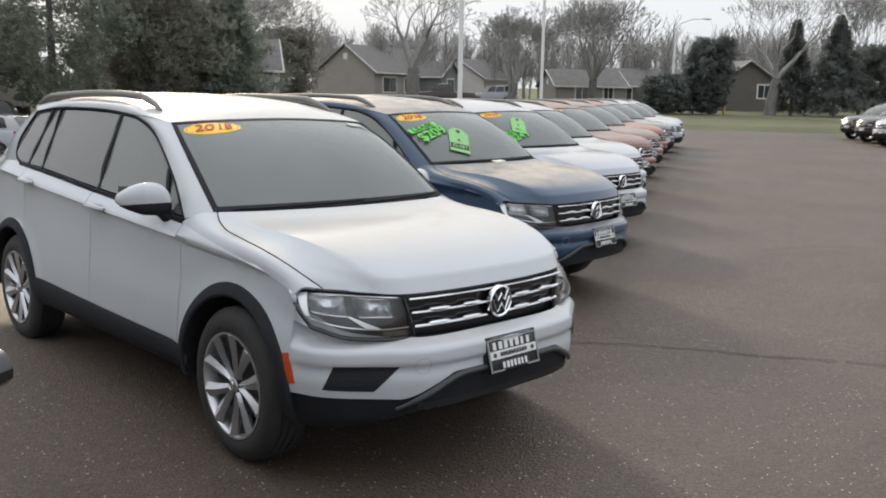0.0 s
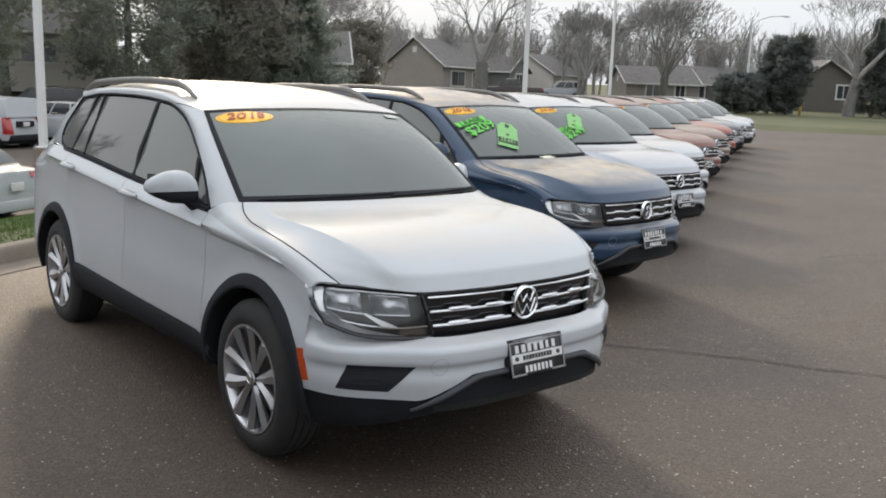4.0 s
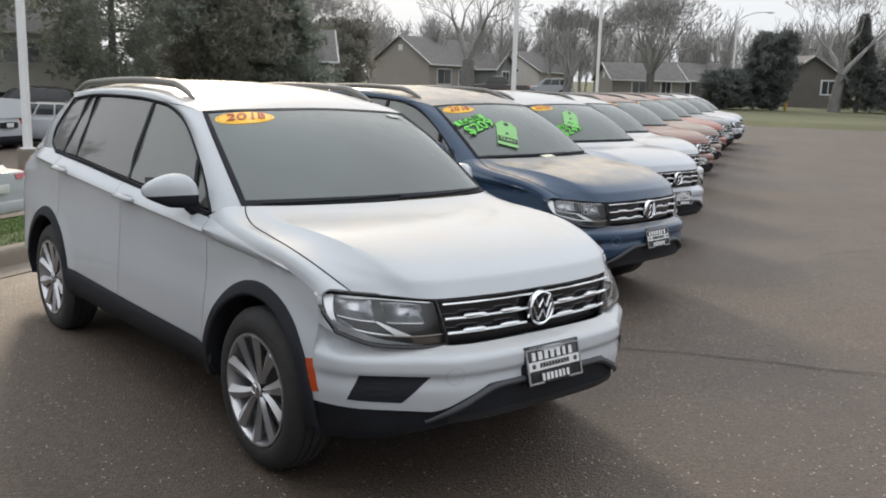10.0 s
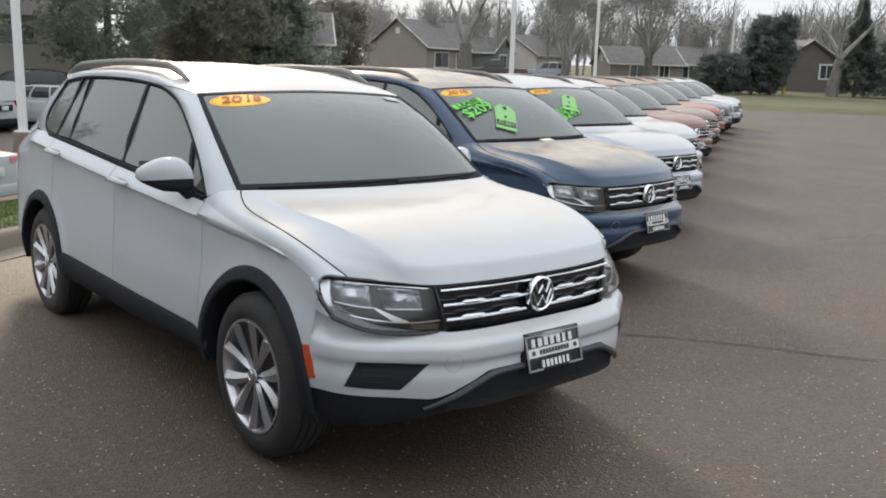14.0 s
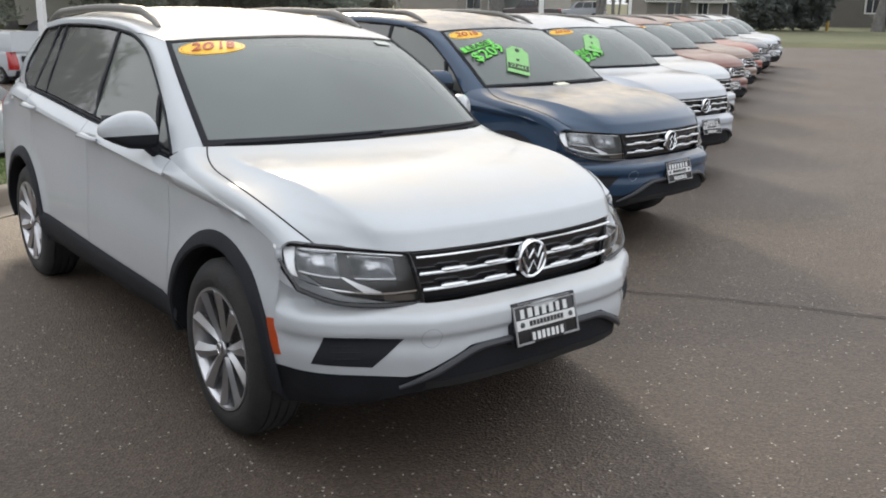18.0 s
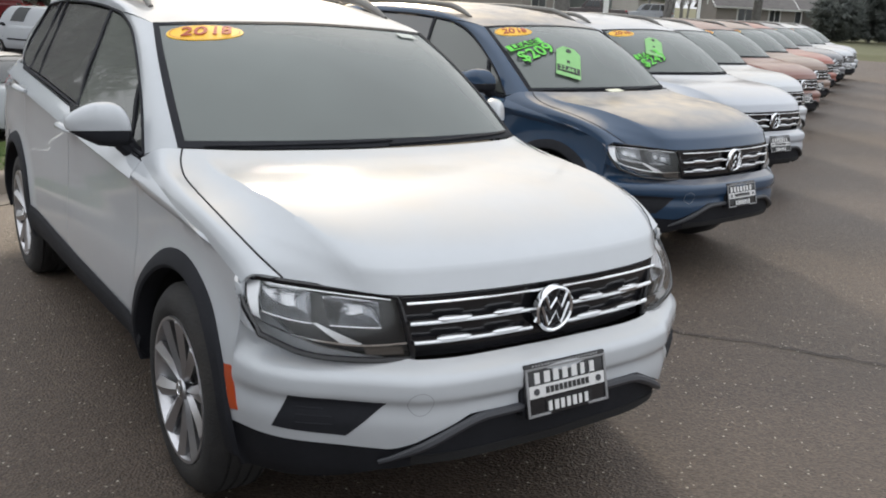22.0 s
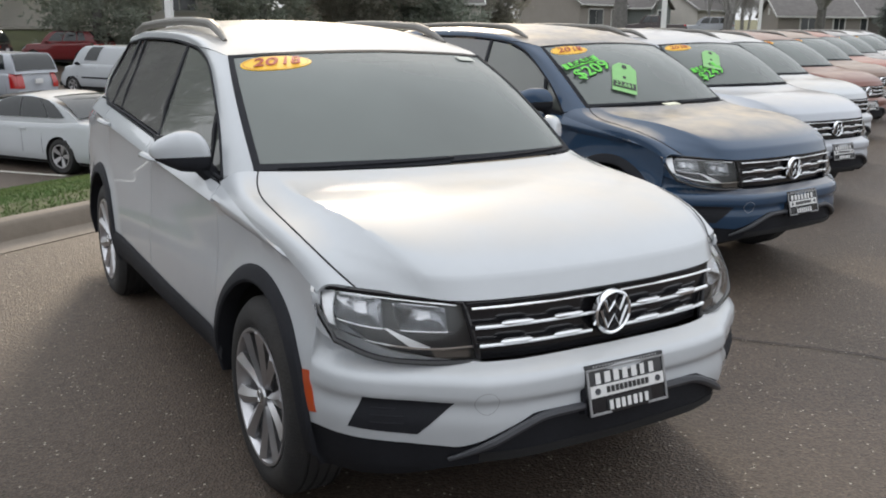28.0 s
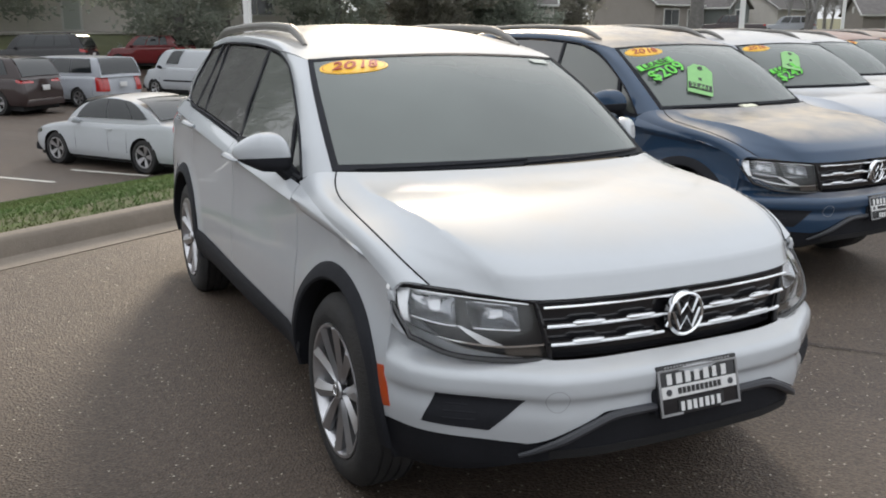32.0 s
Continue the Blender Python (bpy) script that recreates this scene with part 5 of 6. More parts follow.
def vehicle(name, label, mat, front, back, base, width, sill, deck, cabin, roof_z, wheel_r, panes, m, tail=REDLAMP, tail_box=None, mirror_z=None, glass_mat=DARKGLASS, spokes=5, rails=False, plate=True, trim=None, nose=0.66, round_nose=0.16, roof_arc=0.0):
    """A car from its outlines. front, back: ends on y (front axle at 0); deck: keys (y, z) of hood, belt and trunk;
    cabin: y of windshield foot, windshield head, rear head and rear foot; panes: y pairs of the side windows."""
    car = thing(name, label, "car" if "van" not in name else "van", "", m)
    half = width / 2
    deck_z = spline(*deck)
    length = back - front

    def plan(y):
        a = min(1, max(0, (y - front) / 0.70))
        b = min(1, max(0, (back - y) / 0.45))
        return half * (nose + (1 - nose) * math.sqrt(1 - (1 - a) ** 2)) * (0.86 + 0.14 * math.sqrt(1 - (1 - b) ** 2))

    def body(u, v):
        y = front + length * u
        w, zt = plan(y), deck_z(y)
        a = (v - 0.5) * 2
        s = abs(a)
        if s < 0.45:
            x = w * 0.90 * s / 0.45
            z = zt + 0.025 * (1 - (s / 0.45) ** 2)
        else:
            k = (s - 0.45) / 0.55
            prof = spline((0, 0.90), (0.12, 0.965), (0.35, 0.985), (0.60, 1.0), (0.85, 0.985), (1.0, 0.93))
            x = w * prof(k)
            z = zt + (sill - zt) * spline((0, 0), (0.12, 0.05), (1, 1))(k)
        f = smooth(0.6, 0.0, y - front)
        y += round_nose * f * min(1.5, abs(z - 0.50) / 0.34) ** 2
        y -= 0.07 * smooth(0.5, 0.0, back - y) * min(1.5, abs(z - 0.62) / 0.34) ** 2
        return Vector((math.copysign(x, a), y, z))
    arch = wheel_r * 1.13
    bm = grid(body, 96, 48, lambda c: abs(c.x) < half * 0.70 or all(math.hypot(c.y - q, c.z - wheel_r) > arch for q in (0.0, base)))
    for v in bm.verts:
        if abs(v.co.x) > half * 0.70 and any(e.is_boundary for e in v.link_edges):
            for q in (0.0, base):
                r = math.hypot(v.co.y - q, v.co.z - wheel_r)
                if arch - 0.03 < r < arch + 0.10 and v.co.z > sill + 0.01:
                    v.co.y, v.co.z = q + (v.co.y - q) * arch / r, wheel_r + (v.co.z - wheel_r) * arch / r
    for u in (0, 1):
        rim = [body(u, j / 48) for j in range(49)]
        mid = sum(rim, Vector((0, 0, 0))) / 49 + Vector((0, -0.02 if u == 0 else 0.02, 0))
        end = grid(lambda p, q: rim[round(q * 48)].lerp(Vector((mid.x, mid.y, rim[round(q * 48)].z)), p), 6, 48)
        merge(bm, end)
    part("body", bm, mat, car, sharp=40)
    part("underbody", box(-half * 0.86, front + 0.25, 0.16, half * 0.86, back - 0.2, sill + 0.08, 0.03), UNDER, car)
    part("front_bumper", box(-half * 0.80, front - 0.03, sill - 0.02, half * 0.80, front + 0.25, sill + 0.16, 0.05), trim or PLASTIC, car)
    part("rear_bumper", box(-half * 0.86, back - 0.25, sill - 0.02, half * 0.86, back + 0.04, sill + 0.20, 0.05), trim or mat, car)
    f0, f1, r1, r0 = cabin
    tuck = 0.80

    def shell(y, k, out=0.0):
        """Half width of the cabin at the share k of its height."""
        return (plan(min(max(y, front + 0.6), back - 0.5)) * (0.93 - (0.93 - tuck) * k ** 1.2)) + out

    def cab(u, v):
        a = (u - 0.5) * 2
        s = abs(a)
        k = 1.0 if s < 0.5 else 1 - (s - 0.5) / 0.5
        yl = f0 + (r0 - f0) * v
        yt = f1 + (r1 - f1) * v
        y = yl + (yt - yl) * k
        zb = deck_z(yl) - 0.02
        z = zb + (roof_z - roof_arc * (2 * v - 1) ** 2 - zb) * math.sin(min(1, k) * math.pi / 2) ** 0.9
        x = shell(y, k)
        if s < 0.5:
            x = shell(y, 1) * (s / 0.5)
            z = roof_z + 0.05 * (1 - (s / 0.5) ** 2) * math.sin(math.pi * (0.12 + 0.76 * v)) - roof_arc * (2 * v - 1) ** 2
        return Vector((math.copysign(x, a), y, z))
    bm = grid(cab, 28, 20)
    for v_end in (0, 1):
        ring = [cab(i / 28, v_end) for i in range(29)]
        vs = [bm.verts.new(p) for p in ring]
        bm.faces.new(vs)
    part("cabin", bm, mat, car, sharp=40)

    def ends(yb, yt, lift):
        zb, zt = deck_z(yb), roof_z - 0.02

        def fn(u, v):
            a = 2 * u - 1
            k = 0.06 + 0.86 * v
            y = yb + (yt - yb) * k
            d = Vector((0, -(roof_z - zb), (yt - yb))).normalized() * lift if yt > yb else Vector((0, (roof_z - zb), (yb - yt))).normalized() * lift
            return Vector((a * (shell(y, k) - 0.05), y, zb + (zt - zb) * math.sin(k * math.pi / 2) ** 0.9)) + d + Vector((0, 0, 0.02 * (1 - a * a)))
        return grid(fn, 10, 6)
    part("windshield", solid(ends(f0, f1, 0.012), 0.006, lambda c: Vector((0, -1, 1))), glass_mat, car)
    if name != "cargo_van":
        part("rear_window", solid(ends(r0, r1, 0.012), 0.006, lambda c: Vector((0, 1, 0.6))), glass_mat, car)
    for y0, y1 in panes:
        for s in (-1, 1):
            def fn(u, v, s=s):
                k = 0.10 + 0.72 * v
                share = (y0 + (y1 - y0) * u - f0) / (r0 - f0)
                yl = f0 + (r0 - f0) * share
                yt = f1 + (r1 - f1) * share
                y = yl + (yt - yl) * k
                zb = deck_z(yl)
                return Vector((s * (shell(y, k) + 0.014), y, zb + (roof_z - roof_arc * (2 * share - 1) ** 2 - zb) * math.sin(k * math.pi / 2) ** 0.9))
            part("side_window", solid(grid(fn, 8, 6), 0.008, lambda c: Vector((s, 0, 0))), glass_mat, car)
    for ys in (f0 + 0.30, (f1 + r1) / 2 - 0.10, r1 - 0.10):
        for s in (-1, 1):
            part("door_seam", tube([(s * plan(ys) * f, ys, deck_z(ys) + (sill + 0.08 - deck_z(ys)) * k) for k, f in ((0.10, 0.955), (0.30, 0.985), (0.60, 1.0), (0.9, 0.99))], 0.005, 4), LINER, car)
    for y in (0.0, base):
        for s in (-1, 1):
            part("wheel_well", lathe([(-0.26 * s, 0.0), (-0.26 * s, arch * 0.99), (-0.012 * s, arch * 0.99)], 32, None, Matrix.Translation((s * half, y, wheel_r))), LINER, car)
            simple_wheel(car, s * (half - 0.115), y, wheel_r, s, spokes)

    def on_body(u0, u1, k0, k1, s):
        """A patch that follows the body's skin, 5 mm proud."""
        def fn(u, v):
            p = body(u0 + (u1 - u0) * u, 0.5 + s * 0.5 * (0.45 + 0.55 * (k0 + (k1 - k0) * v)))
            return p + Vector((0.006 * s, -0.006 if u0 < 0.5 else 0.006, 0.002))
        return solid(grid(fn, 10, 6), 0.004, lambda c: Vector((s, -1 if u0 < 0.5 else 1, 0)))
    for s in (-1, 1):
        xa = plan(front + 0.1)
        part("headlight", on_body(0.0, 0.095, 0.10, 0.36, s), REFLECTOR, car, "clear headlight")
        part("lamp_pocket", on_body(0.012, 0.075, 0.16, 0.32, s), LAMPDARK, car)
        tb = tail_box or (0.30, 0.16, 0.16)
        zt = deck_z(back - 0.1) - 0.06
        k_end = 0.06 + (tb[1] + tb[2] - 0.12) / (zt + 0.06 - sill)

        def on_tail(u, v, s=s, k_end=k_end, reach=tb[0] / (half * 0.86)):
            p = body(1.0, 0.5 + s * 0.5 * (0.45 + 0.55 * (0.06 + (k_end - 0.06) * v)))
            return Vector((p.x * (1 - reach * u), p.y + 0.008 + 0.02 * u, p.z))
        part("tail_light", solid(grid(on_tail, 6, 6), 0.006, lambda c: Vector((0, 1, 0))), tail, car, "red tail light")
        part("tail_light_side", on_body(0.95, 1.0, 0.06, 0.06 + (tb[1] + tb[2] - 0.12) / (zt + 0.06 - sill), s), tail, car, "red tail light wrapping the corner")
        mz = mirror_z or deck_z(f0) + 0.06
        part("mirror", tube([(s * (half - 0.06), f0 + 0.42, mz - 0.05), (s * (half + 0.05), f0 + 0.40, mz), (s * (half + 0.16), f0 + 0.42, mz + 0.01)], [0.03, 0.075, 0.05], 10, None, flat=0.9), trim or mat, car)
        for yh in (f1 + 0.50, f1 + 1.35):
            if yh < r1 - 0.2:
                part("door_handle", box(s * (half - 0.005) - 0.012, yh - 0.09, deck_z(yh) - 0.14, s * (half - 0.005) + 0.012, yh + 0.09, deck_z(yh) - 0.11, 0.008), mat, car)
    part("grille", box(-half * 0.55, front - 0.012, sill + 0.20, half * 0.55, front + 0.20, deck_z(front + 0.2) - 0.10, 0.03), GLOSSBLACK, car)
    if plate:
        part("rear_plate", box(-0.16, back + 0.02, deck_z(back - 0.1) - 0.36, 0.16, back + 0.052, deck_z(back - 0.1) - 0.20, 0.006), PLATEWHITE, car)
    if rails:
        for s in (-1, 1):
            part("roof_rail", tube([(s * half * 0.70, f1 + 0.25 + (r1 - f1 - 0.4) * i / 8, roof_z + 0.01 + 0.06 * min(1, math.sin(math.pi * i / 8) * 3)) for i in range(9)], 0.018, 6), GLOSSBLACK, car)
    return car


def heading(fx, fy, x, y, z):
    """Stands a vehicle with its front axle at (x, y), nose along (fx, fy)."""
    return Matrix.Translation((x, y, z)) @ Matrix.Rotation(math.atan2(fx, -fy), 4, "Z")

# ---- trees ----
BARK = material("grey_bark", (0.15, 0.143, 0.137), rough=0.95, vary=0.25, scale=4, bump=0.4, bump_scale=20)
# twigs paler than the bark: distance haze put into their colour
HAZED_TWIGS = material("haze_paled_twigs", (0.27, 0.262, 0.255), rough=0.95, vary=0.2, scale=4)
# needle colours far paler than foliage: the haze before them is painted in
NEEDLES = material("hazed_pine_needles", (0.27, 0.295, 0.25), rough=0.8, vary=0.35, scale=0.9)
NEEDLES_D = material("hazed_spruce_needles", (0.17, 0.185, 0.175), rough=0.85, vary=0.35, scale=0.9)
CEDAR = material("hazed_brown_cedar", (0.26, 0.25, 0.215), rough=0.9, vary=0.35, scale=1.2)


def leafy(mat):
    """Thin needles: half of the light goes through."""
    nt = mat.node_tree
    b = nt.nodes["Principled BSDF"]
    out = nt.nodes["Material Output"]
    thin = nt.nodes.new("ShaderNodeBsdfTranslucent")
    nt.links.new(b.inputs["Base Color"].links[0].from_socket, thin.inputs["Color"])
    mix = nt.nodes.new("ShaderNodeMixShader")
    mix.inputs[0].default_value = 0.5
    nt.links.new(b.outputs[0], mix.inputs[1])
    nt.links.new(thin.outputs[0], mix.inputs[2])
    nt.links.new(mix.outputs[0], out.inputs["Surface"])


for m in (NEEDLES, NEEDLES_D, CEDAR):
    leafy(m)


def raw_part(name, verts, faces, mat, parent=None, label="", shade=False):
    me = bpy.data.meshes.new(name)
    me.from_pydata(verts, [], faces)
    me.materials.append(mat)
    if shade:
        for p in me.polygons:
            p.use_smooth = True
    ob = new(name, me)
    ob.parent = parent
    if label:
        ob["label"] = label
    return ob


def bough(verts, faces, a, b, ra, rb_, sides):
    d = (b - a).normalized()
    s = d.cross(Vector((0.3, 0.2, 1))).normalized()
    t = d.cross(s)
    n = len(verts)
    for p, r in ((a, ra), (b, rb_)):
        for k in range(sides):
            q = 2 * math.pi * k / sides
            verts.append(p + s * (math.cos(q) * r) + t * (math.sin(q) * r))
    for k in range(sides):
        faces.append((n + k, n + (k + 1) % sides, n + sides + (k + 1) % sides, n + sides + k))


def bare_tree(label, height, spread, trunk_r, fork, seed, x, y, z, depth=6, stems=1, droop=0.0, name="tree", wide=1.3):
    """A leafless tree: trunk, forking limbs and fine twigs."""
    rng = random.Random(seed)
    tree = thing(name, label, "tree", "", Matrix.Translation((x, y, z)))
    tv, tf, cv, cf = [], [], [], []

    def grow(p, d, length, r, level):
        steps = 3 if level < 3 else 2
        for _ in range(steps):
            d = (d + Vector((rng.uniform(-1, 1), rng.uniform(-1, 1), rng.uniform(-0.5, 0.9))) * (0.11 + 0.03 * level if level else 0.045)).normalized()
            q = p + d * (length / steps)
            r2 = max(r * 0.86, 0.011)
            (bough(tv, tf, p, q, r, r2, 10) if level == 0 else bough(cv, cf, p, q, r, r2, 6 if level < 3 else 3))
            p, r = q, r2
        if level >= depth:
            return
        n = rng.choice((2, 3, 3) if level > 0 else (3, 4, 5))
        turn = rng.uniform(0, 6.28)
        for k in range(n):
            side = d.cross(Vector((0.1, 0.3, 1) if abs(d.z) < 0.95 else (1, 0.2, 0))).normalized()
            up = d.cross(side)
            a = turn + k * 6.28 / n + rng.uniform(-0.5, 0.5)
            lean = rng.uniform(0.35, 0.85) * spread
            nd = (d + (side * math.cos(a) + up * math.sin(a)) * lean + Vector((0, 0, 0.10 - droop * level * 0.05))).normalized()
            grow(p, nd, length * rng.uniform(0.62, 0.84), r * rng.uniform(0.52, 0.72), level + 1)
    for k in range(stems):
        d0 = Vector((rng.uniform(-0.3, 0.3), rng.uniform(-0.3, 0.3), 1)).normalized() if stems > 1 else Vector((0.02, 0.01, 1))
        grow(Vector((0, 0, -0.2)), d0, fork, trunk_r / stems ** 0.5, 0)
    top = max(v.z for v in cv)
    k = height / top
    for v in tv + cv:
        v.z *= k
        v.x *= wide * (0.5 + 0.5 * k)
        v.y *= wide * (0.5 + 0.5 * k)
    raw_part("trunk", tv, tf, BARK, tree, shade=True)
    raw_part("crown", cv, cf, HAZED_TWIGS, tree, "bare grey twigs paled by haze in their colour")
    return tree


def conifer(label, height, radius, seed, x, y, z, mat, low=0.08, pointed=1.0, clumps=5000, size=0.26, name="conifer"):
    """An evergreen: a tapered trunk, whorls of limbs and a crown of many small needle sprays."""
    rng = random.Random(seed)
    tree = thing(name, label, "tree", "", Matrix.Translation((x, y, z)))
    tv, tf, cv, cf = [], [], [], []
    bough(tv, tf, Vector((0, 0, -0.3)), Vector((0, 0, height * 0.5)), height * 0.022, height * 0.013, 10)
    bough(tv, tf, Vector((0, 0, height * 0.5)), Vector((0, 0, height * 0.98)), height * 0.013, 0.02, 8)
    raw_part("trunk", tv, tf, BARK, tree, shade=True)
    limbs = []
    n_limbs = 110
    for k in range(n_limbs):
        h = low + (0.98 - low) * (k / n_limbs) ** 0.9
        a = k * 2.4 + rng.uniform(-0.4, 0.4)
        shape = (1 - h) ** pointed if pointed >= 1 else math.sin(math.pi * min(1, 0.15 + 0.85 * (1 - h))) ** 0.6
        reach = radius * max(0.06, shape) * rng.uniform(0.62, 1.15)
        limbs.append((h * height, a, reach))
        e = Vector((math.cos(a) * reach, math.sin(a) * reach, h * height + reach * rng.uniform(-0.12, 0.18)))
        bough(cv, cf, Vector((0, 0, h * height)), e, 0.035, 0.012, 4)
    for _ in range(clumps):
        hz, a, reach = rng.choice(limbs)
        f = rng.uniform(0.15, 1.0) ** 0.6
        spread = 0.30 * reach * (0.4 + 0.5 * f)
        c = Vector((math.cos(a) * reach * f + rng.gauss(0, spread * 0.5), math.sin(a) * reach * f + rng.gauss(0, spread * 0.5), hz + rng.gauss(0, 0.022 * height)))
        if c.z < 0.15:
            continue
        out = Vector((math.cos(a), math.sin(a), rng.uniform(-0.2, 0.6)))
        for _ in range(5):
            d = (out + Vector((rng.gauss(0, 0.7), rng.gauss(0, 0.7), rng.gauss(0, 0.6)))).normalized()
            s = d.cross(Vector((rng.gauss(0, 1), rng.gauss(0, 1), rng.gauss(0, 1)))).normalized()
            ln = size * rng.uniform(0.6, 1.4)
            w = ln * rng.uniform(0.10, 0.20)
            n = len(cv)
            cv.extend((c - s * w * 0.4, c + d * ln * 0.5 - s * w, c + d * ln, c + d * ln * 0.5 + s * w))
            cf.append((n, n + 1, n + 2, n + 3))
    raw_part("crown", cv, cf, mat, tree, "needle sprays with gaps between the limbs")
    return tree


# ---- houses ----
SIDING = material("taupe_siding", (0.27, 0.245, 0.225), rough=0.8, vary=0.06, scale=1.0, bump=0.1, bump_scale=12)
SIDING_G = material("grey_green_siding", (0.17, 0.185, 0.18), rough=0.8, vary=0.06, scale=1.0)
SIDING_D = material("dim_brown_siding", (0.12, 0.11, 0.10), rough=0.85, vary=0.08, scale=1.0)
SIDING_L = material("pale_siding", (0.60, 0.57, 0.53), rough=0.8, vary=0.06, scale=1.0)
SHINGLE = material("grey_shingles", (0.150, 0.140, 0.135), rough=0.95, vary=0.2, scale=2.5, bump=0.3, bump_scale=18)
TRIMWHITE = material("white_trim", (0.62, 0.62, 0.60), rough=0.6, vary=0.04, scale=3)
PANE = material("house_pane", (0.05, 0.055, 0.06), rough=0.08, spec=0.8)


def house(label, x, y, z, yaw, length, depth, eave, ridge, wall, roof_mat, windows=(), doors=(), name="house", gable_end=True):
    """A gabled house: ridge along its length (local x), front at local -y. windows, doors: (face, along, low, width, height)."""
    h = thing(name, label, "house", "", Matrix.Translation((x, y, z)) @ Matrix.Rotation(radians(yaw), 4, "Z"))
    hl, hd = length / 2, depth / 2
    t = 0.2
    part("wall", box(-hl, -hd, -0.8, hl, -hd + t, eave), wall, h)
    part("wall", box(-hl, hd - t, -0.8, hl, hd, eave), wall, h)
    for s in (-1, 1):
        bm = bmesh.new()
        outline = ((-hd + t, -0.8), (hd - t, -0.8), (hd - t, eave), (0, ridge - 0.08), (-hd + t, eave))
        a = [bm.verts.new((s * hl, p, q)) for p, q in outline]
        b = [bm.verts.new((s * (hl - t), p, q)) for p, q in outline]
        bm.faces.new(a)
        bm.faces.new(b)
        for k in range(5):
            bm.faces.new((a[k], a[(k + 1) % 5], b[(k + 1) % 5], b[k]))
        part("gable_wall", bm, wall, h)
        rake = part("rake_trim", tube([(s * (hl + 0.28), -hd - 0.35, eave - 0.20), (s * (hl + 0.28), 0, ridge + 0.02), (s * (hl + 0.28), hd + 0.35, eave - 0.20)], 0.09, 4), TRIMWHITE, h)
        if gable_end:
            part("gable_vent", box(s * hl - 0.05, -0.25, ridge - 1.5, s * hl + 0.05, 0.25, ridge - 0.9, 0.0), TRIMWHITE, h)
    for s in (-1, 1):
        def slope(u, v, s=s):
            return Vector(((2 * u - 1) * (hl + 0.35), s * (hd + 0.4) * (1 - v), eave - 0.18 + (ridge - eave + 0.26) * v))
        part("roof", solid(grid(slope, 6, 6), 0.16, lambda c: Vector((0, 0, 1))), roof_mat, h, smooth_shade=False)
        part("gutter", box(-hl - 0.33, s * (hd + 0.40) - 0.06, eave - 0.30, hl + 0.33, s * (hd + 0.40) + 0.06, eave - 0.16), TRIMWHITE, h)

    def stuck(kind, face, along, low, w, ht):
        if face in ("front", "back"):
            s = -1 if face == "front" else 1
            m = Matrix.Translation((along, s * hd, low)) @ Matrix.Rotation(0 if s < 0 else math.pi, 4, "Z")
        else:
            s = -1 if face == "left" else 1
            m = Matrix.Translation((s * hl, along, low)) @ Matrix.Rotation(radians(90 * s), 4, "Z")
        f = part(kind, box(-w / 2 - 0.1, -0.07, -0.1, w / 2 + 0.1, 0.03, ht + 0.1, 0.0, None, m), TRIMWHITE, h)
        if kind == "window":
            for q in (-1, 1):
                part("pane", box(q * w / 4 - w / 4 + 0.04, -0.085, 0.03, q * w / 4 + w / 4 - 0.04, -0.066, ht - 0.03, 0.0, None, m), PANE, f)
        else:
            part("panel", box(-w / 2 + 0.03, -0.085, 0.0, w / 2 - 0.03, -0.066, ht - 0.02, 0.0, None, m), SIDING_L if w > 1.5 else PALE_PAPER, f)
    for a in windows:
        stuck("window", *a)
    for a in doors:
        stuck("door", *a)
    return h

# ---- the row of suvs, nose to the driveway ----
# the lot falls a little towards its drain, and the car leans with it
CAR1 = pose(3.0245, 3.4568, 0.0024, -0.429, 0.433, -0.709)
base_car, ws_fn = suv(WHITE, "white compact suv with a yellow year sticker and dealer plate", CAR1)
CUP = MATS["handle_shadow_cup"]


def repaint(car, mat):
    for o in car.children_recursive:
        if o.type == "MESH" and o.material_slots and o.data.materials[0] in (WHITE, CUP):
            o.material_slots[0].link = "OBJECT"
            o.material_slots[0].material = mat
    return car


ROW_CARS = (
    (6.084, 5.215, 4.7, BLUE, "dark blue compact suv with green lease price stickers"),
    (8.815, 6.798, 0.9, WHITE_B, "silver-white compact suv with a green lease sticker"),
    (11.50, 8.55, 0.6, WHITE, "white compact suv in the display row"),
    (14.28, 10.15, 1.3, COPPER, "copper-red compact suv with a yellow year sticker"),
    (17.15, 11.79, 0.4, TAUPE, "taupe-brown compact suv in the display row"),
    (19.83, 13.34, 0.8, ORANGE, "orange-red compact suv in the display row"),
    (22.74, 14.91, 0.2, GREY, "dark grey compact suv in the display row"),
    (25.61, 16.35, 0.7, WHITE, "white compact suv in the display row"),
    (28.38, 17.94, 0.4, WHITE_B, "silver-white compact suv that ends the display row"),
)
row = []
for bx, by, yaw, mat, lab in ROW_CARS:
    c = copy_thing(base_car, pose(bx, by, lawn_z(0, Vector((bx, by, 0)).dot(ROW)), 0, 0, yaw))
    c["label"] = lab
    row.append(repaint(c, mat))


def slab(x0, y0, x1, y1, cut=0.0, thick=0.002):
    """A thin card with clipped upper corners."""
    bm = bmesh.new()
    out = [(x0, y0), (x1, y0), (x1, y1 - cut), (x1 - cut, y1), (x0 + cut, y1), (x0, y1 - cut)] if cut else [(x0, y0), (x1, y0), (x1, y1), (x0, y1)]
    lo = [bm.verts.new((x, y, 0)) for x, y in out]
    hi = [bm.verts.new((x, y, thick)) for x, y in out]
    bm.faces.new(hi)
    for k in range(len(out)):
        bm.faces.new((lo[k], lo[(k + 1) % len(out)], hi[(k + 1) % len(out)], hi[k]))
    return bm


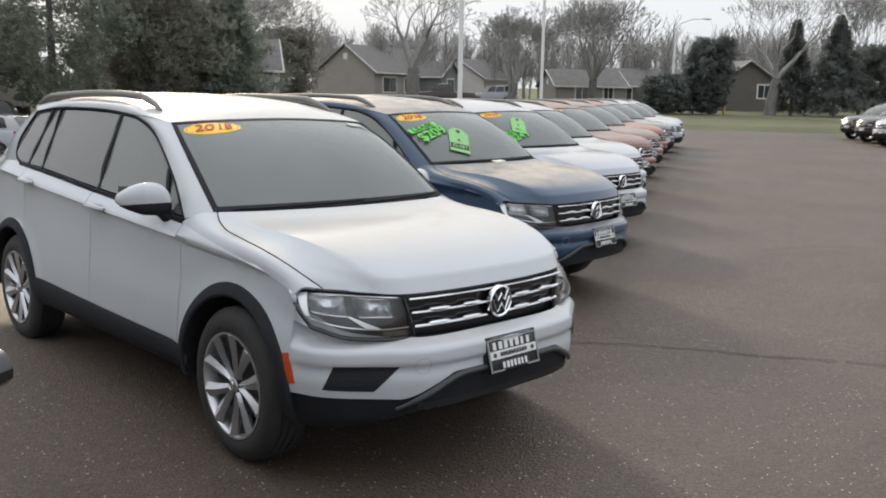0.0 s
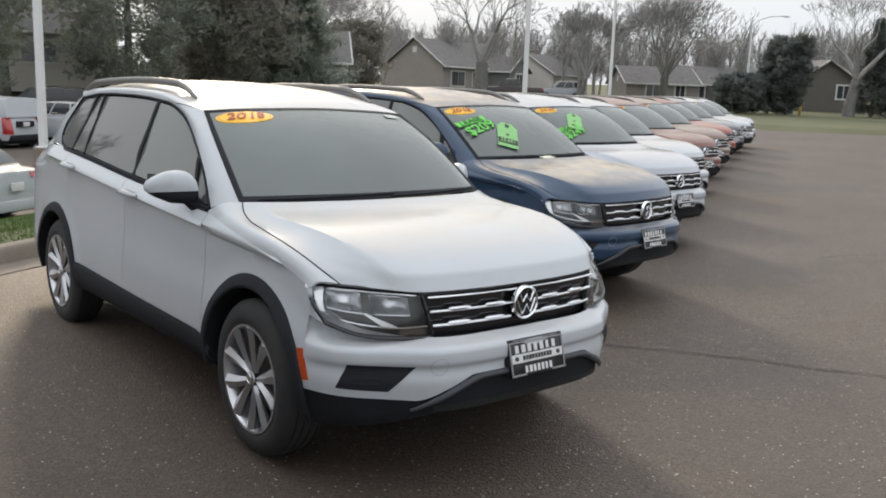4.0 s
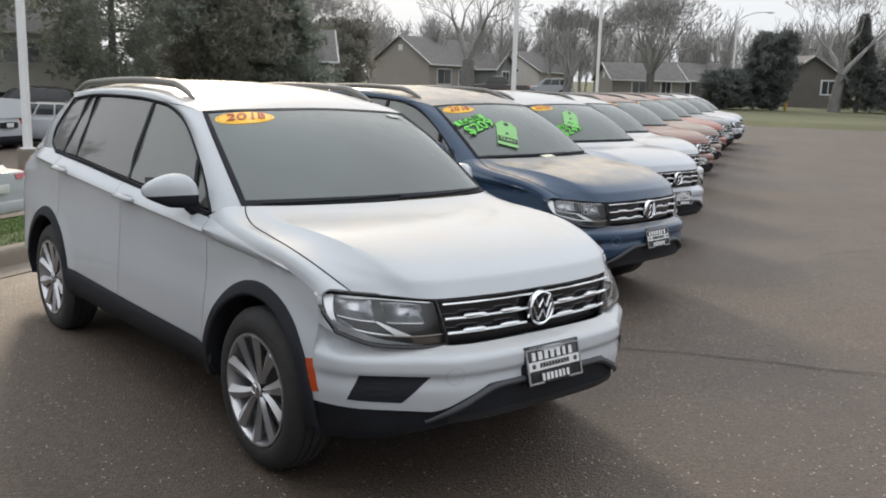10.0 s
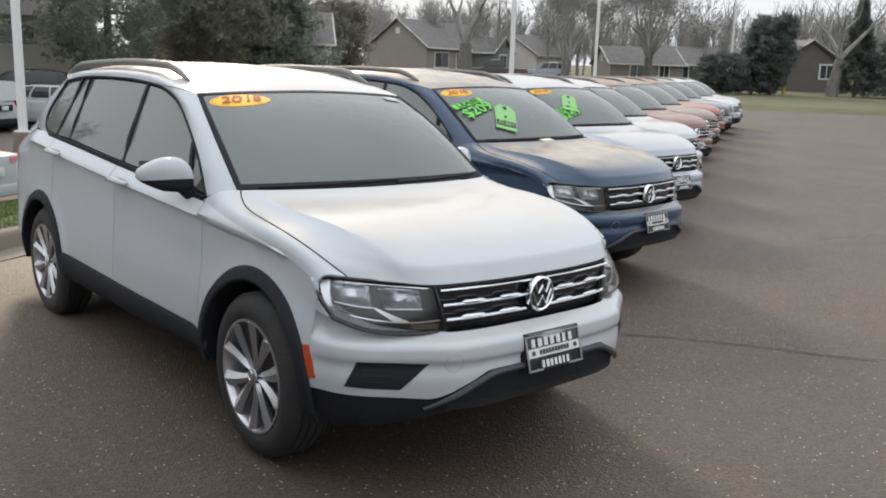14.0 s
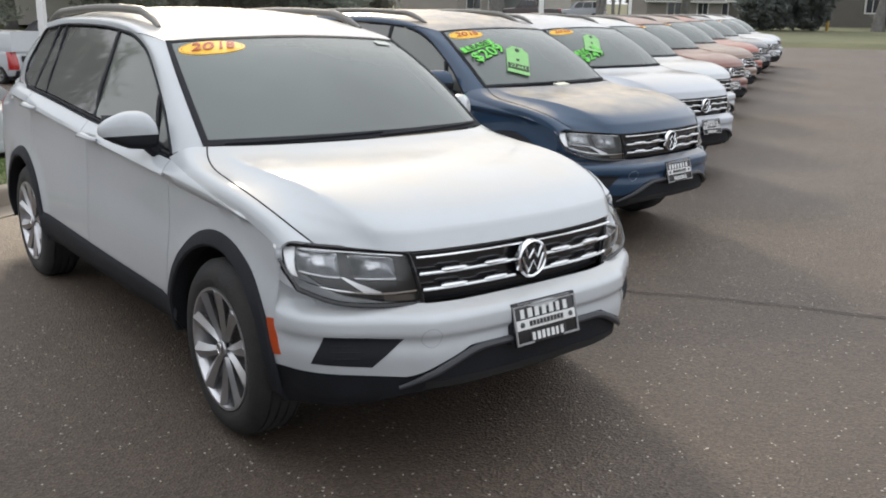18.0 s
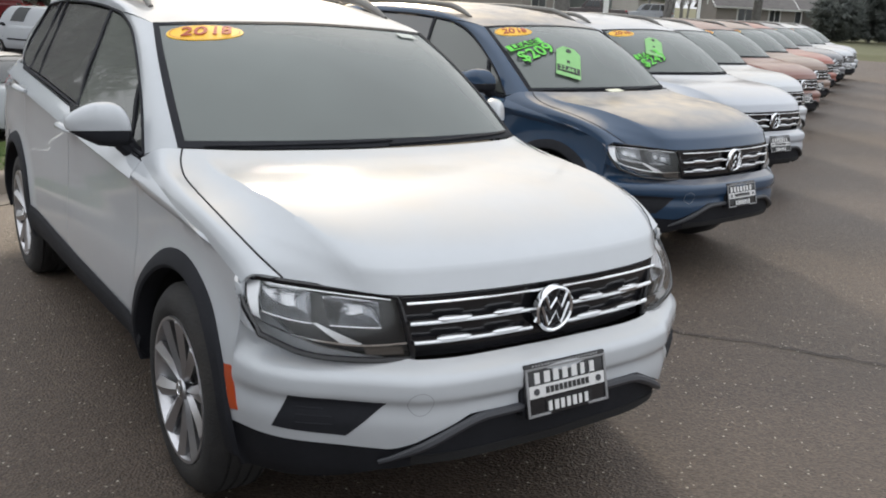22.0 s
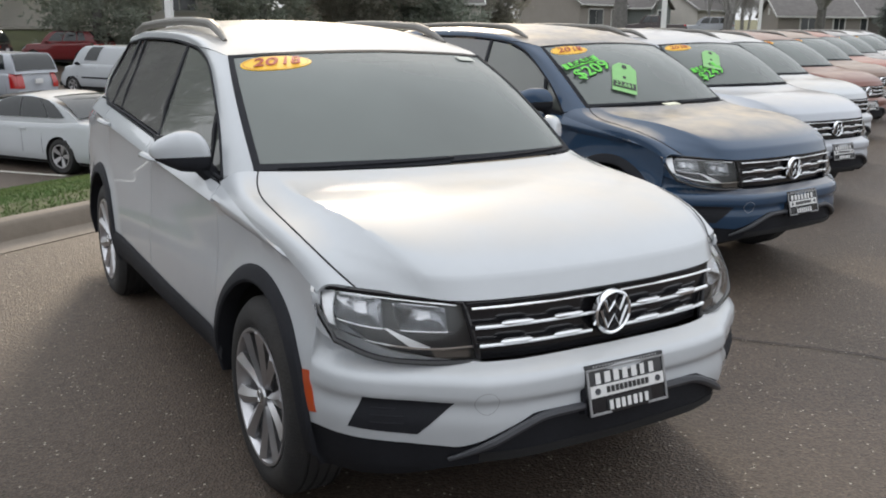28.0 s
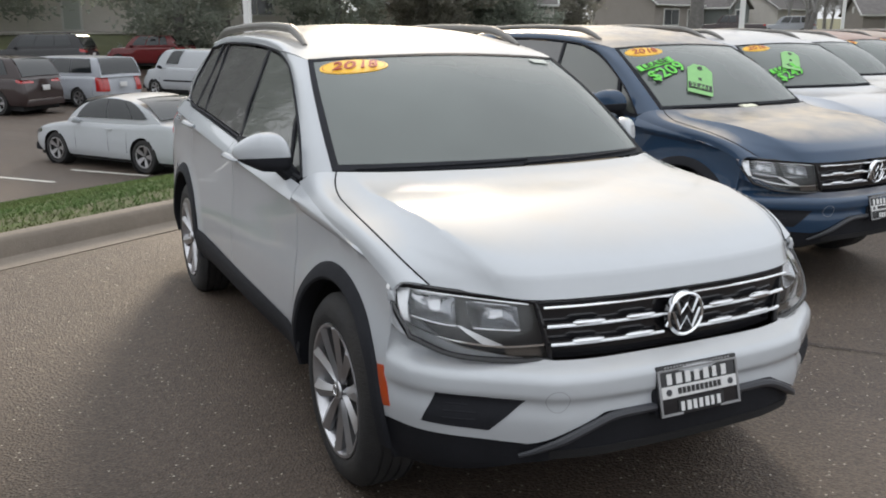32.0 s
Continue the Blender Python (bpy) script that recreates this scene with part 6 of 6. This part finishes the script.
def price_stickers(car, price, tag, lease_at, price_at, tag_at):
    """Lease word, price number and a hanging price tag on the glass."""
    def stuck(name, bm, mat, m, parent, lab=""):
        bm.transform(m)
        return part(name, bm, mat, parent, lab, smooth_shade=False)
    up = Matrix.Translation((0, 0, 0.006))
    m = on_glass(ws_fn, *lease_at) @ Matrix.Rotation(radians(16), 4, "Z") @ up
    bar = stuck("lease_strip", slab(-0.150, -0.034, 0.150, 0.034), GREEN, m, car, "fluorescent green strip with black letters")
    letters("lease_word", "LEASE", 0.078, INKBLACK, bar, m @ Matrix.Translation((0, 0, 0.004)), squeeze=1.15)
    m2 = on_glass(ws_fn, *price_at) @ Matrix.Rotation(radians(20), 4, "Z") @ up
    letters("price_back", price, 0.165, INKBLACK, bar, m2 @ Matrix.Translation((0.004, -0.004, 0.0)), "black outline of the price", squeeze=0.98)
    letters("price_number", price, 0.158, GREEN, bar, m2 @ Matrix.Translation((0, 0, 0.004)), "fluorescent green price number", squeeze=0.98)
    m3 = on_glass(ws_fn, *tag_at) @ Matrix.Rotation(radians(-27), 4, "Z") @ Matrix.Diagonal((1, 1.18, 1, 1)) @ up
    card = stuck("price_tag", slab(-0.092, -0.150, 0.092, 0.150, 0.05), GREENPALE, m3, car, "pale green price tag stuck to the glass")
    stuck("tag_hole", ellipse(0.020, 0.020, 0.0025), INKBLACK, m3 @ Matrix.Translation((0, 0.112, 0)), card)
    stuck("tag_mark", slab(-0.012, -0.012, 0.012, 0.012), INKBLACK, m3 @ Matrix.Translation((0, 0.0, 0.0025)), card)
    if tag:
        stuck("tag_field", slab(-0.086, -0.112, 0.086, -0.050), INKBLACK, m3 @ Matrix.Translation((0, 0, 0.003)), card)
        letters("tag_price", tag, 0.056, GREENPALE, card, m3 @ Matrix.Translation((0, -0.082, 0.007)), squeeze=0.95)
    return card


price_stickers(row[0], "$209", "22,661", (0.130, 0.62), (0.150, 0.490), (0.278, 0.345))
price_stickers(row[1], "$249", "", (0.17, 0.36), (0.195, 0.245), (0.28, 0.50))
# paper corner label inside each windshield of the first two cars
for c in (base_car,):
    bm = slab(-0.05, -0.022, 0.05, 0.022)
    bm.transform(on_glass(ws_fn, 0.862, 0.905) @ Matrix.Translation((0, 0, 0.004)))
    part("corner_label", bm, PALE_PAPER, c, "pale paper label", smooth_shade=False)

# a leaflet lying on the blue car's hood
bm = box(-0.07, -0.03, 0, 0.07, 0.03, 0.006, 0.002)
leaf = part("leaflet", bm, material("cream_leaflet", (0.62, 0.62, 0.50), rough=0.7), None)
leaf.matrix_basis = Matrix.Translation((5.82, 5.20, 1.118)) @ Matrix.Rotation(radians(9), 4, "X") @ Matrix.Rotation(radians(8), 4, "Z")
tagged(leaf, "small pale cream leaflet lying on the blue hood", "leaflet")

# large suvs across the driveway
for k, (x, y, mat, lab) in enumerate(((42.6, 16.0, BLACK, "black large suv parked across the driveway"), (39.9, 14.3, BLACK, "black large suv parked across the driveway"), (37.3, 12.6, WHITE_B, "silver-white large suv parked across the driveway"))):
    c = copy_thing(base_car, heading(-0.85, 0.52, x, y, -0.10))
    c.scale = (1.06, 1.06, 1.04)
    c["label"], c["group"], c.name = lab, "large suvs across the driveway", "large_suv"
    repaint(c, mat)

# dark sedan in the stall before the first suv
vehicle("sedan", "black sedan with a chrome-lined door mirror", BLACK, -0.86, 3.65, 2.65, 1.80, 0.26, ((-0.86, 0.70), (-0.6, 0.82), (0.2, 0.93), (0.9, 0.95), (2.6, 0.98), (3.1, 1.0), (3.65, 0.93)), (0.35, 1.15, 2.3, 3.1), 1.43, 0.33, ((0.72, 1.48), (1.56, 2.3)), Matrix.Translation((-0.225, 1.57, 0)), mirror_z=0.99)

# ---- vehicles of the lower lot ----
SED = ((-0.88, 0.64), (-0.65, 0.74), (-0.1, 0.86), (0.55, 0.93), (1.4, 0.945), (2.6, 0.97), (3.05, 1.01), (3.76, 0.97))
vehicle("sedan", "white sedan with five-spoke alloy wheels", WHITE, -0.88, 3.76, 2.65, 1.79, 0.24, SED, (0.36, 1.20, 2.30, 3.16), 1.46, 0.335, ((0.62, 1.575), (1.60, 2.41), (2.43, 2.86)), heading(-0.545, 0.838, 3.01, 21.67, -1.24), spokes=5, tail_box=(0.34, 0.12, 0.16), roof_arc=0.09)
VAN = ((-0.85, 0.72), (-0.6, 0.90), (0.1, 1.02), (0.5, 1.08), (2.0, 1.08), (4.0, 1.10), (4.28, 1.08))
vehicle("minivan", "silver-white minivan with dark rear glass", WHITE_B, -0.90, 4.25, 3.08, 1.98, 0.28, VAN, (0.15, 1.05, 3.92, 4.22), 1.72, 0.34, ((0.72, 1.58), (1.61, 2.69), (2.72, 3.80)), heading(-0.592, 0.806, 2.84, 37.57, -1.21), tail_box=(0.24, 0.34, 0.28))
SUVD = ((-0.90, 0.86), (-0.7, 1.02), (0.0, 1.08), (0.6, 1.13), (2.0, 1.14), (3.7, 1.18), (4.15, 1.14))
vehicle("suv", "dark brown suv with a slim rear light bar", DARKBROWN, -0.92, 4.15, 3.04, 1.93, 0.32, SUVD, (0.45, 1.25, 3.55, 4.05), 1.80, 0.39, ((0.85, 1.68), (1.71, 2.68), (2.71, 3.55)), heading(-0.728, 0.686, -0.26, 35.39, -1.21), tail_box=(0.42, 0.13, 0.14), rails=True)
PROM = ((-0.88, 0.78), (-0.6, 1.00), (0.0, 1.12), (0.35, 1.18), (3.8, 1.18))
van = vehicle("cargo_van", "white panel van with black side rub strip", WHITE, -0.90, 3.86, 3.11, 1.83, 0.30, PROM, (0.02, 0.85, 3.70, 3.80), 1.86, 0.33, ((0.62, 1.32),), heading(-0.531, 0.847, 7.95, 39.37, -1.21), tail_box=(0.14, 0.45, 0.30), trim=PLASTIC)
part("plate_recess", box(-0.42, 3.80, 0.79, 0.42, 3.874, 1.01, 0.012), PLASTIC, van, "black plate recess")
for s in (-1, 1):
    part("rub_strip", box(s * 0.915 - 0.012, 0.55, 0.62, s * 0.915 + 0.012, 2.55, 0.68, 0.006), PLASTIC, van)
vehicle("suv", "white suv parked behind the light pole", WHITE, -0.88, 3.65, 2.70, 1.86, 0.30, SUVD, (0.45, 1.2, 3.2, 3.65), 1.68, 0.36, ((0.80, 1.55), (1.65, 2.5), (2.6, 3.1)), heading(-0.60, 0.80, 11.0, 39.3, -1.21), rails=True)
vehicle("suv", "maroon suv with chrome-edged windows", MAROON, -0.90, 3.72, 2.72, 1.86, 0.30, ((-0.90, 0.84), (-0.6, 0.98), (0.4, 1.08), (2.0, 1.10), (3.3, 1.14), (3.72, 1.08)), (0.42, 1.25, 3.05, 3.55), 1.67, 0.36, ((0.80, 1.58), (1.66, 2.45), (2.52, 2.98)), heading(-0.740, 0.673, 7.96, 51.62, -0.62))
vehicle("suv", "dark blue-black suv parked by the street", BLACK, -0.92, 4.15, 3.04, 1.93, 0.32, SUVD, (0.45, 1.25, 3.55, 4.05), 1.80, 0.39, ((0.85, 1.68), (1.71, 2.68), (2.71, 3.55)), heading(-0.90, 0.43, 2.0, 48.6, -0.62), rails=True)
vehicle("suv", "black suv at the far side of the lower lot", BLACK, -0.92, 4.15, 3.04, 1.93, 0.32, SUVD, (0.45, 1.25, 3.55, 4.05), 1.80, 0.39, ((0.85, 1.68), (1.71, 2.68), (2.71, 3.55)), heading(-0.90, 0.43, 13.0, 50.0, -0.95), rails=True)
PICK = ((-1.0, 0.95), (-0.8, 1.12), (0.3, 1.20), (0.6, 1.24), (2.4, 1.24), (2.5, 1.22), (4.85, 1.22))
vehicle("pickup_truck", "dark brown pickup truck in the house drive", DARKBROWN, -1.0, 4.85, 3.65, 2.0, 0.42, PICK, (0.6, 1.25, 2.3, 2.6), 1.93, 0.40, ((0.9, 1.55), (1.65, 2.3)), heading(-0.70, 0.71, 58.6, 62.6, 0.55))
vehicle("suv", "silver suv in the house drive", WHITE_B, -0.88, 3.9, 2.80, 1.90, 0.34, SUVD, (0.45, 1.2, 3.4, 3.9), 1.80, 0.37, ((0.80, 1.55), (1.65, 2.5), (2.6, 3.2)), heading(-0.70, 0.71, 64.2, 61.0, 0.60))

# ---- light poles ----
POLE = material("white_pole_enamel", (0.66, 0.66, 0.66), rough=0.5, vary=0.05, scale=2)
for x, y, w, z, plinth in ((8.55, 28.9, 0.20, -1.22, True), (22.3, 22.0, 0.17, -0.12, True), (41.2, 34.0, 0.17, -0.3, True)):
    pole = thing("light_pole", "tall square white light pole on a concrete footing", "light pole", "light poles", Matrix.Translation((x, y, z)))
    part("shaft", tube([(0, 0, 0.55), (0, 0, 5.0), (0, 0, 9.2)], [w * 0.70, w * 0.66, w * 0.60], 4), POLE, pole, smooth_shade=False)
    part("base_plate", box(-0.2, -0.2, 0.6, 0.2, 0.2, 0.63, 0.005), POLE, pole)
    part("footing", lathe([(-0.5, 0.30), (0.58, 0.30), (0.61, 0.27), (0.61, 0.0)], 24, None, Matrix.Rotation(-math.pi / 2, 4, "Y")), CONCRETE, pole)
    for s in (-1, 1):
        head = part("lamp_head", box(s * 0.15 - 0.0, -0.18, 9.05, s * 0.85, 0.18, 9.25, 0.03), POLE, pole)
        part("lamp_glass", box(s * 0.30, -0.14, 9.035, s * 0.80, 0.14, 9.052), PANE, head)
lamp = thing("street_lamp", "tall grey street lamp with a curved arm", "street lamp", "", Matrix.Translation((72.6, 44.6, 0.5)))
part("pole", tube([(0, 0, -0.2), (0, 0, 4), (0, 0, 7.3)], [0.12, 0.10, 0.08], 8), POLE, lamp)
part("arm", tube([(0, 0, 7.2), (0.25, -0.4, 7.7), (0.8, -1.2, 8.05), (1.35, -2.0, 8.1)], [0.06, 0.05, 0.045, 0.04], 8), POLE, lamp)
part("head", tube([(1.3, -1.95, 8.1), (1.5, -2.25, 8.08), (1.7, -2.55, 8.06)], [0.06, 0.11, 0.05], 8), POLE, lamp)
hyd = thing("fire_hydrant", "small yellow fire hydrant on the far lawn", "hydrant", "", Matrix.Translation((67.0, 36.3, 0.42)))
YELLOWPAINT = material("hydrant_yellow", (0.55, 0.36, 0.08), rough=0.6, vary=0.1)
part("barrel", lathe([(-0.2, 0.12), (0.55, 0.11), (0.60, 0.14), (0.68, 0.12), (0.78, 0.04), (0.79, 0.0)], 16, None, Matrix.Rotation(-math.pi / 2, 4, "Y")), YELLOWPAINT, hyd)
part("outlet", lathe([(-0.2, 0.05), (0.2, 0.05)], 12, None, Matrix.Translation((0, 0, 0.45)), True), YELLOWPAINT, hyd)

# ---- houses ----
house("taupe gabled house with grey shingle roof", 66.0, 77.2, 0.75, 17, 15.0, 7.2, 3.05, 5.7, SIDING, SHINGLE, (("front", -4.6, 0.9, 2.6, 1.5), ("front", -1.0, 0.9, 1.2, 1.5)), (("front", 1.4, 0.0, 1.0, 2.1),))
house("grey-green front wing with a small gable", 70.2, 75.0, 0.75, 107, 6.5, 4.2, 2.8, 4.3, SIDING_G, SHINGLE, (("left", 0.0, 0.9, 1.5, 1.5),), gable_end=False)
house("attached garage wing with pale wide door", 80.5, 77.0, 0.75, 17, 9.5, 7.0, 2.75, 4.9, SIDING_L, SHINGLE, (), (("front", 0.5, 0.0, 4.6, 2.2),))
house("low white bungalow with pale roof edge", 77.5, 58.5, 0.35, -35, 7.5, 6.5, 2.4, 3.9, SIDING, SHINGLE, (("front", -1.0, 0.9, 1.4, 1.2), ("front", 1.8, 0.9, 1.0, 1.2)))
house("low pale bungalow with two small windows", 86.0, 57.5, 0.4, -40, 9.5, 7.0, 2.5, 4.2, SIDING_D, SHINGLE, (("front", -2.0, 0.9, 1.2, 1.2), ("front", 1.6, 0.9, 1.0, 1.2)))
house("dim gabled house half hidden by spruces", 82.5, 44.0, 0.7, 50, 8.0, 6.2, 2.4, 4.4, SIDING_D, SHINGLE, (("left", -1.5, 1.0, 1.2, 1.2),), gable_end=False)
house("pale ranch house with a white entry door", 12.5, 63.5, 1.22, -14, 20.0, 8.0, 3.0, 5.4, SIDING_L, SHINGLE, (("front", 5.5, 1.0, 2.0, 1.2), ("front", 8.5, 1.0, 1.6, 1.2)), (("front", -5.6, 0.1, 1.0, 2.1),))
house("pale house low behind the pines", 33.5, 62.5, 0.4, -30, 14.0, 7.5, 2.8, 5.0, SIDING_L, SHINGLE, (("front", 2.0, 0.8, 2.0, 1.3),))
drive = part("driveway", sheet([47.2, 49.2], [8, 20, 30, 40, 50, 60], 0.05), MATS["street_concrete"], None, smooth_shade=False)
tagged(drive, "pale concrete walk before the ranch house", "driveway", "", "structure")

# ---- trees ----
conifer("broad dark green pine tree", 13.5, 5.8, 11, 10.5, 50.5, 0.0, NEEDLES, 0.04, 0.7, 8500, 0.28)
conifer("broad dark green pine with a ragged top", 12.5, 5.0, 12, 20.0, 52.0, 0.0, NEEDLES, 0.04, 0.75, 8000, 0.28)
conifer("dense green pine beside the lower lot", 9.6, 4.6, 13, 27.5, 55.0, 0.2, CEDAR, 0.04, 0.8, 8000, 0.30)
conifer("tall ragged pine with bare gaps", 10.4, 4.2, 14, 34.0, 56.5, 0.2, NEEDLES, 0.04, 1.0, 8000, 0.28)
conifer("dark green pine behind the lower lot", 8.6, 4.0, 34, 30.8, 59.5, 0.2, NEEDLES, 0.04, 0.85, 7000, 0.28)
conifer("spreading pine before the ranch house", 12.5, 5.4, 24, 1.0, 56.0, 0.3, NEEDLES, 0.17, 0.7, 9000, 0.30)
conifer("spreading pine by the end of the lower lot", 12.0, 5.6, 35, -4.2, 54.5, 0.3, NEEDLES, 0.17, 0.7, 8000, 0.30)
conifer("spreading pine overhanging the street", 12.5, 5.5, 25, -9.5, 58.5, 0.4, NEEDLES, 0.17, 0.7, 8000, 0.30)
conifer("squat brownish cedar bush", 6.6, 2.9, 15, 45.0, 65.5, 0.3, CEDAR, 0.03, 0.75, 6000, 0.26)
conifer("squat brownish cedar bush", 5.8, 3.0, 16, 40.0, 62.5, 0.3, CEDAR, 0.03, 0.75, 5600, 0.26)
conifer("low bluish spruce on the far lawn", 3.0, 1.7, 17, 62.4, 38.8, 0.35, NEEDLES_D, 0.04, 0.85, 5000, 0.26)
conifer("bluish dark spruce on the far lawn", 5.5, 2.0, 18, 65.3, 38.1, 0.35, NEEDLES_D, 0.04, 1.0, 7500, 0.26)
conifer("dense dark spruce in the spruce group", 5.9, 1.7, 36, 65.9, 36.9, 0.4, NEEDLES_D, 0.04, 0.9, 7000, 0.28)
conifer("dark spruce behind the old oak", 7.3, 2.2, 19, 71.0, 32.6, 0.4, NEEDLES_D, 0.05, 1.0, 6500, 0.26)
conifer("tall dark pointed spruce tree", 7.6, 3.2, 20, 72.0, 29.6, 0.4, NEEDLES_D, 0.04, 1.0, 7000, 0.26)
conifer("dark spruce at the edge of the wood", 5.6, 3.4, 26, 76.5, 27.5, 0.4, NEEDLES_D, 0.04, 0.9, 6500, 0.28)
bare_tree("large leafless maple before the taupe house", 12.5, 0.95, 0.50, 2.3, 21, 57.5, 63.0, 0.4, 7)
bare_tree("leafless oak with crooked limbs on the far lawn", 10.5, 0.72, 0.40, 3.0, 22, 69.0, 33.4, 0.4, 7)
bare_tree("leafless rounded tree beside the garage", 9.6, 0.8, 0.26, 1.6, 23, 63.5, 56.2, 0.45, 7, 2)
bare_tree("wide leafless tree over the bungalow", 11.4, 0.95, 0.40, 1.8, 27, 70.5, 52.0, 0.5, 7, 3)
bare_tree("leafless tree between the pines", 11.0, 0.9, 0.3, 2.6, 28, 25.5, 60.0, 0.3, 7)
bare_tree("leafless tree with hanging limbs", 11.0, 1.05, 0.34, 2.6, 29, 39.0, 66.0, 0.4, 7, 2)
bare_tree("leafless tree beside the cedar", 10.5, 1.05, 0.32, 2.4, 30, 46.0, 70.5, 0.4, 7, 2)
bare_tree("leafless tree behind the first pine", 11.5, 0.9, 0.3, 2.8, 31, 14.5, 57.0, 0.4, 7)
bare_tree("thin leafless birch by the wood", 10.2, 0.55, 0.2, 3.0, 32, 78.0, 30.0, 0.5, 7, 2)
bare_tree("slanting leafless sapling by the wood", 7.0, 0.6, 0.16, 2.4, 33, 80.0, 26.5, 0.5, 6)
# far wood: one stuff object of many thin leafless stems, haze in their colour
rng = random.Random(77)
wv, wf = [], []
for k in range(220):
    r = rng.uniform(100, 140)
    ang = rng.uniform(radians(36), radians(78))
    p = Vector((r * math.sin(ang), r * math.cos(ang), 0.8))
    h = rng.uniform(7.5, 11.5)
    bough(wv, wf, p, p + Vector((rng.uniform(-0.5, 0.5), rng.uniform(-0.5, 0.5), h * 0.8)), 0.16, 0.05, 4)
    for _ in range(46):
        f = rng.uniform(0.2, 0.85)
        a = rng.uniform(0, 6.28)
        s = p + Vector((0, 0, h * 0.8 * f))
        ln = h * rng.uniform(0.16, 0.34) * (1.15 - f * 0.6)
        e = s + Vector((math.cos(a) * ln * 0.6, math.sin(a) * ln * 0.6, ln))
        bough(wv, wf, s, e, 0.04, 0.015, 3)
        for _ in range(3):
            q = s.lerp(e, rng.uniform(0.3, 1))
            bough(wv, wf, q, q + Vector((rng.uniform(-0.6, 0.6), rng.uniform(-0.6, 0.6), rng.uniform(0.3, 1.1))), 0.025, 0.012, 3)
wood = raw_part("far_wood", wv, wf, HAZED_TWIGS)
tagged(wood, "leafless wood behind the houses, haze put into its colour", "wood", "", "stuff")

# ---- grass of the bank ----
rng = np.random.default_rng(5)
N = 110000
rr = rng.uniform(-9, 16, N)
bb = 6.30 + 7.9 * rng.random(N) ** 1.25
zz = np.array([lawn_z(b) for b in bb]) - 0.02
ang = rng.uniform(0, 2 * np.pi, N)
hgt = rng.uniform(0.02, 0.055, N)
wid = rng.uniform(0.003, 0.007, N) * (1 + 0.15 * (bb - 6.3))
gx = ROW.x * rr + BACK.x * bb
gy = ROW.y * rr + BACK.y * bb
lean = rng.normal(0, 0.03, (N, 2))
tri = np.empty((N, 3, 3))
tri[:, 0] = np.stack([gx - np.cos(ang) * wid, gy - np.sin(ang) * wid, zz], 1)
tri[:, 1] = np.stack([gx + np.cos(ang) * wid, gy + np.sin(ang) * wid, zz], 1)
tri[:, 2] = np.stack([gx + lean[:, 0], gy + lean[:, 1], zz + hgt], 1)
me = bpy.data.meshes.new("grass")
me.from_pydata(tri.reshape(-1, 3).tolist(), [], np.arange(3 * N).reshape(-1, 3).tolist())
me.materials.append(GRASS)
grass = tagged(new("grass", me), "short green grass on the bank behind the kerb", "grass", "", "stuff")
turf = part("lawn", sheet([6.28, 6.6, 7.2, 8.5, 10, 11.5, 13.3, 14.3], [-60, -30, -12, -4, 0, 4, 8, 12, 20, 30, 45, 62], -0.012), SOIL, None, smooth_shade=False)
tagged(turf, "green sloping lawn between kerb and lower lot", "lawn", "", "structure")

# ---- marks on the asphalt ----
def crack(name, pts, width, seed, lab):
    rng = random.Random(seed)
    c = line3(*[(x, y, 0.004) for x, y in pts])
    bm = bmesh.new()
    n = 90
    left, right = [], []
    wob = 0
    for i in range(n + 1):
        p = c(i / n)
        d = (c(min(1, i / n + 0.01)) - c(max(0, i / n - 0.01))).normalized()
        s = Vector((-d.y, d.x, 0))
        wob = wob * 0.7 + rng.gauss(0, 0.011)
        w = width * rng.uniform(0.35, 1.2)
        left.append(bm.verts.new(p + s * (wob + w / 2)))
        right.append(bm.verts.new(p + s * (wob - w / 2)))
    for i in range(n):
        bm.faces.new((left[i], left[i + 1], right[i + 1], right[i]))
    ob = part(name, bm, TAR, None, smooth_shade=False)
    return tagged(ob, lab, "crack", "", "structure")


crack("pavement_crack", ((4.3, 4.9), (4.97, 3.73), (5.15, 3.46), (5.43, 3.09), (5.82, 2.40), (6.5, 1.3), (7.3, -0.2), (8.0, -1.8)), 0.014, 3, "thin dark crack across the asphalt")
crack("pavement_crack", ((9.5, 4.6), (10.4, 4.3), (11.2, 3.4), (13.0, 2.6), (14.5, 0.8)), 0.016, 4, "thin dark crack across the asphalt")
for (x0, y0), (x1, y1) in (((0.6, 20.4), (2.05, 18.75)), ((2.45, 20.2), (3.75, 18.75)), ((-1.4, 20.9), (0.2, 19.1))):
    d = (Vector((x1, y1, 0)) - Vector((x0, y0, 0))).normalized()
    s = Vector((-d.y, d.x, 0)) * 0.055
    bm = bmesh.new()
    vs = []
    for p in (Vector((x0, y0, 0)) + s, Vector((x1, y1, 0)) + s, Vector((x1, y1, 0)) - s, Vector((x0, y0, 0)) - s):
        vs.append(bm.verts.new(Vector((p.x, p.y, lawn_z(p.dot(BACK)) + 0.012))))
    bm.faces.new(vs)
    tagged(part("stall_line", bm, LINEPAINT, None, smooth_shade=False), "worn white stall line on asphalt", "road marking", "", "structure")
